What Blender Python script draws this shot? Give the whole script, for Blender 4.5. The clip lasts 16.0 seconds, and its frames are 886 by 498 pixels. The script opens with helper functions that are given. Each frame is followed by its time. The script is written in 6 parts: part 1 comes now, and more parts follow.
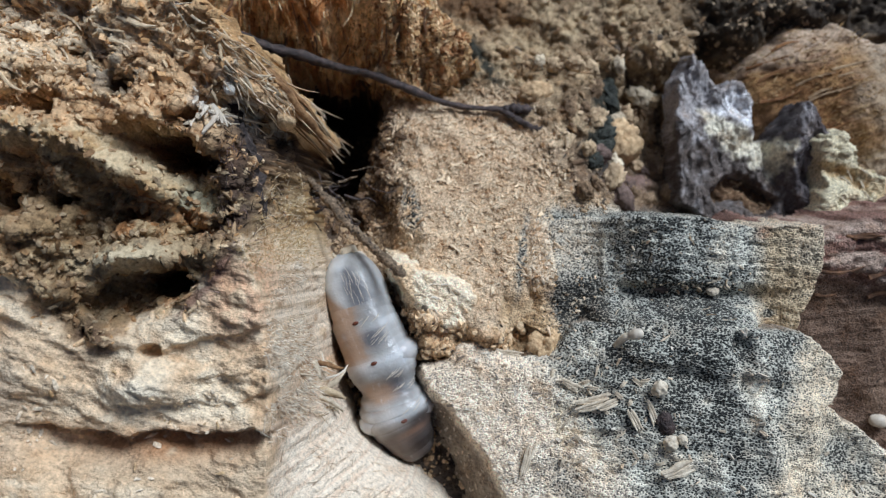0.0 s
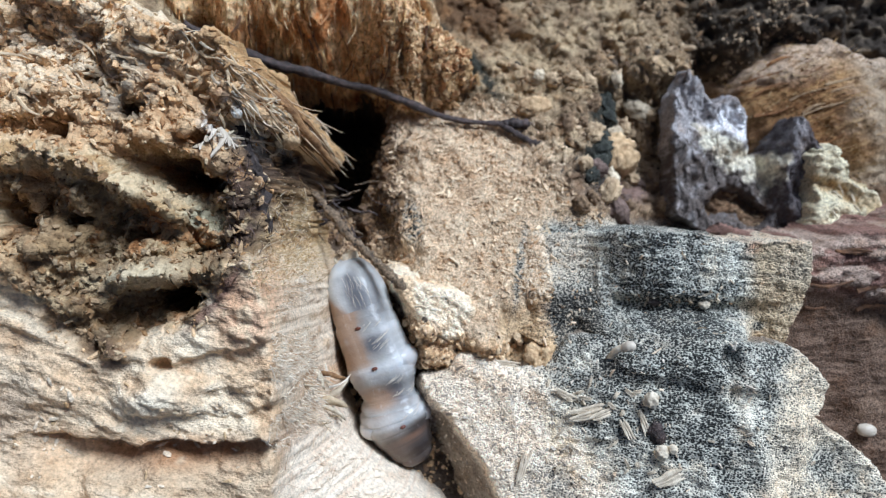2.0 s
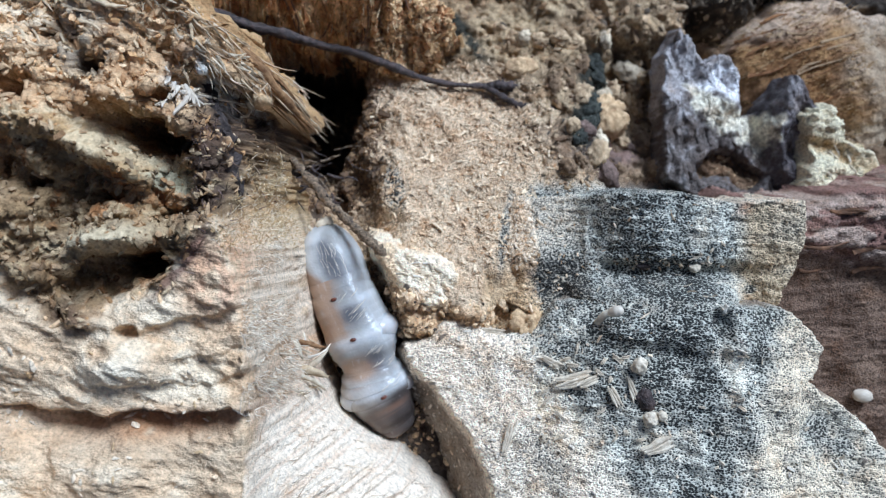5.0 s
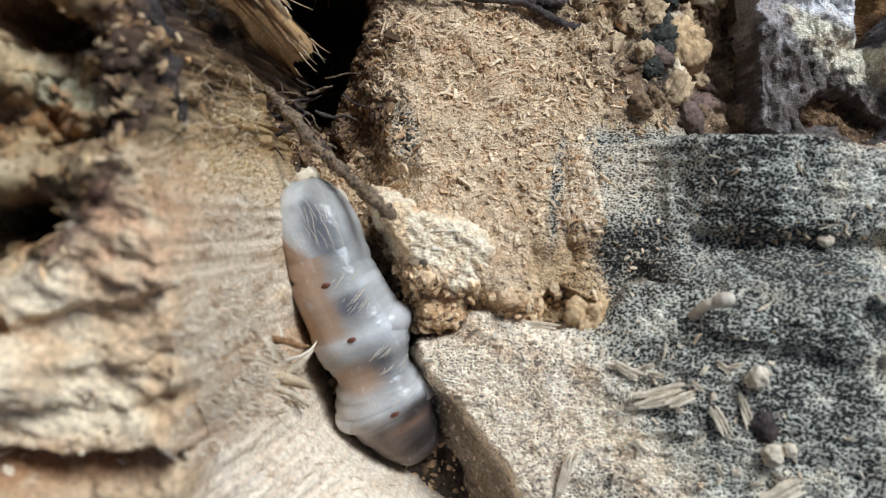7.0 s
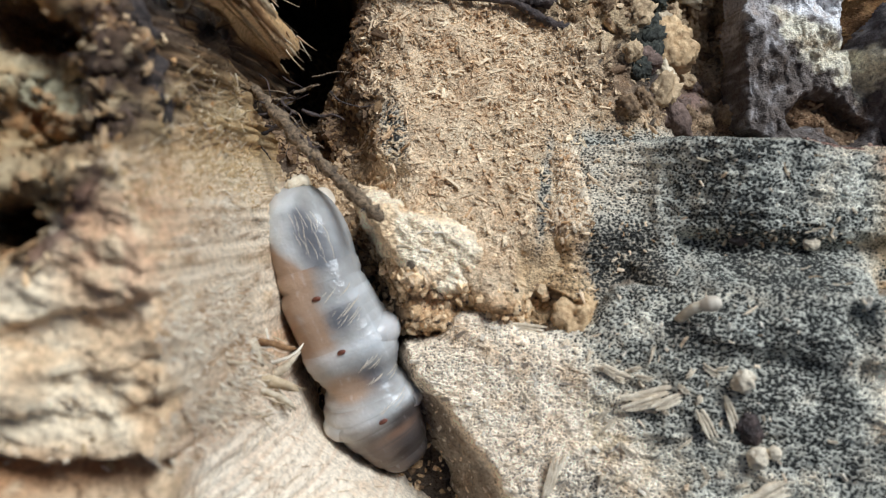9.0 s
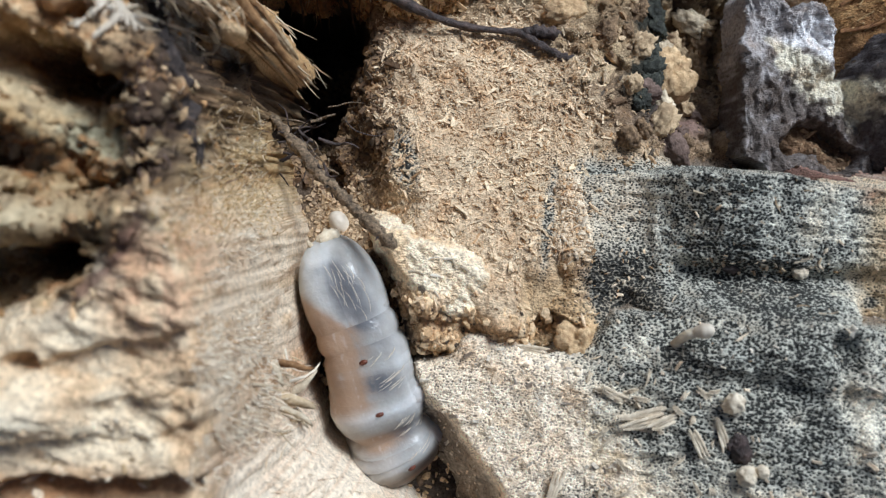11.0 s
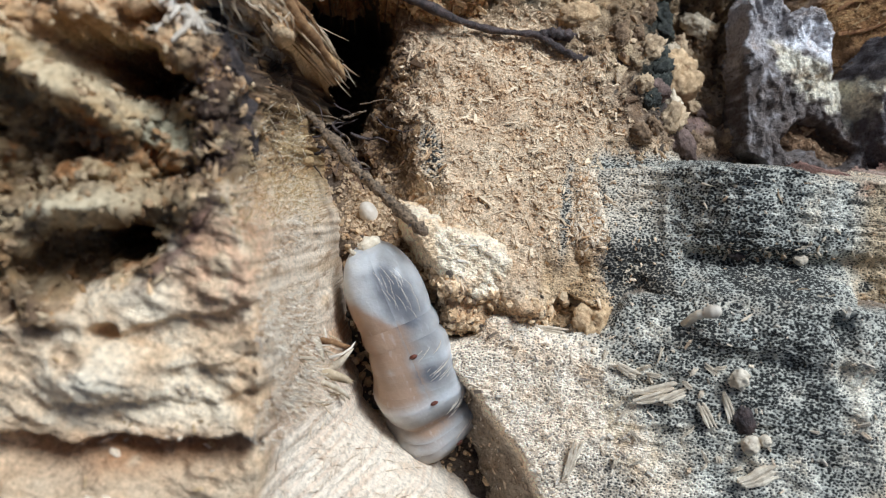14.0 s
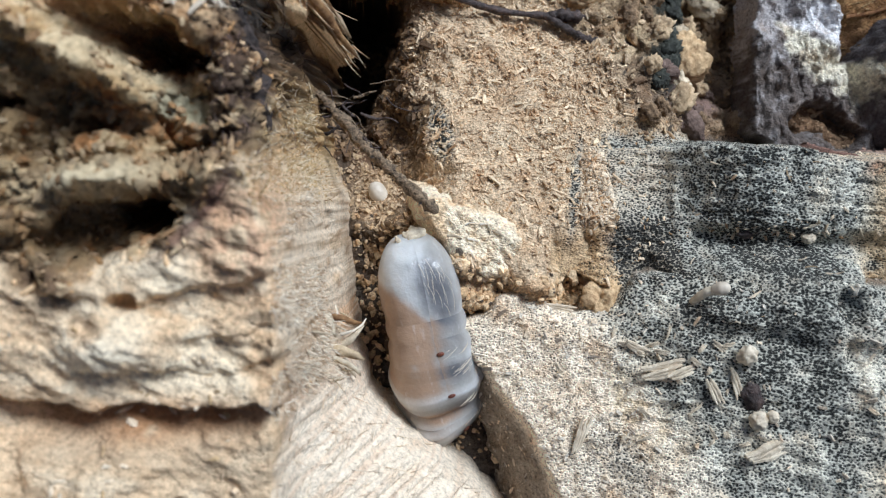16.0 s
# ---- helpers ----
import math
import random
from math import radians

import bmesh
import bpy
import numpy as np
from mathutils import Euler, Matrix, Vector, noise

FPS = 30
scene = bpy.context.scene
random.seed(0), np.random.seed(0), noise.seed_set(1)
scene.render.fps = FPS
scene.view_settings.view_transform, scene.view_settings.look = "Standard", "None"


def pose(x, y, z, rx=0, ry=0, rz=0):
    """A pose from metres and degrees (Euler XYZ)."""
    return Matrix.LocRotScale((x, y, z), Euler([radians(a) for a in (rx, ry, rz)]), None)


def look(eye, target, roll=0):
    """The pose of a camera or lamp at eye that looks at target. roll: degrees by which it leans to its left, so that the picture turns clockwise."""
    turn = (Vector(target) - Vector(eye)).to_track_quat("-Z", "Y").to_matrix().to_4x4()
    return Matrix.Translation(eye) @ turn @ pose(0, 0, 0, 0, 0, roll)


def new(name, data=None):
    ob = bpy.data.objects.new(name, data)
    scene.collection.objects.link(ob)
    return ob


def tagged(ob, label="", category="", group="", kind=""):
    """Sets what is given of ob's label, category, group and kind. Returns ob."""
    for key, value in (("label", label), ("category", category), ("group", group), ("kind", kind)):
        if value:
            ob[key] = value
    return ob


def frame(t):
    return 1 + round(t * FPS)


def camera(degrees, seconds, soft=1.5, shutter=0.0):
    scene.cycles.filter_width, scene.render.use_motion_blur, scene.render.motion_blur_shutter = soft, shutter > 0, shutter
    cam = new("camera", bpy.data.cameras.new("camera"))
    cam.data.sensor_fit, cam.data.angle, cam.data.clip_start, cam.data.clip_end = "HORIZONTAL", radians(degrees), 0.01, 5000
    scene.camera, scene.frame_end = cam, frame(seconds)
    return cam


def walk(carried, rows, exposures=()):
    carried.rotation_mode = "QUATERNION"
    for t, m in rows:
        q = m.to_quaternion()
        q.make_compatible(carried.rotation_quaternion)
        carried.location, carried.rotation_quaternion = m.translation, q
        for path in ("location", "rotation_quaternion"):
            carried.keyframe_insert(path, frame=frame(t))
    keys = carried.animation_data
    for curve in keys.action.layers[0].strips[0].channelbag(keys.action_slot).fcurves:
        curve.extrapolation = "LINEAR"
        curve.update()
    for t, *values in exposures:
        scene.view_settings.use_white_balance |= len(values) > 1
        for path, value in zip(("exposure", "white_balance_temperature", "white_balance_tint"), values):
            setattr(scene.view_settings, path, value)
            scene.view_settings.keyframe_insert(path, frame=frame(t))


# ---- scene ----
cam = camera(58.9, 16.0, 1.2)
METRES, EYE, TILT, LEAN, TURN = 0.077, 0.32, -72.0, 0.0, 0.0
ROWS = [
    (0.0, 0.0, 0.0, 0.0, 0.0, 0.0, -0.0),
    (0.5, 0.032, -0.0073, 0.0048, 0.41, -0.17, 0.02),
    (1.0, 0.0045, -0.01, -0.004, -0.33, 0.45, 0.24),
    (1.5, -0.0104, -0.0195, 0.0054, 0.08, -0.14, -0.07),
    (2.0, 0.0106, -0.0417, 0.0303, 0.44, -0.33, -0.2),
    (2.5, -0.0024, -0.0565, 0.0382, 0.09, 0.13, -0.11),
    (3.0, -0.0003, -0.0654, 0.0427, 0.25, 0.35, -0.03),
    (3.5, 0.0046, -0.0789, 0.0423, 0.19, -0.19, -0.12),
    (4.0, 0.009, -0.07, 0.0378, 0.25, -0.37, -0.01),
    (4.5, 0.0215, -0.0586, 0.0283, 0.36, -0.99, 0.12),
    (5.0, 0.0397, 0.0011, 0.0028, 0.41, -1.7, 0.46),
    (7.5, -0.0103, 0.3851, -0.0355, -0.16, -2.73, -0.23),
    (8.0, 0.0046, 0.3746, -0.0442, -0.54, -2.39, -0.21),
    (8.5, -0.0023, 0.3632, -0.0371, -0.91, -2.98, -0.28),
    (9.0, -0.0089, 0.3621, -0.023, -1.01, -3.4, -0.41),
    (9.5, -0.0148, 0.3576, 0.0042, -0.88, -3.36, -0.65),
    (12.0, -0.0206, 0.2948, 0.0195, -0.92, -3.83, -0.92),
    (12.5, -0.0165, 0.2867, 0.0152, -0.56, -3.49, -0.79),
    (13.0, -0.0154, 0.2525, 0.0053, -0.62, -3.65, -0.8),
    (13.5, -0.0458, 0.2571, 0.0049, -1.39, -3.71, -0.9),
    (14.0, -0.0615, 0.2355, 0.0069, -1.14, -3.85, -1.1),
    (14.5, -0.0708, 0.2415, 0.0115, -0.8, -3.8, -1.24),
    (15.0, -0.0793, 0.24, -0.0004, -0.93, -4.08, -1.27),
    (15.5, -0.0711, 0.242, -0.0054, -0.83, -4.3, -1.2),
    (16.0, -0.0718, 0.2269, -0.0116, -0.97, -4.42, -1.16),
]
cam.data.dof.use_dof, cam.data.dof.focus_distance, cam.data.dof.aperture_fstop = True, 0.086, 40.0
walk(cam, [(t, pose(0, 0, EYE, TILT, LEAN, TURN) @ pose(METRES * x, METRES * y, METRES * z, 90 + pitch, roll, yaw)) for t, x, y, z, yaw, pitch, roll in ROWS],
     [(0.0, -0.41, 5330.0, 7.0), (0.7, -0.33, 5310.0, 7.0), (1.5, -0.11, 5210.0, 7.0), (3.5, -0.08, 5010.0, 7.0), (5.0, -0.1, 4890.0, 6.5),
      (7.5, -0.31, 5640.0, 6.0), (9.5, -0.25, 5610.0, 6.0), (12.0, -0.23, 5430.0, 6.8), (16.0, -0.21, 5400.0, 6.8)])

# ---- light ----
world = bpy.data.worlds.new("overcast_sky")
scene.world = world
world.use_nodes = True
sky = world.node_tree.nodes.new("ShaderNodeTexSky")
sky.sky_type, sky.sun_disc = "NISHITA", False
sky.sun_elevation, sky.sun_rotation = radians(50), radians(42)
sky.air_density, sky.dust_density, sky.ozone_density = 1.0, 5.0, 1.0
back = world.node_tree.nodes["Background"]
back.inputs["Strength"].default_value = 0.043
world.node_tree.links.new(sky.outputs["Color"], back.inputs["Color"])
sun = new("sun", bpy.data.lights.new("sun", "SUN"))
sun.data.energy, sun.data.angle, sun.data.color = 4.25, radians(27), (1.0, 0.97, 0.93)
sun.matrix_world = look((0.55, 0.62, 1.0), (0, 0, 0))

# The broken top of the stump faces the first eye; millimetres in its own plane:
# u to the right, v up the slope, w out of the wood.
BOARD = pose(0, 0, EYE, TILT, 0, 0) @ pose(0, 0.1, 0, 90, 0, 0)


# ---- noise ----
def lattice(i, j, k, seed):
    h = (i * 374761393 + j * 668265263 + k * 2147483647 + seed * 974634777) & 0xFFFFFFFF
    h = ((h ^ (h >> 13)) * 1274126177) & 0xFFFFFFFF
    h = ((h ^ (h >> 16)) * 2246822519) & 0xFFFFFFFF
    return ((h ^ (h >> 15)) & 0xFFFF) / 65535.0 * 2 - 1


def noise3(x, y, z, seed=0):
    """Smooth value noise, -1 to 1."""
    x, y, z = np.broadcast_arrays(*(np.asarray(a, float) for a in (x, y, z)))
    i, j, k = (np.floor(a).astype(np.int64) for a in (x, y, z))
    f, g, h = x - i, y - j, z - k
    f, g, h = (a * a * (3 - 2 * a) for a in (f, g, h))
    total = 0
    for a in (0, 1):
        for b in (0, 1):
            for c in (0, 1):
                weight = (f if a else 1 - f) * (g if b else 1 - g) * (h if c else 1 - h)
                total = total + weight * lattice(i + a, j + b, k + c, seed)
    return total


def fbm(x, y, z=0.0, size=1.0, octaves=4, seed=0, gain=0.5):
    total, amp = 0, 1.0
    for o in range(octaves):
        s = 2.03 ** o / size
        total = total + amp * noise3(x * s + 7.3 * o, y * s - 3.1 * o, z * s + 1.7 * o, seed + o)
        amp *= gain
    return total


def ridged(x, y, z=0.0, size=1.0, octaves=3, seed=0):
    total, amp = 0, 1.0
    for o in range(octaves):
        s = 2.1 ** o / size
        total = total + amp * (1 - 2 * np.abs(noise3(x * s + 5.7 * o, y * s + 2.9 * o, z * s, seed + o)))
        amp *= 0.5
    return total


def fibre(u, v, angle, length, width, seed=0, octaves=3):
    """Noise drawn out along a grain."""
    c, s = math.cos(radians(angle)), math.sin(radians(angle))
    return fbm((u * c + v * s) / length, (v * c - u * s) / width, 0, 1.0, octaves, seed)


def step(a, b, x):
    t = np.clip((x - a) / (b - a), 0, 1)
    return t * t * (3 - 2 * t)


def blob(u, v, cu, cv, ru, rv, angle=0):
    c, s = math.cos(radians(angle)), math.sin(radians(angle))
    du, dv = u - cu, v - cv
    return np.exp(-(((du * c + dv * s) / ru) ** 2) - ((dv * c - du * s) / rv) ** 2)


def inside(u, v, outline):
    """Distance to an outline, positive within."""
    best, within = np.full(u.shape, 1e9), np.zeros(u.shape, bool)
    for (ax, ay), (bx, by) in zip(outline, outline[1:] + outline[:1]):
        ex, ey = bx - ax, by - ay
        t = np.clip(((u - ax) * ex + (v - ay) * ey) / (ex * ex + ey * ey), 0, 1)
        best = np.minimum(best, np.hypot(u - ax - t * ex, v - ay - t * ey))
        if ay != by:
            within ^= ((ay > v) != (by > v)) & (u < ex * (v - ay) / (by - ay) + ax)
    return np.where(within, best, -best)


def cells(u, v, size, seed=0):
    """Rounded crumbs side by side: the height of each, 0 to 1, and a tone of its own, -1 to 1."""
    x, y = u / size + 0.22 * fbm(u, v, 0, 0.9 * size, 2, seed + 5), v / size + 0.22 * fbm(u, v, 0, 0.9 * size, 2, seed + 8)
    i, j = np.floor(x).astype(np.int64), np.floor(y).astype(np.int64)
    best, tone = np.full(x.shape, 9.0), np.zeros(x.shape)
    for a in (-1, 0, 1):
        for b in (-1, 0, 1):
            ci, cj = i + a, j + b
            d = np.hypot(x - ci - 0.5 - 0.45 * lattice(ci, cj, 0, seed), y - cj - 0.5 - 0.45 * lattice(ci, cj, 1, seed))
            tone = np.where(d < best, lattice(ci, cj, 2, seed), tone)
            best = np.minimum(best, d)
    return np.sqrt(np.clip(1 - (best / 0.85) ** 2, 0, 1)) * (0.75 + 0.35 * tone), tone


def mix(a, b, t):
    t = np.asarray(t)[..., None]
    return np.asarray(a) * (1 - t) + np.asarray(b) * t


# ---- meshes ----
def sheet(name, pos, faces, material, tint=None, stain=None, smooth=True):
    """A mesh from arrays in millimetres, its origin in the middle of its foot."""
    mid = (pos.min(0) + pos.max(0)) / 2
    mesh = bpy.data.meshes.new(name)
    mesh.vertices.add(len(pos))
    mesh.vertices.foreach_set("co", ((pos - mid) * 0.001).astype(np.float32).ravel())
    n = faces.shape[1]
    mesh.loops.add(faces.size)
    mesh.loops.foreach_set("vertex_index", faces.astype(np.int32).ravel())
    mesh.polygons.add(len(faces))
    mesh.polygons.foreach_set("loop_start", np.arange(0, faces.size, n, dtype=np.int32))
    mesh.polygons.foreach_set("use_smooth", np.full(len(faces), smooth))
    if tint is not None:
        layer = mesh.attributes.new("tint", "FLOAT_COLOR", "POINT")
        layer.data.foreach_set("color", np.c_[np.clip(tint, 0, 1), np.ones(len(pos))].astype(np.float32).ravel())
    if stain is not None:
        layer = mesh.attributes.new("stain", "FLOAT", "POINT")
        layer.data.foreach_set("value", np.clip(stain, 0, 1).astype(np.float32))
    mesh.update(calc_edges=True)
    mesh.materials.append(material)
    ob = new(name, mesh)
    ob.matrix_world = BOARD @ Matrix.Translation(Vector(mid) * 0.001)
    return ob


SURFACE = {}                              # places and normals on the broken faces, to strew things on


def relief(name, outline, top, paint, material, grid=0.3, deep=14.0, steep=5.0, rim=0.8, ragged=0.6, rough=None, seed=0):
    """A broken piece of wood: a worn top over an outline, with ragged sides that go down `deep` mm."""
    us, vs = zip(*outline)
    pad = 12.0 if callable(steep) else deep / steep + 1.5
    U, V = np.meshgrid(np.arange(min(us) - pad, max(us) + pad, grid), np.arange(min(vs) - pad, max(vs) + pad, grid))
    sd = inside(U, V, outline) + (ragged(U, V) if callable(ragged) else ragged) * fbm(U, V, 0, 2.6, 4, seed + 50)
    W = top(U, V)
    floor = W - deep
    r = np.clip(sd / rim, 0, 1)
    W = W - rim * (1 - np.sqrt(1 - (1 - r) ** 2)) + np.minimum(sd, 0) * (steep(U, V) if callable(steep) else steep)
    keep = W > floor
    W = np.maximum(W, floor)
    gv, gu = np.gradient(W, grid)
    normal = np.stack([-gu, -gv, np.ones_like(W)], -1)
    normal /= np.linalg.norm(normal, axis=-1, keepdims=True)
    P = np.stack([U, V, W], -1)
    if rough:
        P = P + normal * rough(U, V, W)[..., None]
    cell = keep[:-1, :-1] | keep[1:, :-1] | keep[:-1, 1:] | keep[1:, 1:]
    ids = np.arange(U.size).reshape(U.shape)
    quads = np.stack([ids[:-1, :-1], ids[:-1, 1:], ids[1:, 1:], ids[1:, :-1]], -1)[cell]
    used = np.unique(quads)
    remap = np.full(U.size, -1)
    remap[used] = np.arange(len(used))
    P = P.reshape(-1, 3)[used]
    tint, stain = paint(P[:, 0], P[:, 1], P[:, 2])
    SURFACE[name] = (P, normal.reshape(-1, 3)[used])
    return sheet(name, P, remap[quads], material, tint, stain)


def part(name, bm, material, parent, label=""):
    mesh = bpy.data.meshes.new(name)
    bm.to_mesh(mesh)
    bm.free()
    for p in mesh.polygons:
        p.use_smooth = True
    mesh.materials.append(material)
    ob = new(name, mesh)
    ob.parent = parent
    return tagged(ob, label)


# ---- materials ----
def nodes(name):
    m = bpy.data.materials.new(name)
    m.use_nodes = True
    t = m.node_tree
    return m, t, t.nodes["Principled BSDF"]


def add(t, kind, links=None, **values):
    n = t.nodes.new(kind)
    for k, v in values.items():
        if k in n.inputs:
            n.inputs[k].default_value = v
    for k, v in (links or {}).items():
        t.links.new(v, n.inputs[k])
    return n


def math_node(t, op, a, b):
    n = t.nodes.new("ShaderNodeMath")
    n.operation = op
    for i, x in enumerate((a, b)):
        if isinstance(x, (int, float)):
            n.inputs[i].default_value = x
        else:
            t.links.new(x, n.inputs[i])
    return n.outputs[0]


def ramp(t, fac, stops):
    n = t.nodes.new("ShaderNodeValToRGB")
    t.links.new(fac, n.inputs[0])
    e = n.color_ramp.elements
    while len(e) < len(stops):
        e.new(0.5)
    for el, (p, c) in zip(e, stops):
        el.position, el.color = p, (*c, 1) if len(c) == 3 else c
    return n.outputs[0]


def blend(t, kind, fac, a, b):
    n = t.nodes.new("ShaderNodeMix")
    n.data_type, n.blend_type = "RGBA", kind
    for i, x in ((0, fac), (6, a), (7, b)):
        if isinstance(x, (int, float)):
            n.inputs[i].default_value = x
        elif isinstance(x, tuple):
            n.inputs[i].default_value = (*x, 1)
        else:
            t.links.new(x, n.inputs[i])
    return n.outputs[2]


def wood_material(name, grain=1.0, bump=0.8, pore=(0.022, 0.023, 0.022), rough=0.9, speckle=0.85, warmth=0.8):
    """Decayed wood: the tint of its parts, fine grain, dark pores in rows where it is stained."""
    m, t, b = nodes(name)
    geo = add(t, "ShaderNodeNewGeometry").outputs["Position"]
    tint = t.nodes.new("ShaderNodeAttribute")
    tint.attribute_name = "tint"
    stain = t.nodes.new("ShaderNodeAttribute")
    stain.attribute_name = "stain"
    fine = add(t, "ShaderNodeTexNoise", {"Vector": geo}, Scale=2200.0 * grain, Detail=6.0, Roughness=0.72)
    broad = add(t, "ShaderNodeTexNoise", {"Vector": geo}, Scale=330.0, Detail=4.0, Roughness=0.6)
    warm = ramp(t, broad.outputs["Fac"], [(0.3, (0.84, 0.7, 0.56)), (0.46, (1, 0.97, 0.93)), (0.72, (1.12, 1.14, 1.14))])
    speck = ramp(t, fine.outputs["Fac"], [(0.32, (0.26, 0.22, 0.19)), (0.46, (0.95, 0.95, 0.95)), (0.66, (1.6, 1.6, 1.6))])
    colour = blend(t, "MULTIPLY", warmth, tint.outputs["Color"], warm)
    colour = blend(t, "MULTIPLY", speckle, colour, speck)
    grey = math_node(t, "MAXIMUM", math_node(t, "MINIMUM", math_node(t, "MULTIPLY", math_node(t, "ADD", stain.outputs["Fac"], -0.17), 2.6), 0.62), 0.0)
    colour = blend(t, "MIX", grey, colour, (0.43, 0.44, 0.39))
    rows = add(t, "ShaderNodeMapping", {"Vector": t.nodes.new("ShaderNodeTexCoord").outputs["Object"]})
    rows.inputs["Scale"].default_value = (0.78, 1.12, 1.0)
    rows.inputs["Rotation"].default_value = (0, 0, 0.12)
    drift = add(t, "ShaderNodeTexNoise", {"Vector": rows.outputs[0]}, Scale=1900.0, Detail=2.0)
    cell = add(t, "ShaderNodeTexVoronoi", {"Vector": rows.outputs[0]}, Scale=4000.0, Randomness=0.85)
    pores = math_node(t, "ADD", math_node(t, "MULTIPLY", cell.outputs["Distance"], -0.75), math_node(t, "MULTIPLY", drift.outputs["Fac"], 0.16))
    spread = math_node(t, "ADD", math_node(t, "MULTIPLY", stain.outputs["Fac"], 0.56), math_node(t, "MINIMUM", math_node(t, "MULTIPLY", stain.outputs["Fac"], 1.5), 0.12))
    level = math_node(t, "ADD", math_node(t, "ADD", pores, spread), 0.64)
    hole = ramp(t, level, [(0.62, (0, 0, 0)), (0.78, (0.97, 0.97, 0.97))])
    colour = blend(t, "MIX", hole, colour, pore)
    t.links.new(colour, b.inputs["Base Color"])
    b.inputs["Roughness"].default_value = rough
    b.inputs["Specular IOR Level"].default_value = 0.25
    height = math_node(t, "ADD", fine.outputs["Fac"], math_node(t, "MULTIPLY", pores, -0.8))
    bm = add(t, "ShaderNodeBump", {"Height": height}, Strength=bump, Distance=0.0004)
    t.links.new(bm.outputs[0], b.inputs["Normal"])
    return m


WOOD = wood_material("decayed_wood")
SOFT = wood_material("soft_rotten_wood", 0.9, 0.6, speckle=0.55, warmth=0.5)
CHIP = wood_material("loose_wood_chips", 1.4, 0.35, speckle=0.6)
HAIR = wood_material("wood_fibre_hair", 1.4, 0.1, speckle=0.2)


def plain_wood(name, dark, light, scale=900.0, stretch=(1, 1, 1), rough=0.8, bump=0.5):
    m, t, b = nodes(name)
    co = t.nodes.new("ShaderNodeTexCoord").outputs["Object"]
    mp = add(t, "ShaderNodeMapping", {"Vector": co})
    mp.inputs["Scale"].default_value = stretch
    n = add(t, "ShaderNodeTexNoise", {"Vector": mp.outputs[0]}, Scale=scale, Detail=6.0, Roughness=0.65)
    n2 = add(t, "ShaderNodeTexNoise", {"Vector": co}, Scale=scale * 0.22, Detail=3.0)
    c = ramp(t, n.outputs["Fac"], [(0.32, dark), (0.68, light)])
    c = blend(t, "MULTIPLY", 0.6, c, ramp(t, n2.outputs["Fac"], [(0.35, (0.55, 0.5, 0.48)), (0.65, (1.2, 1.2, 1.2))]))
    t.links.new(c, b.inputs["Base Color"])
    b.inputs["Roughness"].default_value = rough
    bm = add(t, "ShaderNodeBump", {"Height": n.outputs["Fac"]}, Strength=bump, Distance=0.0004)
    t.links.new(bm.outputs[0], b.inputs["Normal"])
    return m


TWIG = plain_wood("dark_twig_bark", (0.01, 0.008, 0.008), (0.115, 0.08, 0.07), 1400.0, (1, 1, 1), 0.6, 0.9)
STEM = plain_wood("brown_stem", (0.005, 0.004, 0.003), (0.44, 0.32, 0.2), 2600.0, bump=0.9)
SOIL = plain_wood("forest_soil", (0.03, 0.02, 0.012), (0.12, 0.085, 0.05), 60.0)
BONE = plain_wood("pale_crumb", (0.62, 0.51, 0.35), (0.95, 0.87, 0.69), 900.0)
RUST = plain_wood("orange_crumb", (0.46, 0.28, 0.13), (0.88, 0.66, 0.38), 1500.0, bump=0.9)
EGG = plain_wood("white_egg_shell", (0.62, 0.54, 0.42), (0.84, 0.77, 0.64), 500.0, rough=0.5, bump=0.15)

# wood colours
CREAM, TAN, DUST = (0.72, 0.61, 0.46), (0.54, 0.4, 0.26), (0.68, 0.53, 0.36)
ORANGE, BROWN, DARK = (0.37, 0.21, 0.1), (0.18, 0.12, 0.075), (0.04, 0.031, 0.027)
ASH, PLUM = (0.74, 0.75, 0.66), (0.18, 0.125, 0.115)

# ---- the stump ----
HOLE = [(-24, 27), (-18, 27.5), (-10.5, 26.5), (-9.3, 20), (-11, 14.5), (-12.5, 11), (-14.5, 6.5), (-20, 8), (-24, 18)]


def cliff(u, v):
    """The broken front of the sawdust slope: how far it has fallen below the slope."""
    lip = -3.2 - 0.2 * np.maximum(u - 15, 0) + 0.5 * fbm(u, v, 0, 2.5, 4, 505)
    return (1.7 + 1.3 * step(9, 15, u)) * step(0, 5.2, lip - v) * step(6.8, 8.6, u + 0.5 * fbm(u, v, 0, 2, 3, 506)) * step(21.5, 18, u)


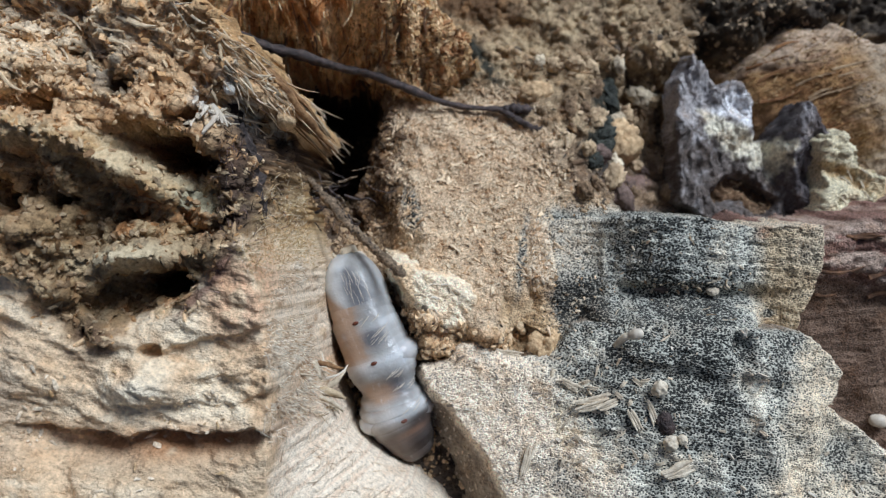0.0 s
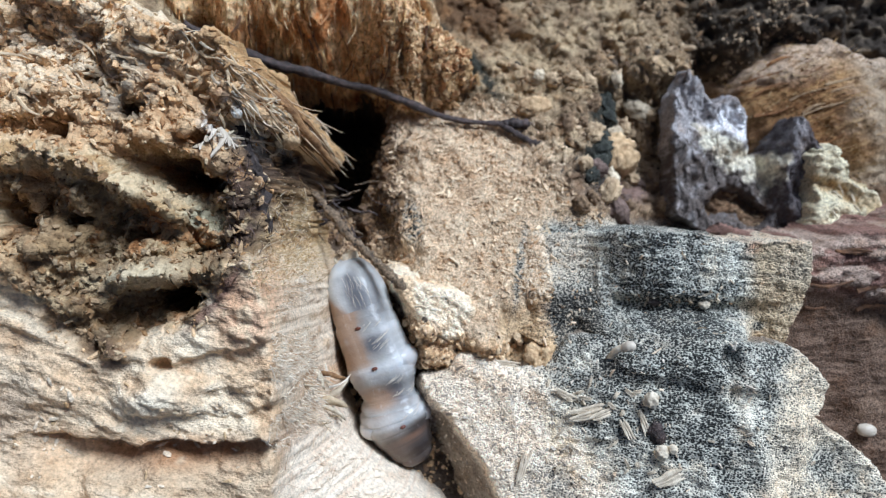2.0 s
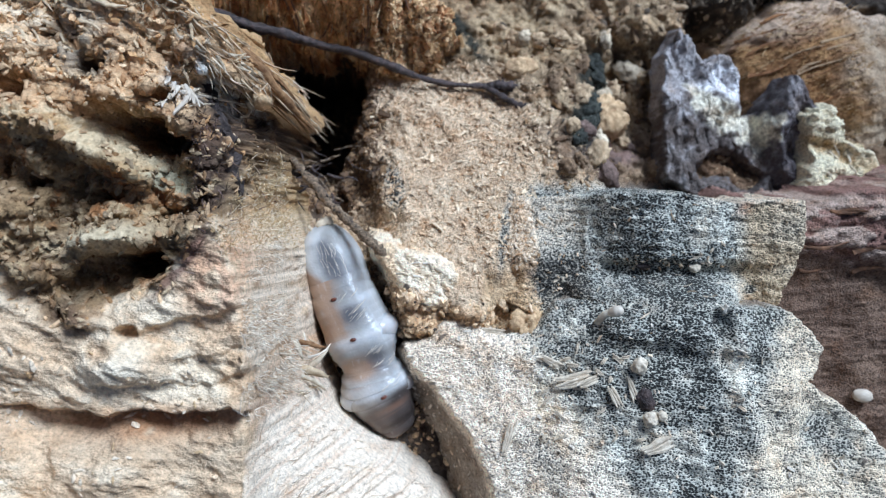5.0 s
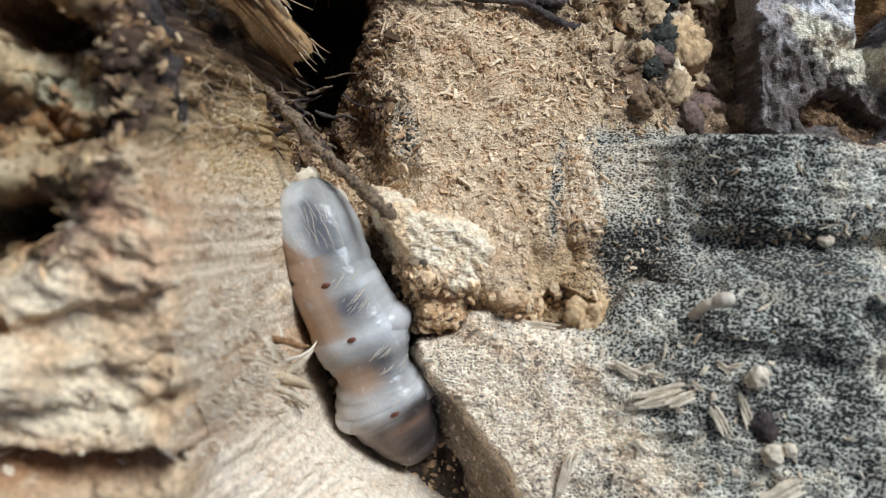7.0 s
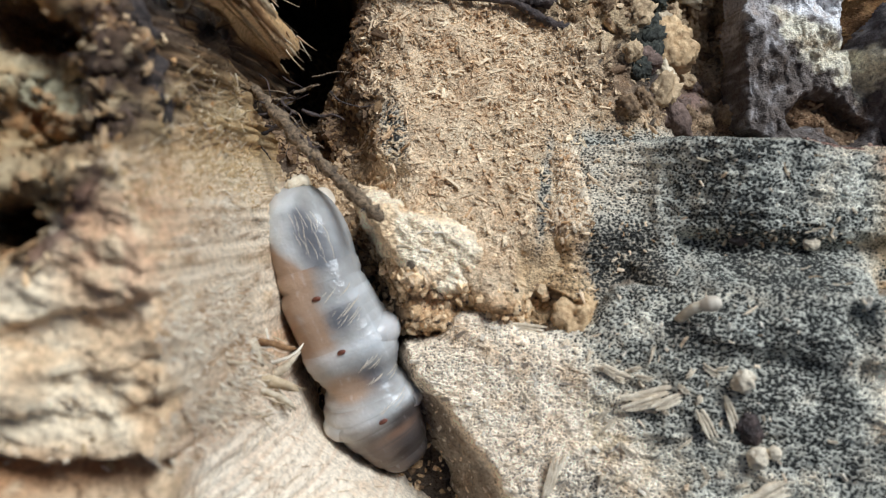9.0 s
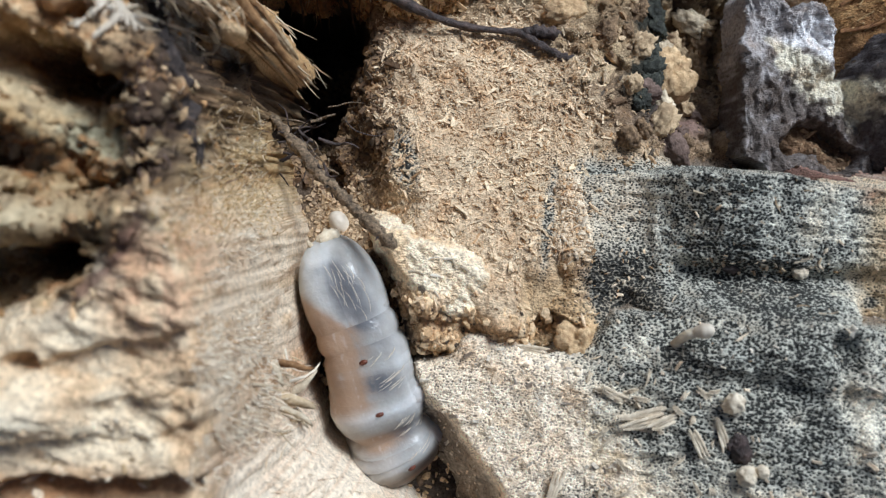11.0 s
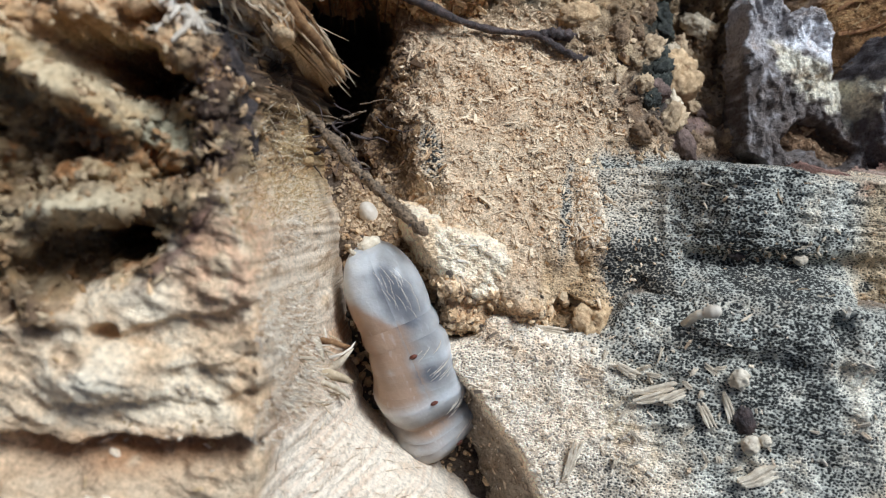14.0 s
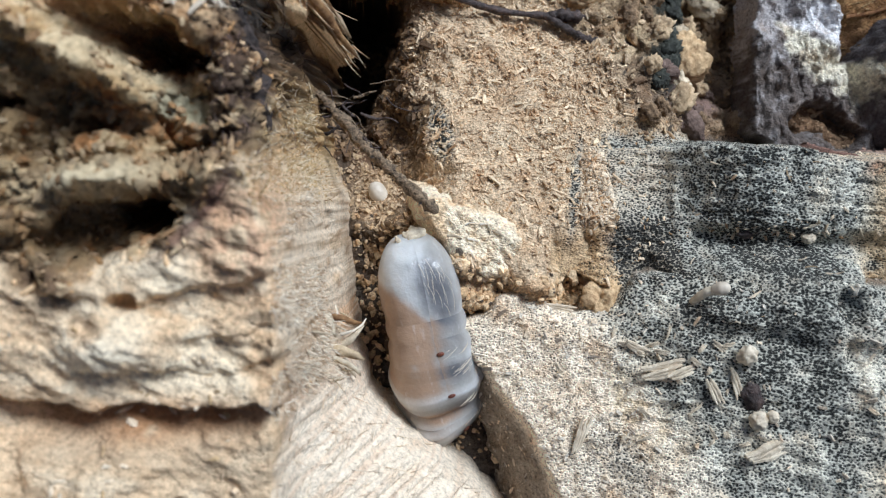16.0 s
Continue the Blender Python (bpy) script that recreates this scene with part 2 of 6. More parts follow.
def stump_top(u, v):
    w = -4.3 - 0.67 * v
    w = w - 8.0 * step(-2.5, -12.0, u + 2.2 * fbm(u, v, 0, 5, 4, 12)) * step(20, 8, v)                      # towards the bore
    w = w - 13.0 * step(20, 34, u) * step(1.0, 6.0, v) * step(34, 20, v)          # hollow behind the ledge
    w = w - 2.2 * blob(u, v, 29, 31, 0.9, 9, 22) - 14.0 * blob(u, v, 62, 30, 10, 6) - 13 * blob(u, v, 45, 29, 4, 9)
    w = w - 5.0 * step(12.5, 15.5, u + 0.5 * fbm(u, v, 0, 2, 3, 14)) * step(4, 0.5, v)
    low = -9.0 + 8.4 * step(-7, -1.5, u) * step(-16.5, -13, v) + 3.0 * step(-19, -24, v) + 0.6 * fbm(u, v, 0, 2.5, 4, 13) + 1.3 * cells(u, v, 2.2, 507)[0] + 0.6 * cells(u, v, 1.0, 508)[0] - 0.7
    edge = v + 9.3 + 4.6 * step(-1, -8, u) * -1 + 1.7 * fbm(u, v, 0, 6, 4, 11)
    w = w * step(-1.6, 0.6, edge) + low * (1 - step(-1.6, 0.6, edge))
    w = w - 11.0 * step(43, 48, u) * step(6, 2, v)
    w = w - 30.0 * step(-1.2, 3.0, inside(u, v, HOLE) + 0.7 * fbm(u, v, 0, 2, 3, 5))
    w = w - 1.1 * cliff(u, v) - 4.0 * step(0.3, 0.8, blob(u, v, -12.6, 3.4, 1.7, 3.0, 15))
    heap = step(14, 20, u + 0.4 * (v - 8)) * step(5, 9, v) + step(22, 27, v) * step(-2, 6, u)
    w = w + np.clip(heap, 0, 1) * (2.6 * cells(u, v, 4.2, 501)[0] + 1.5 * cells(u, v, 1.8, 502)[0] + 0.6 * cells(u, v, 0.8, 503)[0] - 2.2)
    bump = 1.1 * fbm(u, v, 0, 9, 4, 3) * step(2, 14, v) + step(18, 26, v) * (0.9 * fbm(u, v, 0, 3, 4, 6, 0.65) + 3.0 * fbm(u, v, 0, 5, 4, 7) * step(33, 40, u))
    return w + bump + 0.55 * fbm(u, v, 0, 3.0, 6, 4, 0.64)


def stump_paint(u, v, w):
    n = fbm(u, v, 0, 4, 4, 21)
    tint = mix(DUST, TAN, step(-0.3, 0.7, n))
    back = step(19, 26, u + 0.4 * (v - 15) + 3 * n)
    tint = mix(tint, mix((0.46, 0.35, 0.21), (0.27, 0.195, 0.115), step(-0.3, 0.4, n)), np.clip(step(10, 20, v) * step(12, 17, u + n) + step(21, 26, v + n), 0, 1))
    tint = mix(tint, BROWN, np.clip(back * step(22, 8, v) * step(-0.25, 0.45, n), 0, 0.85))
    tint = mix(tint, PLUM, back * blob(u, v, 27, 12, 6, 3) * 0.9)
    tint = mix(tint, ASH, step(12.6, 16.5, u + 1.5 * n) * step(7, 3, v) * 0.85)
    tint = mix(tint, (0.36, 0.25, 0.14), np.clip(1.3 * blob(u, v, 13.5, -5.5, 2.6, 2.4) * step(-0.5, 0.3, n), 0, 0.75))
    tint = mix(tint, (0.8, 0.7, 0.55), np.clip(blob(u, v, 12.6, -0.5, 0.7, 4.5, -5), 0, 0.8))
    # brown rotten overhang, tinted darker to include the shade it lies in
    tint = mix(tint, mix((0.11, 0.06, 0.028), (0.24, 0.135, 0.06), step(-0.2, 0.5, cells(u, v, 1.8, 502)[1])), np.clip(1.5 * blob(u, v, 4.5, 42, 8, 5, -20), 0, 0.95))
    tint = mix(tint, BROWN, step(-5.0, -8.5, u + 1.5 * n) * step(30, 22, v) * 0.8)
    # the bore painted near black, standing in for the shade inside it
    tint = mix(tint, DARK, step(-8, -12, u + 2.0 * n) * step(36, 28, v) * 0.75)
    # the dug pit tinted dark brown all over, its shade painted in
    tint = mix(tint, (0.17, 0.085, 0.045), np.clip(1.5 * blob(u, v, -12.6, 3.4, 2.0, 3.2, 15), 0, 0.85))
    tint = mix(tint, ORANGE, 0.5 * blob(u, v, -5, -6, 3, 3))
    tint = mix(tint, (0.42, 0.3, 0.18), np.clip(1.3 * blob(u, v, -11.5, -1.5, 3.0, 3.2), 0, 0.8))
    tint = mix(tint, BROWN, step(52, 62, u + 4 * n) * 0.9)
    # dark wood at the far right, the crack's shadow painted along with it
    tint = mix(tint, mix((0.045, 0.036, 0.028), (0.2, 0.155, 0.105), step(-0.1, 0.8, fbm(u, v, w, 2.5, 4, 23))), step(22, 32, v + 3 * n) * step(39, 45, u) * 0.95)
    # shade painted brown along the groove
    tint = mix(tint, BROWN, np.clip(1.3 * blob(u, v, 29, 31, 1.2, 9, 22), 0, 0.8))
    # dark soil in the crevice, with painted shade; tan crumbs to its right
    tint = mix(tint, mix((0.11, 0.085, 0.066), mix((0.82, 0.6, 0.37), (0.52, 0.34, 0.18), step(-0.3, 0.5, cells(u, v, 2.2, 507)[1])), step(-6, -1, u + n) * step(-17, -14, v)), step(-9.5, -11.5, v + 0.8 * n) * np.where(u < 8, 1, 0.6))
    heap = np.clip(step(14, 20, u + 0.4 * (v - 8)) * step(5, 9, v) * step(34, 28, v), 0, 1)
    tone, fine = cells(u, v, 4.2, 501)[1], cells(u, v, 1.8, 502)[1]
    tint = mix(tint, (0.5, 0.37, 0.22), np.clip(heap * step(0.0, 0.7, tone + 0.5 * fine), 0, 0.6))
    # brown floor below the bark, darkened in its tint for the bark's shadow
    tint = mix(tint, (0.19, 0.11, 0.06), np.clip(step(24, 32, u + 2 * n) * step(9 + 4 * step(36, 40, u), 6 + 4 * step(36, 40, u), v + n) * step(0.5, 2.5, v), 0, 0.85))
    tint = mix(tint, (0.17, 0.115, 0.07), np.clip(heap * step(0.1, 0.7, -tone - 0.5 * fine) * step(30, 16, v), 0, 0.7))
    tint = mix(tint, (0.16, 0.115, 0.075), np.clip(heap * 0.9 * blob(u, v, 26, 14, 7, 7) * step(-0.6, 0.3, n - 0.4 * tone), 0, 0.7))
    tint = mix(tint, (0.2, 0.13, 0.115), np.clip(1.4 * blob(u, v, 27.5, 11.5, 6, 2.6) * step(-0.7, 0.1, tone), 0, 0.85))
    tint = mix(tint, (0.5, 0.36, 0.2), np.clip(cliff(u, v) / 2.5, 0, 0.8))
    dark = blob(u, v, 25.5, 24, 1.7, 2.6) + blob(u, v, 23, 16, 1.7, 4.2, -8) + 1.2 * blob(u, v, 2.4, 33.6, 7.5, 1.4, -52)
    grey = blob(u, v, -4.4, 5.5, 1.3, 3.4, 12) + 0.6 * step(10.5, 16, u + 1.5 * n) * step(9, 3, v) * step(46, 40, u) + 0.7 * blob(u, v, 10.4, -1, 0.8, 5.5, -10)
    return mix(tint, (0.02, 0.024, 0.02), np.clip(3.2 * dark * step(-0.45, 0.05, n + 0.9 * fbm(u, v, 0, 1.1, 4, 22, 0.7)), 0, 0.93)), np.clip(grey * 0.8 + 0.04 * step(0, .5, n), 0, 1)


def stump():
    grid = 0.28
    U, V = np.meshgrid(np.arange(-92, 96, grid), np.arange(-46, 60, grid))
    W = stump_top(U, V)
    gv, gu = np.gradient(W, grid)
    nrm = np.stack([-gu, -gv, np.ones_like(W)], -1)
    nrm /= np.linalg.norm(nrm, axis=-1, keepdims=True)
    P = np.stack([U, V, W], -1) + nrm * (0.22 * fbm(U, V, W, 0.9, 3, 71, 0.7))[..., None]
    ids = np.arange(U.size).reshape(U.shape)
    quads = np.stack([ids[:-1, :-1], ids[:-1, 1:], ids[1:, 1:], ids[1:, :-1]], -1).reshape(-1, 4)
    P = P.reshape(-1, 3)
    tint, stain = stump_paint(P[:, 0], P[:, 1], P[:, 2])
    # sides down to the soil
    ring = np.concatenate([ids[0, :], ids[1:, -1], ids[-1, -2::-1], ids[-2:0:-1, 0]])
    m = np.array(BOARD.inverted())
    foot = []
    for depth in (0.33, 0.66, 1.0):
        q = P[ring] * 0.001 @ np.array(BOARD)[:3, :3].T + np.array(BOARD)[:3, 3]
        q[:, 2] *= 1 - depth
        q[:, :2] += (q[:, :2] - q[:, :2].mean(0)) * 0.12 * depth + 0.004 * fbm(q[:, :1], q[:, 1:2], q[:, 2:], 0.03, 3, 9)
        foot.append((q @ m[:3, :3].T + m[:3, 3]) * 1000)
    base, n, rows = len(P), len(ring), [ring]
    for i in range(3):
        rows.append(base + i * n + np.arange(n))
    sides = [np.stack([b, np.roll(b, -1), np.roll(a, -1), a], -1) for a, b in zip(rows, rows[1:])]
    P = np.concatenate([P] + foot)
    tint = np.concatenate([tint, np.tile(BROWN, (3 * n, 1))])
    stain = np.concatenate([stain, np.full(3 * n, 0.2)])
    SURFACE["tree_stump"] = (P[:base], nrm.reshape(-1, 3))
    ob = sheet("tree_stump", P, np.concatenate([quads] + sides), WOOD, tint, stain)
    return tagged(ob, "decayed pale tree stump with a crumbled tan top", "tree stump", kind="structure")


stump()

bm = bmesh.new()
bmesh.ops.create_grid(bm, x_segments=40, y_segments=40, size=20.0)
for vert in bm.verts:
    vert.co.z = 0.0
mesh = bpy.data.meshes.new("ground")
bm.to_mesh(mesh)
bm.free()
mesh.materials.append(SOIL)
tagged(new("ground", mesh), "dark brown forest soil round the stump", "ground", kind="structure")

# ---- the large broken pieces ----
CHUNK = [(-80, 30), (-60, 28), (-43, 29.5), (-35, 28.6), (-28.5, 25), (-22.5, 23.2), (-20, 20), (-17.8, 17.6), (-16.4, 15.8), (-16.6, 14.6),
         (-17.4, 14.2), (-18.6, 13.6), (-19.4, 10.5), (-19.2, 6.5), (-18.0, 3), (-16.0, -1.5), (-15.1, -6), (-14.4, -12), (-13.7, -17.8), (-11.9, -22.4), (-7, -26.8),
         (-0.6, -31.8), (6, -39), (6, -46), (-80, -46)]


CRUMBLED = [(-80, -4), (-47, -3), (-43, -0.5), (-36, -8), (-33, -9.4), (-29.3, -6.3), (-24.4, -5.5), (-22, -1.9), (-18.3, 1.5), (-16, 3), (-12, 12), (-12, 40), (-80, 40)]


def crumbled(u, v, soft=1.2):
    """Where the chunk has fallen into crumbs, 0 to 1."""
    return step(-soft, soft, inside(u, v, CRUMBLED) + 1.2 * fbm(u, v, 0, 3, 4, 517))


def flaky(u, v, size, seed):
    """Crumbs drawn out along the grain of the chunk."""
    return cells(0.55 * (0.92 * u - 0.39 * v), 0.39 * u + 0.92 * v, size, seed)


def chunk_top(u, v):
    w = 25.5 + 0.0 * u
    w = w - 0.3 * np.maximum(v - 6, 0) + 1.5 * step(-22, -34, u) * step(2, 12, v)   # the back of the mound falls off
    w = w - 15 * step(-22.5, -14.5, u) * step(3, 11, v)                       # fibrous flap
    rim = np.interp(v, [-46, -38, -31, -26, -21.8, -17.5, -12, -6, -1.5, 3, 8], [6.4, 6.4, -0.5, -7, -11.9, -13.7, -14.4, -15.1, -16.0, -17.8, -19])
    wide = np.interp(v, [-46, -38, -31, -26, -21.8, -17.5, -12, 2], [23.0, 23.0, 16.2, 10.0, 5.2, 3.3, 2.6, 2.4])
    fall = np.clip((u - rim) / wide + 1 + 0.05 * fbm(u, v, 0, 4.5, 5, 31) * (1 - 0.75 * step(-13, -18, v)), 0, 1)
    face = step(0.12, 0.4, fall) * step(-13, -17, v)
    drop = 0.25 * step(0.0, 0.14, fall) + 0.75 * fall
    drop = drop * step(-14, -18, v) + fall * fall * (3 - 2 * fall) * (1 - step(-14, -18, v))
    w = w - 22.5 * step(9, 2, v) * drop  # split wall and smooth face down to the crevice
    w = w + 2.6 * blob(u, v, -28.2, -13.0, 3.6, 2.4) * step(-15.4, -14.5, v + 0.4 * fbm(u, v, 0, 1.5, 3, 24)) - 2.4 * step(0.2, 0.8, blob(u, v, -27.9, -9.8, 1.1, 0.7, 10))
    shelf = -17.4 - 0.02 * (u + 25) + 0.8 * fbm(u, 0.3 * v, 0, 4, 4, 32)
    w = w - (2.9 * step(0.35, -0.35, v - shelf) - 1.5 * step(-1.0, -3.5, v - shelf)) * step(-16.4, -17.2, u) * step(-44, -35, u)
    w = w + 2.5 * step(-17.5, -23, v) * step(-20, -30, u)
    w = w + 5.0 * step(-24.5, -26.5, v + 0.25 * (u + 45)) * step(-30, -40, u)
    hollow = inside(u, v, [(-45, 10.5), (-33, 12), (-21, 10), (-19, 2), (-21.5, -4.5), (-30, -8), (-36, -7), (-43, -2), (-50, -2), (-50, 6)])
    w = w - (3.4 - 3.0 * step(-33, -39, u)) * step(-1.0, 5.0, hollow + 1.6 * fbm(u, v, 0, 4, 4, 33))
    w = w - 17 * step(0.2, 0.7, blob(u, v, -18.4, 11.8, 4.0, 1.9, -48)) - 22 * step(0.25, 0.7, blob(u, v, -26.6, 9.6, 4.6, 2.0, -20)) - 20 * step(0.2, 0.7, blob(u, v, -27.6, -3.4, 3.2, 1.5, 2)) - 2 * blob(u, v, -39, 5.5, 3.5, 1.8, 20)
    w = w + 6.0 * blob(u, v, -29.2, 7.0, 5.2, 1.1, -30) + 6.0 * blob(u, v, -28.5, -0.9, 4.2, 1.0, 8) + 4 * blob(u, v, -40, 11.0, 7, 1.4, 0)
    w = w + 5.0 * blob(u, v, -45.5, 6, 1.3, 6, 14) - 4 * blob(u, v, -31.5, -4, 2.5, 2.5)
    for cu, cv, ru, rv, deep in ((-38.3, 14.0, 1.9, 1.3, 9), (-31.5, 15.8, 1.4, 1.1, 6), (-25.4, 12.8, 2.0, 1.1, 7), (-42.5, 5.5, 1.6, 2.6, 7), (-35.5, 19.6, 1.5, 0.8, 5), (-36.5, 4.5, 1.4, 1.2, 5), (-30.5, 3.2, 1.6, 0.9, 5), (-22.0, 14.6, 1.5, 0.9, 8)):
        w = w - deep * step(0.2, 0.75, blob(u, v, cu, cv, ru, rv, 12) + 0.12 * fbm(u, v, 0, 1.5, 3, 518))
    crumbly = crumbled(u, v) * step(-16, -18, u)
    w = w + crumbly * (2.4 * fbm(u, v, 0, 6, 3, 35, 0.6) + 2.6 * cells(u, v, 6.5, 510)[0] + 2.2 * flaky(u, v, 3.0, 511)[0] + 1.3 * flaky(u, v, 1.4, 512)[0] + 0.6 * flaky(u, v, 0.7, 513)[0] - 3.2)
    w = w + (1 - crumbly) * 0.8 * (1 - 0.6 * face) * fbm(u, v, 0, 6, 4, 36)
    split = step(-17.4, -16.4, u) * step(-18, -14, v) * step(6, 0, v)
    w = w + split * (0.1 * fibre(u, v, -18, 2.0, 0.5, 514) + 1.3 * fbm(u, v, 0, 2.2, 5, 515, 0.6) + 0.4 * cells(0.6 * u, v, 1.0, 519)[0])
    w = w + face * (0.45 * fibre(u, v, 22, 8, 0.32, 30, 2) + 0.35 * fibre(u, v, 28, 12, 1.3, 29))
    w = w + 0.5 * fibre(u, v, -50, 6, 0.6, 40) * step(-26, -22, u) * step(8, 12, v) - 2.0 * step(-15, -11.5, u) * step(6, 9, v)
    lower = (1 - crumbly) * step(-15.8, -16.8, u) * (1 - face) * step(8, 2, v)
    warp = fbm(u, v, 0, 7, 3, 37)
    x = 0.16 * u + 1.2 * warp
    w = w + lower * (0.1 * ridged(2.4 * x, v + 0.3 * u + 2.4 * warp, 0, 3.4, 3, 38) + 0.36 * fbm(0.6 * u, v, 0, 4.0, 4, 27, 0.55) + 0.36 * fbm(0.5 * u + 0.3 * v, v + 0.3 * u, 0, 1.3, 4, 25, 0.65) + 0.25 * cells(0.7 * u, v + 0.25 * u, 1.3, 26)[0])
    # a low step and, further down, an overhung shelf
    for level, slope, drop, left in ((-8.0, 0.3, 1.0, -27), (-12.0, 0.12, 0.5, -24), (-14.4, 0.1, 0.7, -25)):
        ragged = v - level - slope * (u + 20) + 0.6 * fbm(u, v, 0, 2.2, 4, 28)
        w = w - lower * drop * step(0.2, -0.3, ragged) * step(-3.2, -0.8, ragged) * step(left - 1.5, left + 1.5, u)
    return w


def chunk_rough(u, v, w):
    crumbly = crumbled(u, v) * step(-16, -18, u)
    return crumbly * (0.7 * fbm(u, v, w, 2.0, 4, 41, 0.7)) + (0.05 + 0.15 * crumbly) * fbm(u, v, w, 0.9, 3, 42, 0.6) + 0.1 * (1 - crumbly) * fibre(u, v, -12, 3.5, 0.4, 43)


def chunk_paint(u, v, w):
    n, m, k = fbm(u, v, w, 5, 4, 45), fbm(u, v, w, 1.6, 4, 46), fbm(u, v, w, 3.0, 4, 47)
    big, mid, small = (flaky(u, v, size, seed)[1] for size, seed in ((3.0, 511), (1.4, 512), (0.7, 513)))
    streak = fibre(u, v, -14, 7, 0.9, 516)
    # the smooth lower part: cream with soft tan streaks
    tint = mix((0.83, 0.69, 0.49), (0.7, 0.52, 0.33), step(-0.4, 0.7, n + 0.3 * streak))
    tint = mix(tint, (0.62, 0.43, 0.25), np.clip(step(0.0, 0.8, k + 0.4 * m + 0.3 * streak) * 0.75, 0, 1))
    tint = mix(tint, (0.46, 0.36, 0.26), np.clip(0.7 * blob(u, v, -43, -14, 4, 6) * step(-0.3, 0.5, m + n), 0, 0.7))
    tint = mix(tint, (0.84, 0.75, 0.58), np.clip(1.0 * blob(u, v, -29.0, -13.6, 3.2, 1.3, 8), 0, 0.7))
    tint = mix(tint, (0.7, 0.44, 0.27), np.clip(1.3 * blob(u, v, -19.5, -4.0, 3.0, 3.8, 20) * step(-0.7, 0.2, m + 0.5 * k), 0, 0.75))
    # browner below the shelf: part of its shadow is painted
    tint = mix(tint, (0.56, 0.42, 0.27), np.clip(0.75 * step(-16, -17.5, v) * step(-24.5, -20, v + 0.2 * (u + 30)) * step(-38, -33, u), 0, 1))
    # the crumbled top
    upper = crumbled(u, v, 0.8)
    top = mix((0.66, 0.46, 0.26), (0.5, 0.3, 0.13), step(-0.3, 0.7, big + 0.5 * mid))
    top = mix(top, (0.76, 0.58, 0.36), np.clip(step(0.1, 1.1, big + 0.5 * mid + 0.3 * small), 0, 0.8))
    top = mix(top, (0.36, 0.19, 0.08), np.clip(step(0.3, 1.1, -mid - 0.4 * small + 0.5 * k), 0, 0.65))
    top = mix(top, (0.84, 0.7, 0.5), np.clip(step(17, 21, v + 1.5 * n) * step(-0.4, 0.4, streak) * step(-24, -30, u), 0, 0.8))
    top = mix(top, (0.3, 0.26, 0.2), np.clip(1.4 * blob(u, v, -32.5, 17.5, 3.4, 2.6) * step(-0.5, 0.3, m), 0, 0.8))
    tint = mix(tint, top, upper)
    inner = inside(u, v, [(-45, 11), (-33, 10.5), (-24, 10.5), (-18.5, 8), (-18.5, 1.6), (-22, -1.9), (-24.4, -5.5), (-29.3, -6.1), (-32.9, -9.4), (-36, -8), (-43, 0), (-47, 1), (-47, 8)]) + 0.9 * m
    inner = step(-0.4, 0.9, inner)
    # rotten inside of the hollow, tinted darker still to add its shade
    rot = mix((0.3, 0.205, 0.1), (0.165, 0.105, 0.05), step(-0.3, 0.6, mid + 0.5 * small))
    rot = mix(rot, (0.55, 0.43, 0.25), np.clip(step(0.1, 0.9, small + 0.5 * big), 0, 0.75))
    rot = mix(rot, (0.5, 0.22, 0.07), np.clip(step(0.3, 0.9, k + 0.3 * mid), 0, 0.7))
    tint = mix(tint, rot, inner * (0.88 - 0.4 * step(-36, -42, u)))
    rim = inside(u, v, [(-47, 13), (-36, 11.8), (-32, 11), (-28, 8.8), (-23.5, 5.6), (-23.2, 3.2), (-26, 3.8), (-30, 6.6), (-34, 8.6), (-43, 9.6), (-44, 2), (-47, 0)]) + 0.6 * m
    tint = mix(tint, mix((0.66, 0.53, 0.33), (0.46, 0.31, 0.15), step(-0.2, 0.6, mid)), 0.9 * step(-0.4, 0.5, rim))
    tint = mix(tint, (0.5, 0.5, 0.36), np.clip(blob(u, v, -24.5, 4.6, 2.6, 1.7, -30) * step(-0.5, 0.2, m), 0, 0.7))
    tint = mix(tint, (0.6, 0.51, 0.34), np.clip(1.2 * blob(u, v, -29.4, -0.6, 4.2, 1.1, 8), 0, 0.85))
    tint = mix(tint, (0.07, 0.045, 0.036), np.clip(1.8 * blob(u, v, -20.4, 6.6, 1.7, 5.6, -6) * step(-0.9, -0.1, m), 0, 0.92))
    # dark rot under the flap, painted wide to give the void its shade
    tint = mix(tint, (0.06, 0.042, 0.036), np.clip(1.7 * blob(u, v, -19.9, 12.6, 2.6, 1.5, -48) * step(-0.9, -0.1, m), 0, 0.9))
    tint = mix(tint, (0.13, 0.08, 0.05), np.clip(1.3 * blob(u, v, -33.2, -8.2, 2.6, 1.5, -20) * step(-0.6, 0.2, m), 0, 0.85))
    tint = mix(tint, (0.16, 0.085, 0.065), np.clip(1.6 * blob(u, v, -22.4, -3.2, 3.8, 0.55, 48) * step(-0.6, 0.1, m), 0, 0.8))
    tint = mix(tint, (0.76, 0.76, 0.72), np.clip(1.4 * blob(u, v, -22, 15.0, 2.2, 1.8) * step(-0.2, 0.3, m), 0, 0.9))
    # the split wall and the fresh face below it
    pale = step(-17.0, -16.4, u + 0.05 * (v + 12) + 0.3 * m) * step(6, -1, v)
    pale = np.maximum(pale, step(-17.0, -16.4, u + 0.3 * m) * step(-14, -18, v))
    tint = mix(tint, (0.73, 0.61, 0.46), pale * 0.95)
    wall = pale * step(-18, -13, v)
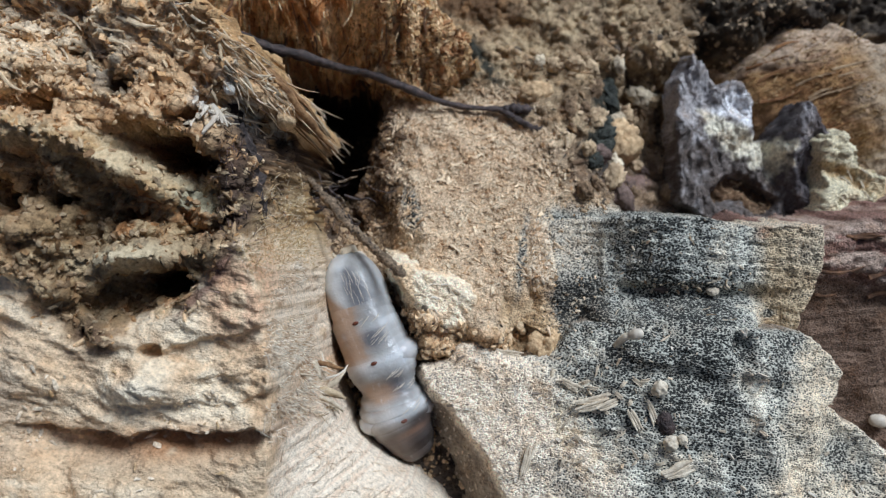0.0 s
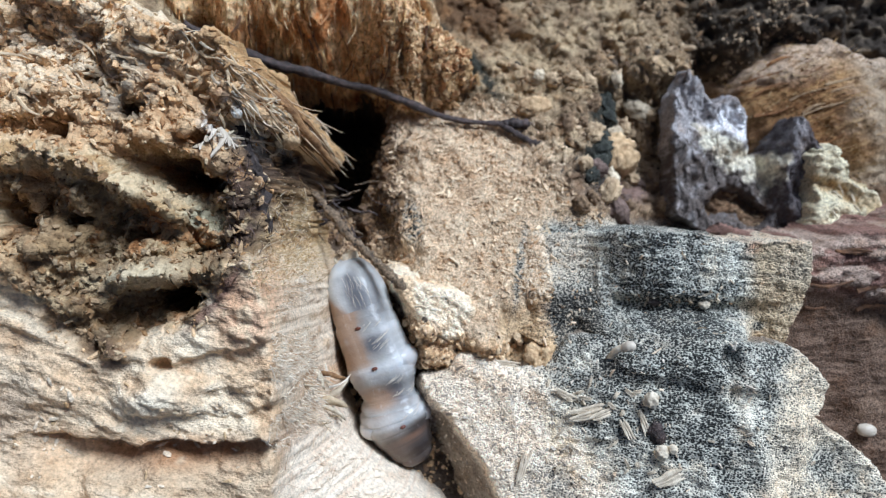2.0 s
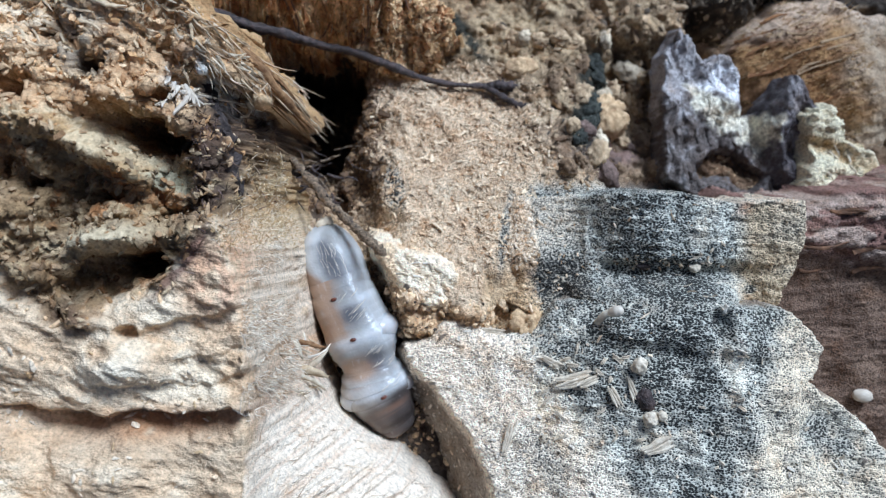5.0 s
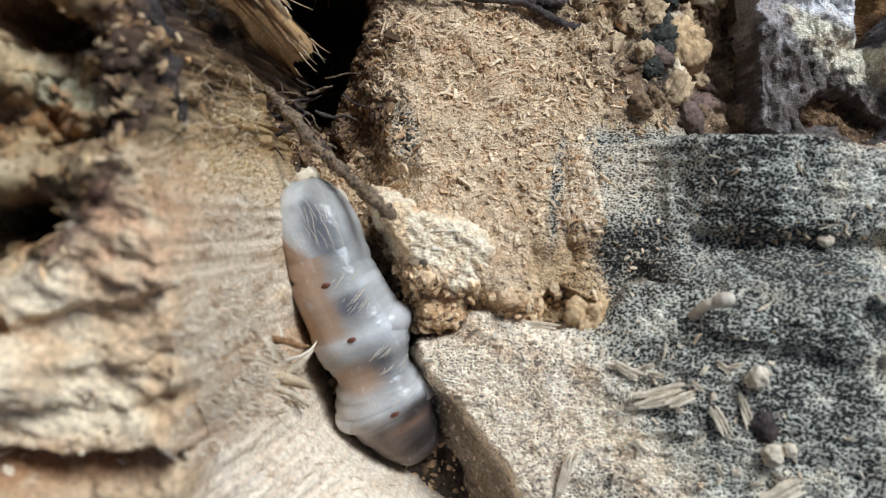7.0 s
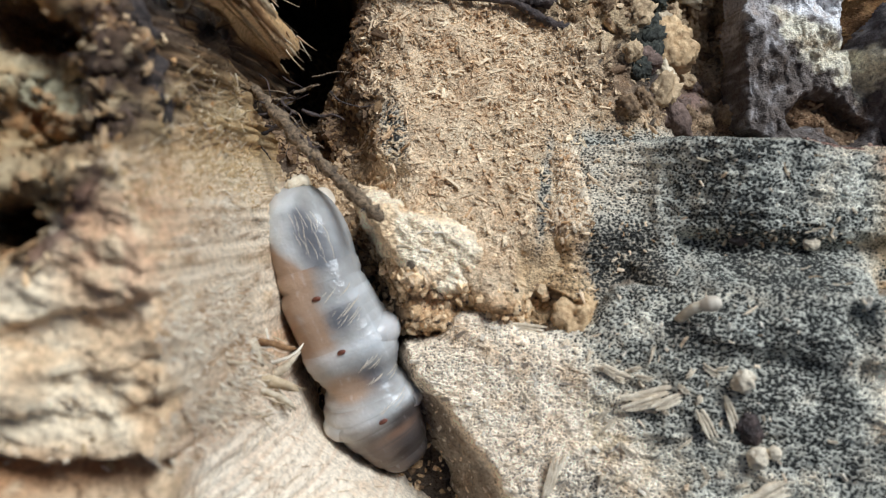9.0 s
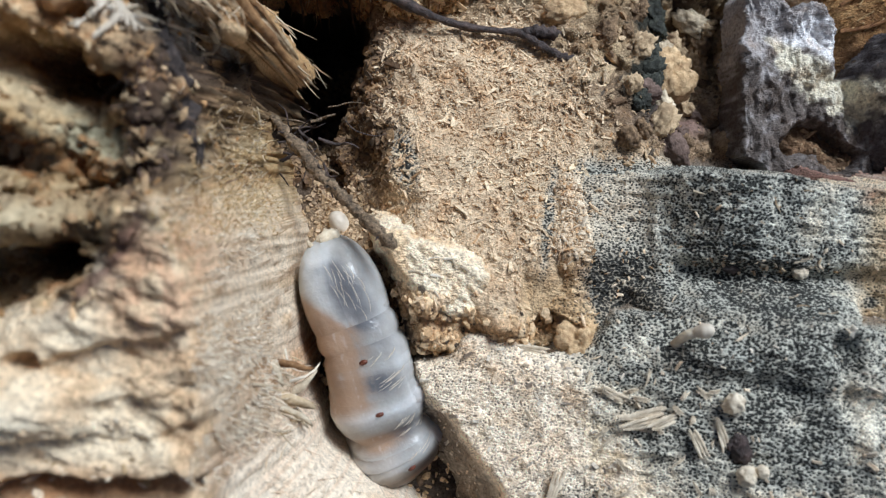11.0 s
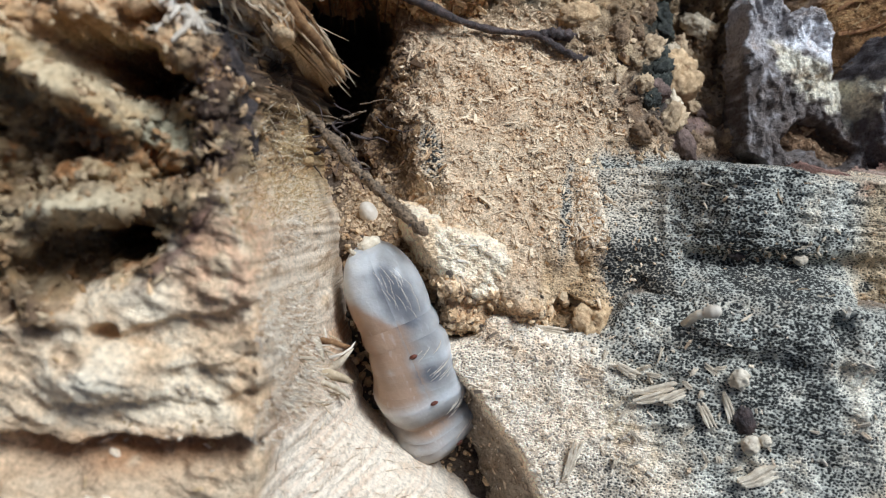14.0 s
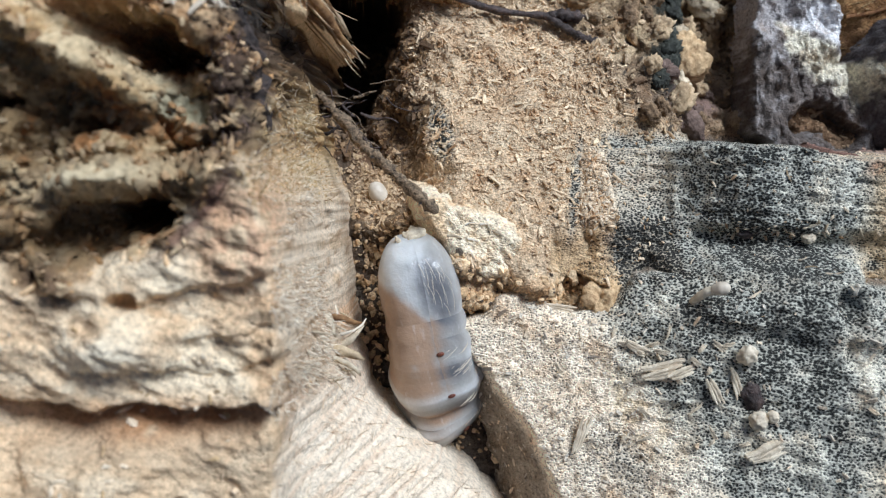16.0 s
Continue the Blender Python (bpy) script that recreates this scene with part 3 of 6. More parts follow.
    tint = mix(tint, (0.5, 0.36, 0.22), np.clip(wall * step(0.0, 0.8, 0.6 * fibre(u, v, -18, 2.0, 0.5, 514) + 0.6 * k + 0.4 * m), 0, 0.75))
    tint = mix(tint, (0.32, 0.2, 0.11), np.clip(wall * step(0.45, 0.9, m + 0.3 * k), 0, 0.75))
    tint = mix(tint, (0.56, 0.34, 0.18), np.clip(1.2 * blob(u, v, -13.2, -14.4, 2.2, 1.6) * step(-0.5, 0.3, m), 0, 0.8))
    tint = mix(tint, (0.81, 0.71, 0.57), pale * step(-16, -20, v) * 0.8)
    tint = mix(tint, (0.66, 0.5, 0.36), np.clip(pale * 0.6 * step(0.0, 0.8, fibre(u, v, 24, 8, 0.35, 48)) * step(-14, -18, v), 0, 1))
    # the shadow right under the shelf, painted as a brown band
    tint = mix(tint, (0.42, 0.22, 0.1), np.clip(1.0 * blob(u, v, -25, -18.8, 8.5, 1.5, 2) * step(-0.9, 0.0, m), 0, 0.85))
    flap = step(13.2, 14.6, v + 0.95 * (u + 14.5) + 0.5 * m) * step(-24, -19, u + 0.3 * (v - 14))
    tint = mix(tint, mix((0.58, 0.38, 0.18), (0.36, 0.19, 0.07), step(-0.3, 0.5, fibre(u, v, -52, 5, 0.5, 49))), 0.85 * flap)
    wool = blob(u, v, -16.6, 5.0, 1.7, 4.6, 8) * step(-0.7, 0.1, m)
    tint = mix(tint, mix((0.7, 0.55, 0.32), (0.46, 0.31, 0.14), step(-0.3, 0.6, k + 0.5 * m)), np.clip(1.6 * wool, 0, 0.9))
    return tint, 0.0 * n


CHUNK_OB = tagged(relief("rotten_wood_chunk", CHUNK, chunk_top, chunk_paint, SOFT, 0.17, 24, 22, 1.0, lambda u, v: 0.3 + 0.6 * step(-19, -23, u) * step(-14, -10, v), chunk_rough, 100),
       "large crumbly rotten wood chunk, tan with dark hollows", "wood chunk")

BLOCK = [(-2.5, -15.2), (0.5, -14), (2, -12.4), (5, -11.8), (9, -13.6), (13.5, -12.6), (16.5, -9.6), (25, -8.6), (35, -9.3), (42, -10), (46.2, -13), (47.6, -14.8),
         (46.4, -17), (44.6, -18.4), (46.6, -20.2), (50, -22.2), (55, -27), (60, -34), (64, -46), (11, -46), (8.5, -36), (7.4, -30), (4.2, -24.5), (1, -20.5), (-1.4, -18)]


def block_top(u, v):
    w = 1.3 + 0.25 * np.minimum(u, 36) - 0.15 * (v + 17) - 0.1 * np.maximum(u - 36, 0)
    w = w - 4.6 * blob(u, v, 11, -12, 4.4, 2.2) - 2.2 * step(-13, -9, v) * step(31, 22, u)
    w = w + 1.1 * step(-15.5, -13.2, v + 0.12 * (u - 30)) * step(20, 25, u) * step(47, 38, u)
    w = w - 0.9 * step(33.4, 34.4, u + 0.15 * (v + 14) + 0.4 * fbm(u, v, 0, 3, 3, 81)) * step(-19, -16, v)
    w = w + 1.3 * blob(u, v, 29.5, -11.5, 4.2, 2.6) - 1.4 * blob(u, v, 34.5, -11.2, 1.1, 1.6, 20)
    w = w + 0.7 * ridged(u + 0.2 * v, 0.25 * v, 0, 7, 2, 87) * step(14, 22, u)
    w = w - 1.3 * step(40, 46, u + 1.2 * fbm(u, v, 0, 2, 3, 89)) * step(-10, -14, v)
    return w + 0.6 * fbm(u, v, 0, 6, 4, 82) + 0.14 * fbm(u, v, 0, 1.5, 4, 83) + 0.16 * fibre(u, v, -5, 3.0, 0.5, 90) * step(10, 18, u)


LEDGE = [(8, 2.6), (14, 3.8), (19.3, 4.3), (27, 3.8), (35, 3.3), (45.9, 2.8), (46.8, -0.6), (45.8, -4.5), (43.6, -10.0), (40, -11.6), (35, -12.2), (25.6, -12.6),
         (19, -12.6), (15.6, -10.8), (11, -10), (8, -9.8), (7, -6), (7.2, -1)]


def ledge_top(u, v):
    slope = -3.7 - 0.67 * v - 2.2 * step(12.5, 8.5, u + 1.2 * fbm(u, v, 0, 3, 3, 56)) - cliff(u, v)
    w = -2.0 + 6.0 * step(14, 30, u) + 0.12 * v + 0.05 * (u - 30)
    w = w * step(12.5, 26.5, u) + slope * (1 - step(12.5, 26.5, u))
    w = w - 1.5 * step(-3.8, -5.2, v + 0.05 * (u - 25) + 0.4 * fbm(u, v, 0, 3, 3, 60)) * step(21, 24, u) * step(44, 38, u)
    under = step(-5.5, -9.3, v + 0.3 * fbm(u, v, 0, 3, 3, 59)) * step(17, 20, u) * step(41, 35, u)
    w = w * (1 - under) + (block_top(u, v) - 0.55) * under
    w = w + 0.15 * step(14.2, 14.6, u + 0.3 * fbm(u, v, 0, 4, 2, 58)) * step(21, 17, u) + 0.25 * step(20.4, 20.8, u + 0.3 * fbm(u, v, 0, 4, 2, 57)) * step(30, 24, u)
    return w + 0.35 * fbm(u, v, 0, 5, 4, 61) + 0.17 * fibre(u, v, -4, 3, 0.45, 62) + 0.12 * fibre(u, v, 86, 3, 1.2, 63)


def ledge_rough(u, v, w):
    return 0.13 * fbm(u, v, w, 0.5, 3, 64, 0.7)


def ledge_paint(u, v, w):
    n, m, s = fbm(u, v, w, 4, 4, 65), fbm(u * 0.35, v, w, 1.4, 3, 66), fbm(u, v, 0, 1.2, 4, 69, 0.65)
    x = u + 0.5 * n + 0.06 * v
    grey = step(13.6, 15, x)
    tint = mix(DUST, (0.82, 0.7, 0.53), grey)
    tint = mix(tint, (0.82, 0.79, 0.67), step(19.5, 21.5, x))
    tint = mix(tint, (0.6, 0.47, 0.3), step(36.5, 40, x))
    tint = mix(tint, (0.72, 0.6, 0.43), step(40, 44, x + 1.5 * n) * step(-4, 0, v) * 0.7)
    tint = mix(tint, (0.84, 0.72, 0.55), np.clip(blob(x, v, 13.9, 0, 0.5, 6) + 0.8 * step(2.2, 3.3, v + 0.3 * s + 0.02 * (u - 30)) * step(28, 36, u), 0, 0.9))
    tint = mix(tint, (0.36, 0.15, 0.06), np.clip(0.8 * blob(u, v, 39, 2.0, 1.0, 0.9) * step(-0.4, 0.2, s), 0, 0.8))
    fallen = np.clip(cliff(u, v) / 1.7, 0, 1)
    tint = mix(tint, mix((0.74, 0.55, 0.33), (0.5, 0.34, 0.18), step(-0.2, 0.6, s)), fallen)
    tint = mix(tint, mix((0.5, 0.34, 0.18), (0.26, 0.17, 0.1), step(-0.3, 0.5, s + 0.25 * (u - 15))), np.clip(1.5 * blob(u, v, 15.0, -6.6, 4.4, 2.5) * step(-0.7, 0.0, s), 0, 0.9))
    band = fbm(x * 1.0, v * 0.1, 0, 1.9, 3, 67)
    stain = (0.28 + 0.06 * m) * step(13.8, 14.6, x) + 0.11 * step(20.2, 21, x) * step(40, 36.5, x)
    stain = stain + step(20.2, 21, x) * step(40, 36.5, x) * (0.2 * band + 0.08 * m + 0.04 * s - 0.12 * blob(x, v, 32.8, 1, 0.5, 8) - 0.1 * blob(x, v, 36, 0, 0.6, 8))
    stain = stain + (0.12 * step(-1, -4.5, v) - 0.05) * step(24, 28, x) * step(37.5, 35, x) + 0.13 * blob(x, v, 25, 2, 2.2, 9) + 0.12 * blob(x, v, 29, -2, 1.5, 9) + 0.3 * blob(u, v, 33.5, -7.2, 1.8, 1.2)
    stain = stain + 0.6 * blob(u, v, 10.4, -1, 0.8, 5.5, -10) * step(-0.6, 0.2, s) + 0.42 * blob(u, v, 17.6, -6.2, 3.4, 3.4) + fallen * (0.12 + 0.25 * blob(u, v, 17.5, -6.6, 3.2, 3.4) + 0.15 * blob(u, v, 9, -6, 1.6, 3.4))
    stain = stain + 0.08 * step(-4, -6, v) * step(19, 22, u) * step(36, 32, u) - 0.1 * step(36, 40, x) + 0.55 * blob(u, v, 40.3, -8.0, 0.6, 0.5)
    return tint, np.clip(stain, 0, 0.62)


LEDGE_OB = tagged(relief("wood_ledge", LEDGE, ledge_top, ledge_paint, WOOD, 0.15, 14, 14, 0.4, 0.45, ledge_rough, 110),
       "grey fungus-stained wood ledge with a broken edge", "wood ledge")


def block_rough(u, v, w):
    return 0.09 * fbm(u, v, w, 0.55, 3, 84, 0.7)


def block_paint(u, v, w):
    n, m, s = fbm(u, v, w, 5, 4, 85), fbm(u, v, w, 1.8, 4, 86), fbm(u, v, 0, 1.0, 4, 79, 0.65)
    grey = step(8, 15, u + 0.75 * (v + 14) + 2.5 * n)
    tint = mix((0.95, 0.82, 0.64), (0.86, 0.81, 0.67), grey * 0.95)
    edge = step(38, 43, u + 1.8 * n - 0.3 * (v + 14)) * step(-26, -20, v) + step(-21, -27, v + 2 * n) * step(32, 40, u) * 0.9
    tint = mix(tint, (0.82, 0.69, 0.5), np.clip(edge, 0, 1) * 0.95)
    tint = mix(tint, (0.74, 0.6, 0.4), np.clip(1.2 * blob(u, v, 15.5, -22.5, 2.0, 4.5, 35) * step(-0.6, 0.2, s), 0, 0.9))
    # the sides' shadow is put into their tint, a darker grey-brown below the top
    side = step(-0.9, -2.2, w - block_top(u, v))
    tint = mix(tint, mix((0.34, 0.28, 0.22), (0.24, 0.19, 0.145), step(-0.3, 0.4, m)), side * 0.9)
    band = fbm((u + 0.2 * v) * 1.0, v * 0.2, 0, 2.6, 3, 88)
    arc = np.hypot(u - 25, 1.4 * (v + 17)) + 0.8 * n
    stain = grey * (0.29 + 0.16 * band + 0.13 * n + 0.08 * m + 0.08 * step(-17, -11, v + n) - 0.14 * blob(arc, 0 * v, 10.2, 0, 0.7, 1)) * (1 - 0.75 * np.clip(edge, 0, 1)) * (1 - 0.5 * step(-19, -25, v) * step(30, 22, u)) + 0.12 + 0.07 * m
    stain = stain + 0.14 * blob(u, v, 34, -22, 4, 5) * step(-0.5, 0.4, n) + 0.14 * blob(u, v, 33.5, -12.5, 2.2, 2.4) + 0.1 * blob(u, v, 21, -11, 5, 2.2) - 0.25 * blob(u, v, 15.5, -22.5, 2.4, 4.5, 35)
    stain = stain + 0.2 * blob(u, v, 14, -28, 3, 3) + 0.2 * blob(u, v, 46, -25, 2.0, 2.0)
    return tint, np.clip(stain * (1 - 0.7 * side), 0, 0.6)


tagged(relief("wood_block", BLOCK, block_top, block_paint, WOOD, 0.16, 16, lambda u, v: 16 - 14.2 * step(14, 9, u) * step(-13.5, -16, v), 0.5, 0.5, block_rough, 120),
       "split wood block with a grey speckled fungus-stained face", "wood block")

RED = [(42, 3), (47, 2.2), (51, 2.6), (58, 4.6), (66, 6), (86, 7), (86, -32), (52, -32), (46, -26), (42, -14)]


def red_top(u, v):
    upper = step(-6, -2, v + 0.15 * (u - 50) + 0.9 * fbm(u, v, 0, 5, 3, 91))
    w = -5 + 0.1 * (v + 10) + 2.2 * upper + 0.9 * fbm(u, v, 0, 6, 4, 92) + 0.1 * fibre(u, v, 3, 2.5, 0.4, 93)
    return w + upper * (1.1 * cells(0.45 * u, v, 1.5, 97)[0] + 0.5 * cells(0.5 * u, v, 0.7, 98)[0] - 0.8)


def red_paint(u, v, w):
    n, f = fbm(u, v, w, 5, 4, 94), fibre(u, v, 3, 5, 0.5, 95)
    upper = step(-6, -2, v + 0.15 * (u - 50) + 0.9 * fbm(u, v, 0, 5, 3, 91))
    tint = mix((0.21, 0.14, 0.098), (0.12, 0.075, 0.05), step(-0.4, 0.5, f))
    tint = mix(tint, (0.28, 0.16, 0.125), upper * 0.9)
    tint = mix(tint, (0.56, 0.44, 0.35), np.clip(upper * step(0.0, 0.6, cells(0.45 * u, v, 1.5, 97)[1] + 0.4 * f), 0, 0.75))
    tint = mix(tint, (0.28, 0.19, 0.13), np.clip(0.6 * step(0, 0.8, n + 0.5 * f) * (1 - upper), 0, 1))
    return tint, 0.12 + 0.0 * f


RED_OB = tagged(relief("red_brown_wood", RED, red_top, red_paint, WOOD, 0.25, 16, 6, 0.8, 0.5, lambda u, v, w: 0.1 * fibre(u, v, 2, 3, 0.35, 96) + 0.1 * fbm(u, v, w, 0.6, 3, 99), 130),
       "red-brown fibrous wood split along its grain", "wood piece")

WALL = [(-42, 46), (-38, 36), (-30, 28.5), (-23, 26.5), (-18, 27.5), (-13, 28), (-8, 25.5), (-3, 22.5), (1.2, 23.2), (2.7, 26.4), (1.6, 32), (-1.8, 36.8), (-6.3, 40.2), (-9, 46), (-11, 52), (-42, 52)]


def wall_top(u, v):
    n = fbm(u, v, 0, 5, 3, 140)
    crest = 36.8 - 0.9 * np.maximum(u + 6, 0) + 1.6 * ridged(u, 0 * v, 0, 6, 2, 139)
    w = -8.5 - (10.5 - 4.0 * step(-9, -1, u)) * step(0.5, -12.5, v - crest) - 0.06 * u - 6.0 * step(-8, 2, u)
    w = w + 1.9 * ridged(u + 0.15 * v + n, 0.12 * v, 0, 4.2, 3, 141) * step(4, -4, u + 3) + 0.6 * fibre(u, v, 84, 5, 0.6, 142) + 0.5 * cells(u, 0.4 * v, 0.9, 138)[0]
    loose = step(-11, -4, u + 0.3 * (30 - v) + 2 * n)
    return w + loose * (1.3 * cells(u, v, 2.6, 148)[0] + 0.7 * cells(u, v, 1.1, 149)[0] - 1.0) + 0.4 * fbm(u, v, 0, 2.2, 4, 146)


def wall_paint(u, v, w):
    f, n = fibre(u, v, 84, 9, 0.8, 143), fbm(u, v, w, 4, 4, 144)
    crest = 36.8 - 0.9 * np.maximum(u + 6, 0) + 1.6 * ridged(u, 0 * v, 0, 6, 2, 139)
    tint = mix((0.84, 0.56, 0.27), (0.56, 0.27, 0.1), step(-0.4, 0.7, f + 0.6 * n))
    tint = mix(tint, (0.8, 0.62, 0.37), np.clip(step(-5.5, -0.5, v - crest + 2 * f) * step(0.6, -0.4, n), 0, 0.85))
    tint = mix(tint, (0.36, 0.13, 0.035), np.clip(1.1 * blob(u, v, -15, 30, 6, 4) * step(-0.5, 0.3, n), 0, 0.8))
    loose = step(-11, -4, u + 0.3 * (30 - v) + 3 * n)
    # light tan crumbs, their tint raised in place of light on this face
    tint = mix(tint, mix((0.9, 0.69, 0.43), (0.66, 0.42, 0.2), step(-0.2, 0.5, cells(u, v, 2.6, 148)[1] + n)), loose * 0.9)
    return tint, 0.0 * u


WALL_OB = tagged(relief("brown_rot_wood", WALL, wall_top, wall_paint, WOOD, 0.22, 12, 6, 2.0, 1.9, lambda u, v, w: 0.4 * fbm(u * 1.5, v * 0.6, w, 1.2, 3, 145, 0.7), 140),
       "orange-brown brittle rotten wood with standing fibres", "rotten wood")

KNOB = [(47, 24), (50, 31), (56, 35.5), (64, 37), (74, 33), (86, 28), (86, 4), (62, 6), (56, 9), (51, 14), (48, 19)]


def knob_top(u, v):
    return -30 + 9 * blob(u, v, 64, 22, 16, 14) + 0.4 * fbm(u, v, 0, 7, 3, 151) + 0.1 * fibre(u, v, 18 , 6, 0.4, 152) + 0.9 * fbm(u, v, 0, 5, 4, 156) + 0.5 * cells(u, v, 3.0, 157)[0]


def knob_paint(u, v, w):
    f, n = fibre(u, v, 18, 5, 0.5, 153), fbm(u, v, w, 6, 4, 154)
    tint = mix((0.36, 0.215, 0.09), (0.2, 0.1, 0.038), step(-0.6, 0.6, f + n))
    tint = mix(tint, (0.4, 0.32, 0.225), np.clip(step(62, 70, u + 4 * n), 0, 1) * 0.85)
    tint = mix(tint, (0.55, 0.43, 0.32), np.clip(step(28.5, 33, v - 0.2 * (u - 60) + 2 * n), 0, 1) * 0.8)
    # lower left painted brown for the shadow on that flank
    return mix(tint, BROWN, np.clip(blob(u, v, 50, 13, 4, 7) * 1.2, 0, 0.9)), 0.1 * step(0, 1, n)


KNOB_OB = tagged(relief("rounded_rotten_wood", KNOB, knob_top, knob_paint, WOOD, 0.3, 18, 3, 3.0, 0.7, lambda u, v, w: 0.2 * fbm(u, v, w, 0.9, 3, 155, 0.7), 150),
       "rounded yellow-brown rotten wood with curved grain", "rotten wood")

LUMP = [(56, 17.5), (59, 16.5), (61, 12.5), (65, 10.5), (63.5, 7), (61, 2), (56, 1.5), (55, 6), (55, 12)]
LUMP_OB = tagged(relief("cream_wood_piece", LUMP, lambda u, v: -13.6 + 1.0 * fbm(u, v, 0, 4, 4, 161) - 0.1 * (v - 8) + 0.8 * cells(u, v, 1.8, 165)[0] - 1.6 * blob(u, v, 59, 10.5, 5, 1.2, -28),
              lambda u, v, w: (mix(mix((0.74, 0.67, 0.47), (0.6, 0.48, 0.28), step(0, 0.8, fbm(u, v, w, 3, 3, 162))), (0.42, 0.27, 0.11), np.clip(1.2 * blob(u, v, 59.5, 10.6, 5, 1.3, -28) * step(-0.6, 0.2, fbm(u, v, w, 1.5, 3, 164)), 0, 0.85)), 0.05 + 0 * u),
              WOOD, 0.2, 10, 4, 0.8, 1.1, lambda u, v, w: 0.3 * fbm(u, v, w, 1.0, 3, 163, 0.7), 160),
       "pale cream broken piece of rotten wood", "wood piece")

def bark_paint(u, v, w):
    n, m, s = fbm(u, v, w, 4, 4, 171), fbm(u, v, w, 1.4, 4, 172), fbm(u, v, w, 0.7, 3, 178)
    # mottled grey, lighter at the tips; shade is painted into the lower part
    tint = mix((0.13, 0.11, 0.1), (0.42, 0.395, 0.395), step(-0.2, 0.8, 0.7 * m + 0.3 * s + 1.0 * step(15, 22, v) * step(50, 47, u) - 0.15))
    tint = mix(tint, (0.09, 0.08, 0.09), np.clip(step(50, 52.5, u + 0.25 * (v - 12)) * step(-0.6, 0.2, -m), 0, 0.7))
    tint = mix(tint, (0.24, 0.22, 0.225), np.clip(blob(u, v, 54.3, 17, 2.4, 4) * step(-0.4, 0.4, m), 0, 0.7))
    cream = inside(u, v, [(39, 22), (43, 20.5), (48.4, 17), (53, 16.5), (52.5, 12.5), (50, 10.5), (49.5, 13), (47, 12), (45.5, 13.5), (44, 13), (41.5, 16.5), (40, 17.5)]) + 1.0 * m
    tint = mix(tint, mix((0.84, 0.79, 0.64), (0.58, 0.53, 0.41), step(-0.1, 0.6, s + m)), np.clip(step(-0.5, 0.9, cream), 0, 0.95))
    white = inside(u, v, [(39.6, 21.3), (42.4, 22.3), (44, 24.6), (46.4, 24.2), (47.8, 21), (47.9, 17.6), (45, 19), (42.5, 20)]) + 0.7 * m
    return mix(tint, (0.9, 0.9, 0.93), np.clip(step(-0.3, 1.1, white), 0, 0.92)), 0.0 * m


def bark_top(u, v):
    n = fbm(u, v, 0, 3, 3, 177)
    w = -20.0 - 0.06 * (v - 8) + 0.8 * fbm(u, v, 0, 6, 4, 173) + 1.0 * ridged(u + n, 0.3 * v, 0, 3.4, 3, 175)
    w = w + 2.2 * step(42, 38, u + 0.3 * (v - 14) + n) - 2.5 * blob(u, v, 50, 17, 2, 8) + 2.6 * step(50.5, 53, u + 0.25 * (v - 12) + n)
    hollow = blob(u, v, 44.6, 9.3, 2.6, 2.4, 20) + 0.8 * blob(u, v, 49.5, 7.0, 2.4, 2.0) + 0.5 * blob(u, v, 41.5, 7, 1.6, 2.2)
    return w - 5.5 * step(0.25, 0.75, hollow + 0.25 * n) + 0.5 * cells(u, v, 1.5, 176)[0] * step(41, 44, u) * step(52, 49, u)


BARK_OB = new("bark_fragment")
BARK_OB.empty_display_size = 0.002
BARK_OB.matrix_world = BOARD @ Matrix.Translation(Vector((46, 6, -24)) * 0.001)
tagged(BARK_OB, "jagged purple-grey bark fragment with whitish mould", "bark")
BARK_LEFT = [(35.4, 7), (39.4, 4.5), (47, 3.2), (50.5, 4), (50.8, 10), (50.6, 17.2), (48.4, 16.6), (47.8, 18), (47.6, 22.1), (45.6, 25.6), (43.2, 25.2), (42.2, 24.3), (41.2, 26.9), (38.6, 29.9), (35.6, 26), (35.3, 18)]
BARK_RIGHT = [(47, 3.2), (58.4, 3.5), (58, 15.6), (56.6, 19.8), (54.1, 22), (52.4, 19), (51, 17.3), (49.6, 15), (49.2, 9)]
for name, plate, rise, words in (("broad_plate", BARK_LEFT, 0.0, "grey plate with white and cream mould"), ("dark_plate", BARK_RIGHT, 0.35, "dark purple-black plate")):
    ob = relief(name, plate, lambda u, v: bark_top(u, v) + rise, bark_paint, WOOD, 0.15, 6, 9, 0.3, 0.35, lambda u, v, w: 0.26 * fbm(1.6 * u, 0.6 * v, w, 1.2, 4, 174, 0.65), 170)
    m = BARK_OB.matrix_basis.inverted() @ ob.matrix_basis
    ob.parent, ob.matrix_basis = BARK_OB, m
    tagged(ob, words)

WEDGE = [(-6.8, -1.6), (-3.5, -2.2), (0.5, -3.2), (3.4, -4.6), (4.4, -7.2), (2.6, -9.4), (0.6, -10.2), (-2.6, -8.4), (-4.6, -6.2), (-6.4, -3.6)]
WEDGE_OB = tagged(relief("pale_wood_wedge", WEDGE, lambda u, v: 0.9 - 0.12 * (v + 6) - 0.25 * np.maximum(-u - 2, 0) + 0.5 * fbm(u, v, 0, 3, 4, 181) + 0.15 * fibre(u, v, -30, 3, 0.5, 182),
              lambda u, v, w: (mix((0.95, 0.83, 0.62), (0.8, 0.61, 0.39), step(0, 0.7, fbm(u, v, w, 2.5, 3, 183))), 0.0 * u),
              WOOD, 0.15, 8, 4, 0.9, 0.5, lambda u, v, w: 0.16 * fbm(u, v, w, 0.8, 3, 185, 0.7), 180),
       "small pale wedge of decayed wood above the crevice", "wood piece")

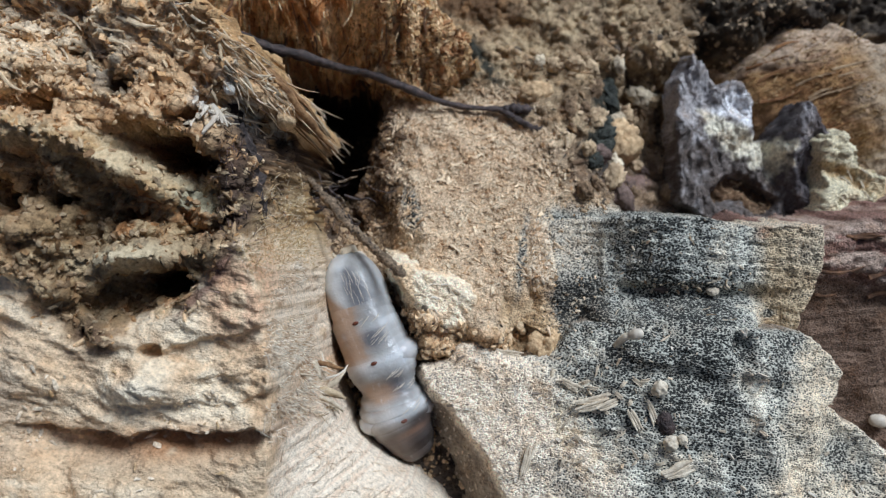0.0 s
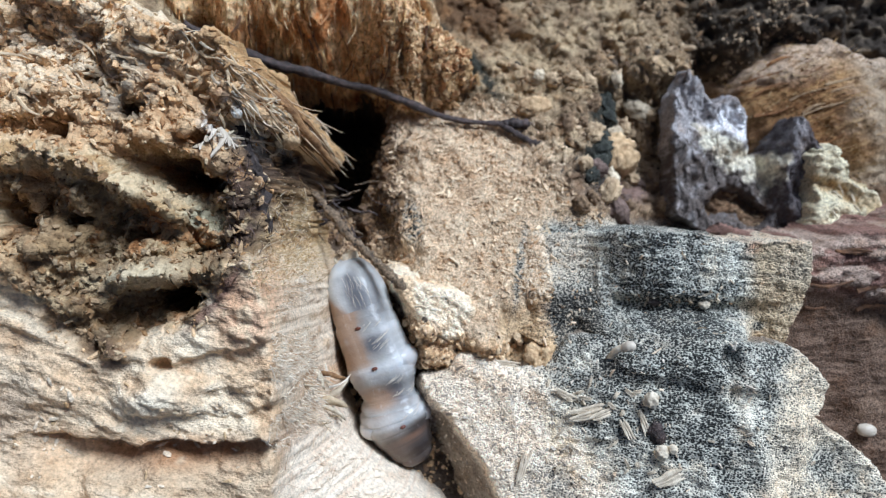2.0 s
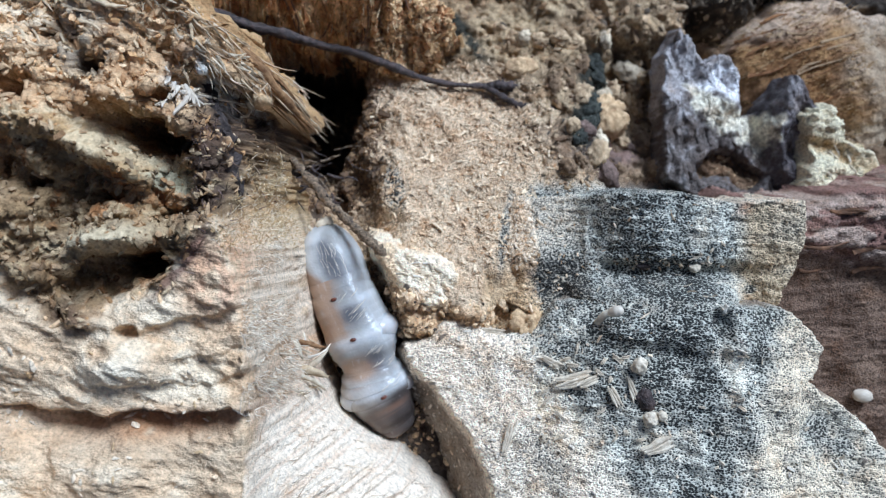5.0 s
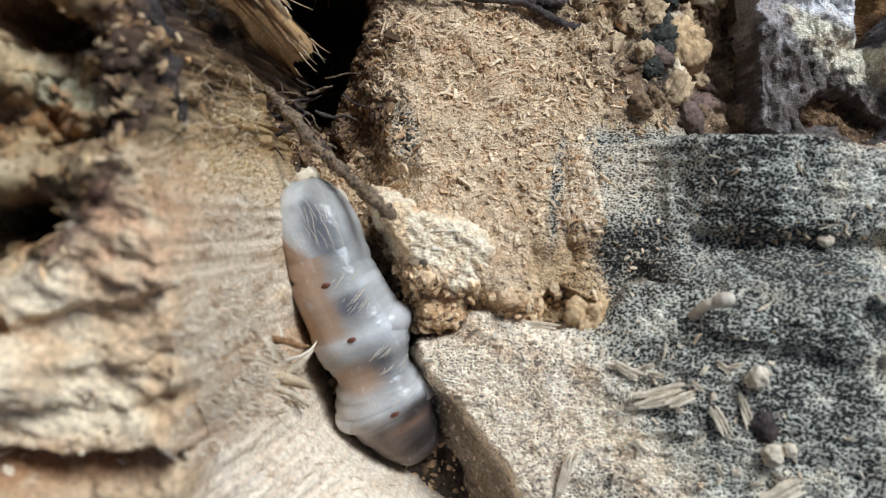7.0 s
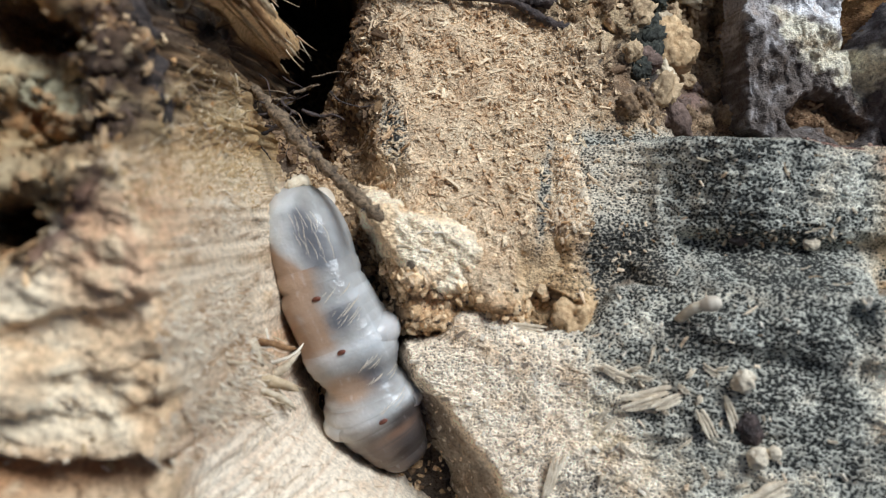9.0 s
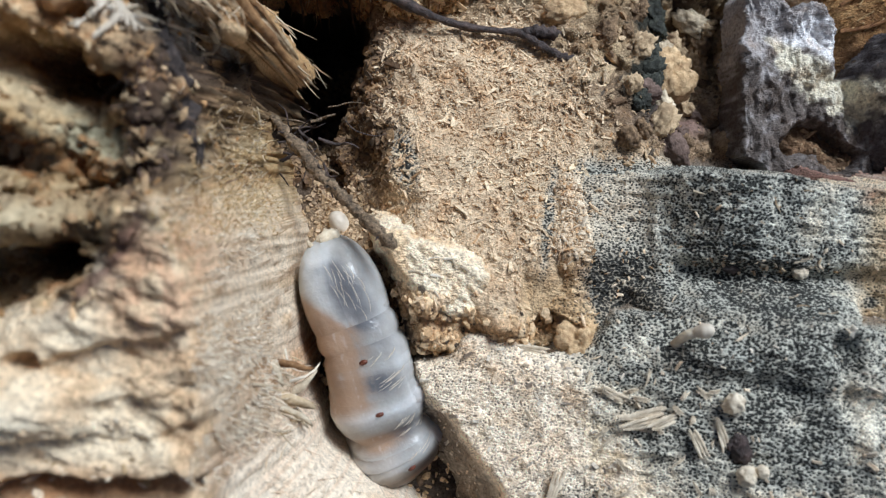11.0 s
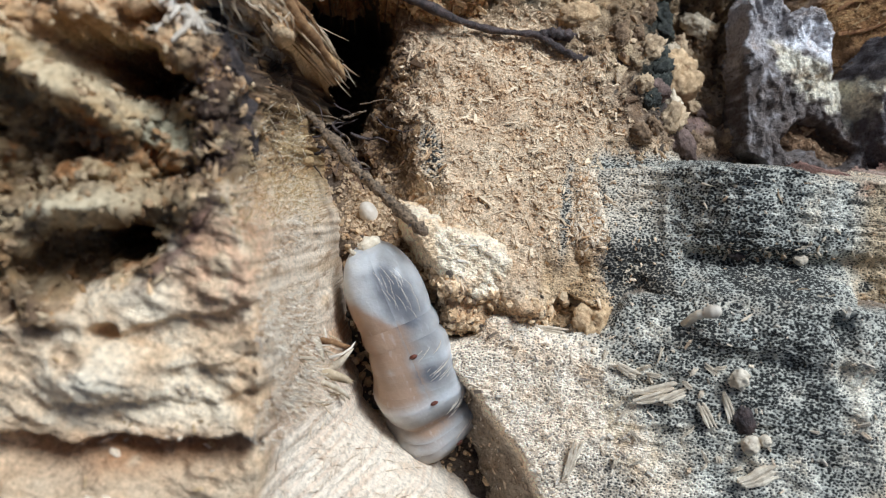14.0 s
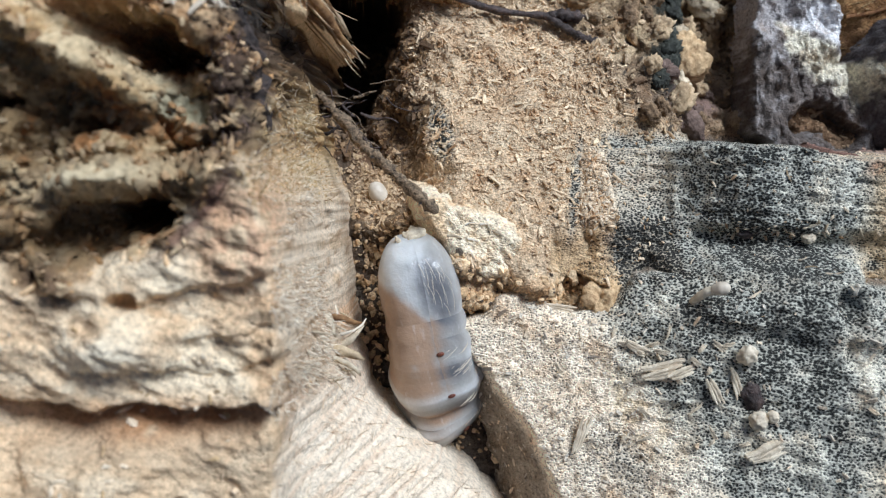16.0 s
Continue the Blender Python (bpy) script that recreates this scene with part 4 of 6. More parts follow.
# ---- strewn crumbs, chips and fibres ----
def strewn(name, material, places, normals, sizes, shapes, tints, seed, label, category, lift=0.2, chips=False):
    """Many small solid bits in one mesh, each laid on its place."""
    rng = np.random.default_rng(seed)
    n = len(places)
    if chips:
        base = np.array([[-1, -1, -1], [1, -1, -1], [1, 1, -1], [-1, 1, -1], [-1, -1, 1], [1, -1, 1], [1, 1, 1], [-1, 1, 1]], float)
        faces = np.array([[3, 2, 1, 0], [4, 5, 6, 7], [0, 1, 5, 4], [1, 2, 6, 5], [2, 3, 7, 6], [3, 0, 4, 7]])
    else:
        g = (1 + 5 ** 0.5) / 2
        base = np.array([[-1, g, 0], [1, g, 0], [-1, -g, 0], [1, -g, 0], [0, -1, g], [0, 1, g], [0, -1, -g], [0, 1, -g], [g, 0, -1], [g, 0, 1], [-g, 0, -1], [-g, 0, 1]]) * 0.56
        faces = np.array([[0, 11, 5], [0, 5, 1], [0, 1, 7], [0, 7, 10], [0, 10, 11], [1, 5, 9], [5, 11, 4], [11, 10, 2], [10, 7, 6], [7, 1, 8],
                          [3, 9, 4], [3, 4, 2], [3, 2, 6], [3, 6, 8], [3, 8, 9], [4, 9, 5], [2, 4, 11], [6, 2, 10], [8, 6, 7], [9, 8, 1]])
    k = len(base)
    pts = base[None] * (1 + rng.uniform(-0.45, 0.3, (n, k, 3)))
    pts = pts * (shapes * sizes[:, None] * 0.5)[:, None, :]
    z = normals + rng.normal(0, 0.28, (n, 3))
    z /= np.linalg.norm(z, axis=1, keepdims=True)
    x = rng.normal(0, 1, (n, 3))
    x -= (x * z).sum(1, keepdims=True) * z
    x /= np.linalg.norm(x, axis=1, keepdims=True)
    y = np.cross(z, x)
    pts = pts[..., :1] * x[:, None] + pts[..., 1:2] * y[:, None] + pts[..., 2:] * z[:, None]
    pts = pts + (places + normals * (lift * sizes * shapes[:, 2])[:, None])[:, None]
    faces = (faces[None] + k * np.arange(n)[:, None, None]).reshape(-1, faces.shape[1])
    ob = sheet(name, pts.reshape(-1, 3), faces, material, np.repeat(tints, k, 0), np.zeros(k * n), smooth=False)
    return tagged(ob, label, category, kind="stuff")


def pick(name, count, where, seed):
    rng = np.random.default_rng(seed)
    P, N = SURFACE[name]
    weight = np.clip(where(P[:, 0], P[:, 1], P[:, 2]), 0, 1)
    ids = rng.choice(len(P), count, p=weight / weight.sum())
    return P[ids] + rng.uniform(-0.12, 0.12, (count, 3)), N[ids], rng


def tint_pick(rng, n, colours, shares):
    c = np.array(colours)[rng.choice(len(colours), n, p=shares)]
    return c * rng.uniform(0.75, 1.2, (n, 1))


n = 22000
P, N, rng = pick("tree_stump", n, lambda u, v, w: step(-9, -6, u) * step(19, 12.5, u + 2.5 * step(8, 4, v) + 1.5 * fbm(u, v, 0, 3, 3, 299)) * step(-9, -7, v) * step(27, 18, v) * (w > -25) * (cliff(u, v) < 0.5) * (1 - np.clip(1.5 * blob(u, v, 10.4, -1, 0.7, 5, -10), 0, 0.9)) * (0.35 + 0.65 * step(-0.3, 0.4, fbm(u, v, 0, 4, 3, 300))), 301)
strewn("sawdust", CHIP, P, N, np.minimum(rng.gamma(0.8, 0.1, n) + 0.08, 0.55), np.c_[rng.uniform(0.8, 3.6, n), rng.uniform(0.4, 0.85, n), rng.uniform(0.3, 0.6, n)],
       tint_pick(rng, n, [DUST, (0.76, 0.62, 0.43), (0.58, 0.42, 0.26), (0.4, 0.25, 0.13)], [0.42, 0.36, 0.17, 0.05]), 302,
       "pale tan sawdust of fine wood chips on the slope", "sawdust", 0.05, True)
n = 6000
P, N, rng = pick("tree_stump", n, lambda u, v, w: step(15, 18, u + 1.6 * np.maximum(v - 17, 0)) * step(-4, 4, u) * step(66, 58, u) * step(4, 7, v) * step(48, 40, v) * (1 - np.clip(1.6 * (blob(u, v, 2.4, 33.6, 7.5, 1.7, -52) + blob(u, v, 4.5, 42, 8, 5, -20) + blob(u, v, 25.5, 24, 1.9, 2.8) + blob(u, v, 23, 16, 1.9, 4.4, -8)), 0, 0.97)) * (0.25 + step(0, 0.6, fbm(u, v, 0, 5, 3, 303))), 304)
strewn("wood_debris", CHIP, P, N, np.minimum(rng.gamma(0.8, 0.26, n) + 0.12, 1.5), np.c_[rng.uniform(0.8, 2.4, n), rng.uniform(0.5, 1, n), rng.uniform(0.35, 0.7, n)],
       tint_pick(rng, n, [(0.47, 0.35, 0.22), (0.52, 0.4, 0.26), BROWN, (0.38, 0.26, 0.15), (0.1, 0.08, 0.06)], [0.36, 0.24, 0.14, 0.2, 0.06]), 305,
       "mixed tan and brown crumbs behind the ledge", "wood debris", 0.1)
n = 2400
P, N, rng = pick("wood_block", n, lambda u, v, w: 0.15 + step(22, 10, u) + 0.4 * step(0.1, 0.7, fbm(u, v, 0, 4, 3, 306)), 307)
strewn("wood_dust", CHIP, P, N, np.minimum(rng.gamma(1.8, 0.1, n) + 0.1, 0.5), np.c_[rng.uniform(0.8, 2.4, n), rng.uniform(0.4, 0.8, n), rng.uniform(0.25, 0.5, n)],
       tint_pick(rng, n, [CREAM, (0.66, 0.6, 0.5), (0.36, 0.32, 0.27)], [0.55, 0.35, 0.1]), 308,
       "fine pale dust and splinters on the grey block", "wood dust", 0.1, True)
n = 3800
P, N, rng = pick("wood_ledge", n, lambda u, v, w: 0.008 + 0.12 * blob(u, v, 30, -4.6, 7, 0.7) + step(15.2, 12.5, u + fbm(u, v, 0, 2, 3, 329)) * step(-5.5, -3.5, v) * (1 - np.clip(1.5 * blob(u, v, 10.4, -1, 0.7, 5, -10), 0, 0.9)) + 0.02 * step(20, 16, u), 309)
strewn("ledge_dust", CHIP, P, N, np.minimum(rng.gamma(1.0, 0.12, n) + 0.1, 0.7), np.c_[rng.uniform(0.8, 3.0, n), rng.uniform(0.4, 0.9, n), rng.uniform(0.3, 0.6, n)],
       tint_pick(rng, n, [CREAM, DUST, (0.5, 0.33, 0.18), (0.3, 0.2, 0.12)], [0.4, 0.38, 0.16, 0.06]), 310, "pale wood dust on the stained ledge", "wood dust")
n = 5000
P, N, rng = pick("rotten_wood_chunk", n, lambda u, v, w: crumbled(u, v) * step(-16, -19, u) * step(-66, -56, u) * (w > 4), 311)
# crumbs in the hollow get a darker tint too, as if shaded
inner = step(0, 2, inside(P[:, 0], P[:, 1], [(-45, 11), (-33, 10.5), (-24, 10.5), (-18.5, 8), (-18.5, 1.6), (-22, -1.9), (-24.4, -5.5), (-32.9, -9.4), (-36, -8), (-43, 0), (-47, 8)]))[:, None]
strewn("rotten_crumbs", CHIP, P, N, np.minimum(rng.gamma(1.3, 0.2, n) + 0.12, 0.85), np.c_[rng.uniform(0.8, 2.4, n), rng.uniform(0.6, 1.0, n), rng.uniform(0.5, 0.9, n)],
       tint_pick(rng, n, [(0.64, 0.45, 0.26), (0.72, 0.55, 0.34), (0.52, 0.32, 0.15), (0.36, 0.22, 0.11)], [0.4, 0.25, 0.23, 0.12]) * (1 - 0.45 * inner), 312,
       "crumbled tan and orange rotten wood", "wood crumbs", 0.1)
n = 500
P, N, rng = pick("rotten_wood_chunk", n, lambda u, v, w: step(-7, -11, v) * step(-19, -21, u) * step(-60, -50, u) * step(-0.2, 0.4, fbm(u, v, 0, 4, 3, 313)), 314)
strewn("cream_crumbs", CHIP, P, N, np.minimum(rng.gamma(1.6, 0.18, n) + 0.12, 0.7), np.c_[rng.uniform(0.9, 2.2, n), rng.uniform(0.5, 0.9, n), rng.uniform(0.3, 0.6, n)],
       tint_pick(rng, n, [CREAM, DUST, (0.5, 0.36, 0.2)], [0.5, 0.3, 0.2]), 315, "cream flakes of soft rotten wood", "wood crumbs")
n = 2400
P, N, rng = pick("tree_stump", n, lambda u, v, w: step(-15, -12, u) * step(17, 13, u) * step(-3 - 5.5 * step(-4, 0, u), -8 - 3 * step(-4, 0, u), v) * step(-34, -28, v) * (w < 2.0) * np.where(v > -15, 1, 0.4), 316)
strewn("crevice_crumbs", CHIP, P, N, np.minimum(rng.gamma(1.5, 0.3, n) + 0.15, 1.1), np.c_[rng.uniform(0.8, 1.4, n), rng.uniform(0.6, 1, n), rng.uniform(0.5, 0.9, n)],
       tint_pick(rng, n, [(0.74, 0.56, 0.35), (0.56, 0.39, 0.22), BROWN, (0.1, 0.08, 0.06)], [0.5, 0.32, 0.12, 0.06]), 317, "loose crumbs fallen into the crevice", "wood crumbs", 0.2)
n = 3200
P, N, rng = pick("tree_stump", n, lambda u, v, w: step(-24, -16, u) * step(-5, -8.5, u) * step(2, 5, v) * step(24, 12, v), 318)
strewn("dark_crumbs", CHIP, P, N, np.minimum(rng.gamma(1.5, 0.2, n) + 0.1, 0.75), np.c_[rng.uniform(0.8, 2.4, n), rng.uniform(0.5, 1, n), rng.uniform(0.4, 0.8, n)],
       tint_pick(rng, n, [(0.1, 0.07, 0.045), BROWN, (0.26, 0.17, 0.09), (0.34, 0.23, 0.13)], [0.2, 0.38, 0.28, 0.14]), 319, "dark brown crumbs at the mouth of the bore", "wood crumbs", 0.1, True)

n = 1500
P, N, rng = pick("tree_stump", n, lambda u, v, w: blob(u, v, -11.5, -0.5, 3.2, 4.5) * (w > -22), 322)
strewn("pale_powder", CHIP, P, N, np.minimum(rng.gamma(1.2, 0.13, n) + 0.08, 0.5), np.c_[rng.uniform(0.8, 2.4, n), rng.uniform(0.5, 1, n), rng.uniform(0.4, 0.8, n)],
       tint_pick(rng, n, [(0.54, 0.41, 0.27), (0.48, 0.35, 0.21), (0.42, 0.29, 0.17)], [0.4, 0.4, 0.2]), 323, "pale powdery crumbs round the small egg", "wood crumbs", 0.1, True)


n = 2500
P, N, rng = pick("brown_rot_wood", n, lambda u, v, w: step(-14, -4, u + 0.5 * (30 - v)) * step(40, 30, v), 320)
strewn("brown_crumbs", CHIP, P, N, np.minimum(rng.gamma(1.5, 0.25, n) + 0.15, 0.9), np.c_[rng.uniform(0.8, 2.0, n), rng.uniform(0.5, 0.9, n), rng.uniform(0.4, 0.7, n)],
       tint_pick(rng, n, [(0.5, 0.33, 0.16), (0.64, 0.46, 0.26), (0.34, 0.18, 0.08)], [0.4, 0.35, 0.25]), 321, "tan crumbs on brown rotten wood", "wood crumbs", 0.15, True)


def fibres(name, roots, ways, lengths, radii, tints, seed, label, curl=0.5):
    """Fine hairs of split wood: tapered three-sided strands that bend."""
    rng = np.random.default_rng(seed)
    n, rings = len(roots), 5
    side = np.cross(ways, rng.normal(0, 1, (n, 3)))
    side /= np.linalg.norm(side, axis=1, keepdims=True)
    other = np.cross(ways, side)
    bend = rng.normal(0, curl, n)[:, None]
    pts = []
    for i in range(rings):
        t = i / (rings - 1)
        c = roots + lengths[:, None] * (ways * (t - 0.06) + side * bend * t * t)
        r = radii[:, None] * (1 - 0.85 * t)
        for k in range(3):
            a = 2 * math.pi * k / 3
            pts.append(c + r * (side * math.cos(a) + other * math.sin(a)))
    pts = np.stack(pts, 1)
    quads = [[3 * i + k, 3 * i + (k + 1) % 3, 3 * i + 3 + (k + 1) % 3, 3 * i + 3 + k] for i in range(rings - 1) for k in range(3)]
    faces = (np.array(quads)[None] + 3 * rings * np.arange(n)[:, None, None]).reshape(-1, 4)
    ob = sheet(name, pts.reshape(-1, 3), faces, HAIR, np.repeat(tints, 3 * rings, 0), np.zeros(n * 3 * rings))
    return tagged(ob, label, "wood fibres", kind="stuff")


def unit(a):
    return a / np.linalg.norm(a, axis=1, keepdims=True)


n = 2300
P, N, rng = pick("rotten_wood_chunk", n, lambda u, v, w: step(-17.4, -16.6, u) * step(-9, -12, u + 0.3 * (v + 17)) * step(-20, -16, v) * step(5, 2, v) * step(7, 12, w) * step(-0.3, 0.5, fbm(u, v, 0, 1.6, 3, 330)), 331)
ways = unit(N * 0.2 + np.array([0.8, -0.22, -0.1]) + rng.normal(0, 0.42, (n, 3)))
fibres("fuzzy_fibres", P, ways, rng.gamma(2.0, 0.26, n) + 0.2, rng.uniform(0.03, 0.08, n), tint_pick(rng, n, [(0.8, 0.7, 0.55), (0.88, 0.81, 0.69), TAN], [0.42, 0.4, 0.18]), 332,
       "fine whitish wood fibres on the split wall", 0.3)
n = 700
P, N, rng = pick("rotten_wood_chunk", n, lambda u, v, w: step(-14.5, -17.5, v) * step(-18, -16, u) * step(14, 6, u) * (w > -1), 326)
ways = np.array([0.91, 0.41, 0]) + rng.normal(0, 0.14, (n, 3)) + np.c_[np.zeros(n), 0.02 * (P[:, 0] + 12), np.zeros(n)]
ways = unit(ways - (ways * N).sum(1, keepdims=True) * N + 0.05 * N)
fibres("split_fibres", P, ways, rng.gamma(3, 0.4, n) + 0.5, rng.uniform(0.03, 0.075, n), tint_pick(rng, n, [(0.84, 0.74, 0.6), (0.74, 0.62, 0.46), (0.56, 0.41, 0.28)], [0.5, 0.36, 0.14]), 327,
       "fine straight fibres on the fresh split face", 0.08)
n = 2400
P, N, rng = pick("rotten_wood_chunk", n, lambda u, v, w: step(-19.5, -17.5, u) * step(-3, 1, v) * step(12, 8, v) * (w > -2), 324)
ways = unit(N * 0.35 + rng.normal(0, 0.7, (n, 3)) + np.array([0.2, 0.1, 0]))
fibres("golden_wool", P, ways, rng.gamma(2.2, 0.24, n) + 0.12, rng.uniform(0.025, 0.07, n), tint_pick(rng, n, [(0.62, 0.46, 0.24), (0.82, 0.72, 0.54), (0.42, 0.27, 0.12)], [0.4, 0.42, 0.18]), 325,
       "woolly golden fibres on the edge of the rotten chunk", 0.4)
n = 150
P, N, rng = pick("rotten_wood_chunk", n, lambda u, v, w: step(-25, -20, u) * step(8, 13, v + 0.8 * (u + 18)) * step(26, 20, v) * step(13.5, 15.5, v), 333)
ways = unit(N * 0.05 + np.array([0.62, -0.7, -0.3]) + rng.normal(0, 0.13, (n, 3)))
fibres("flap_fibres", P, ways, rng.gamma(3, 0.55, n) + 0.5, rng.uniform(0.08, 0.22, n), tint_pick(rng, n, [(0.55, 0.44, 0.3), CREAM, TAN], [0.5, 0.3, 0.2]), 334,
       "coarse straw-coloured fibres of a torn wood flap", 0.3)
n = 2600
P, N, rng = pick("brown_rot_wood", n, lambda u, v, w: 0.15 + step(-1, -9, u + 0.3 * (30 - v)), 335)
ways = unit(N * 0.2 + np.array([0.05, -0.9, 0.0]) + rng.normal(0, 0.16, (n, 3)))
fibres("brown_fibres", P, ways, rng.gamma(3, 0.3, n) + 0.4, rng.uniform(0.06, 0.17, n), tint_pick(rng, n, [(0.5, 0.25, 0.09), (0.62, 0.41, 0.18), (0.28, 0.12, 0.04), (0.74, 0.58, 0.35)], [0.32, 0.32, 0.18, 0.18]), 336,
       "brittle orange-brown fibres of brown rot", 0.12)
n = 1000
P, N, rng = pick("rounded_rotten_wood", n, lambda u, v, w: step(72, 64, u) * (w > -34), 339)
ways = unit(N * 0.25 + np.array([0.92, 0.3, 0]) * rng.choice([-1, 1], (n, 1)) + rng.normal(0, 0.25, (n, 3)))
fibres("curved_fibres", P, ways, rng.gamma(3, 0.3, n) + 0.4, rng.uniform(0.06, 0.14, n), tint_pick(rng, n, [(0.36, 0.22, 0.09), (0.46, 0.33, 0.17), (0.2, 0.1, 0.04)], [0.4, 0.35, 0.25]), 340,
       "fine golden fibres on the rounded rotten wood", 0.4)
n = 380
P, N, rng = pick("rotten_wood_chunk", n, lambda u, v, w: blob(u, v, -20.3, 7.5, 2.2, 5.5), 337)
ways = unit(N * 0.6 + rng.normal(0, 0.7, (n, 3)))
fibres("dark_root_hairs", P, ways, rng.gamma(3, 0.3, n) + 0.3, rng.uniform(0.04, 0.09, n), tint_pick(rng, n, [DARK, PLUM, BROWN, (0.3, 0.22, 0.18)], [0.45, 0.25, 0.2, 0.1]), 338,
       "dark fine hairs on the edge of the hollow", 0.8)


# ---- twigs and stems ----
def tube(bm, path, radii, sides=10, wobble=0.12, seed=0):
    rng = random.Random(seed)
    pts = [Vector(p) * 0.001 for p in path]
    fine, rad = [], []
    for i in range(len(pts) - 1):
        a, b, c, d = pts[max(i - 1, 0)], pts[i], pts[i + 1], pts[min(i + 2, len(pts) - 1)]
        for k in range(6):
            t = k / 6
            fine.append(0.5 * (2 * b + (c - a) * t + (2 * a - 5 * b + 4 * c - d) * t * t + (3 * b - a - 3 * c + d) * t ** 3))
            rad.append(radii[i] + (radii[i + 1] - radii[i]) * t)
    fine.append(pts[-1])
    rad.append(radii[-1])
    rings = []
    for i, p in enumerate(fine):
        way = (fine[min(i + 1, len(fine) - 1)] - fine[max(i - 1, 0)]).normalized()
        x = way.cross(Vector((0.2, 0.3, 1))).normalized()
        y = way.cross(x)
        r = rad[i] * 0.001 * (1 + rng.uniform(-wobble, wobble))
        rings.append([bm.verts.new(p + (x * math.cos(a) + y * math.sin(a)) * r * (1 + rng.uniform(-wobble, wobble)))
                      for a in (2 * math.pi * k / sides for k in range(sides))])
    for a, b in zip(rings, rings[1:]):
        for k in range(sides):
            bm.faces.new((a[k], a[(k + 1) % sides], b[(k + 1) % sides], b[k]))
    bm.faces.new(rings[0][::-1])
    bm.faces.new(rings[-1])


def rooted(name, place, label, category, group=""):
    ob = new(name)
    ob.empty_display_size = 0.002
    ob.matrix_world = BOARD @ Matrix.Translation(Vector(place) * 0.001)
    return tagged(ob, label, category, group)


def shifted(path, place):
    return [tuple(a - b for a, b in zip(p, place)) for p in path]


def twig(place, label, pieces):
    thing = rooted("twig", place, label, "twig")
    for name, path, radii, seed in pieces:
        bm = bmesh.new()
        tube(bm, shifted(path, place), radii, 12, 0.2, seed)
        part(name, bm, TWIG, thing)
    return thing


twig((-8, 24.5, -14), "thin dark forked twig with purplish bark", [
    ("main_stem", [(-36, 32.5, -5), (-30, 30, -7), (-23.9, 28, -9.3), (-20, 27.3, -10.6), (-14.8, 26, -12.4), (-10.5, 25.3, -13.6), (-5.3, 23.6, -15), (-1.5, 22.2, -16), (3, 21.2, -17), (9.2, 20.9, -17.4)],
     [0.7, 0.66, 0.62, 0.76, 0.56, 0.56, 0.68, 0.47, 0.44, 0.4], 5),
    ("bud", [(9, 20.9, -17.4), (10.6, 21, -17.3), (12.4, 20.8, -17.3), (13.6, 20.9, -17.4)], [0.5, 0.75, 0.78, 0.2], 6),
    ("side_shoot", [(8.4, 20.9, -17.4), (10.5, 19.6, -16.8), (12.6, 18.2, -16), (14.6, 17.2, -15.3), (17, 17, -15), (18.9, 17.3, -15.2)], [0.45, 0.5, 0.55, 0.72, 0.7, 0.2], 7)])
twig((-46, 29, 19), "short dark twig lying on the crumbly mound", [
    ("main_stem", [(-55, 24.3, 20.5), (-49.5, 27.6, 19.8), (-46, 29.4, 19.5), (-40, 33, 18.6), (-34, 37, 17.8)], [0.75, 0.8, 0.7, 0.75, 0.7], 8),
    ("side_shoot", [(-53, 31, 18.5), (-51, 28.9, 19.3), (-49.6, 27.4, 19.8)], [0.5, 0.55, 0.5], 9)])
stem = rooted("dry_stem", (-11, 2, -2), "thin brown dry stem leaning over the crevice", "plant stem")
bm = bmesh.new()
tube(bm, shifted([(-18.5, 9.6, -7.5), (-17.1, 8.3, -6), (-14.5, 5.6, -3.6), (-12.8, 3.7, -2), (-10.6, 1.8, -0.4), (-8.8, 0.1, 1), (-6.6, -1.7, 2.6), (-4.8, -3.3, 4)], (-11, 2, -2)),
     [0.4, 0.55, 0.6, 0.55, 0.62, 0.52, 0.56, 0.5], 12, 0.3, 10)
part("stalk", bm, STEM, stem)
rng = random.Random(12)
for i in range(34):
    t = rng.uniform(0.05, 0.95)
    a = Vector((-17.1, 8.3, -6)).lerp(Vector((-4.8, -3.3, 4)), t) - Vector((-11, 2, -2))
    d = Vector((rng.uniform(-1, 1), rng.uniform(-1, 1), rng.uniform(-0.2, 1))).normalized() * rng.uniform(0.5, 1.2)
    bm = bmesh.new()
    tube(bm, [a, a + d * 0.6, a + d], [0.14, 0.1, 0.04], 5, 0.1, i)
    part("prickle", bm, TWIG, stem)


tangle = rooted("root_tangle", (-14, 8, -8), "dark fine dead rootlets at the mouth of the bore", "rootlets")
rng = random.Random(21)
for i in range(22):
    p = Vector((rng.uniform(-19, -10), rng.uniform(4.5, 11.5), 0))
    turn, n = rng.uniform(-1.6, 0.4), rng.uniform(2.0, 5.0)
    path = []
    for k in range(5):
        P = SURFACE["tree_stump"][0]
        near = np.argmin((P[:, 0] - p.x) ** 2 + (P[:, 1] - p.y) ** 2)
        path.append((p.x + 14, p.y - 8, max(float(P[near, 2]), -9.0) + 0.5 + rng.uniform(0, 0.9) + 8))
        turn += rng.uniform(-0.5, 0.5)
        p = p + Vector((math.cos(turn), math.sin(turn), 0)) * n / 4
    r = rng.choice((0.08, 0.1, 0.14, 0.2))
    bm = bmesh.new()
    tube(bm, path, [r, r, 0.9 * r, 0.7 * r, 0.4 * r], 6, 0.25, 200 + i)
    part("rootlet", bm, TWIG if i % 3 else STEM, tangle)

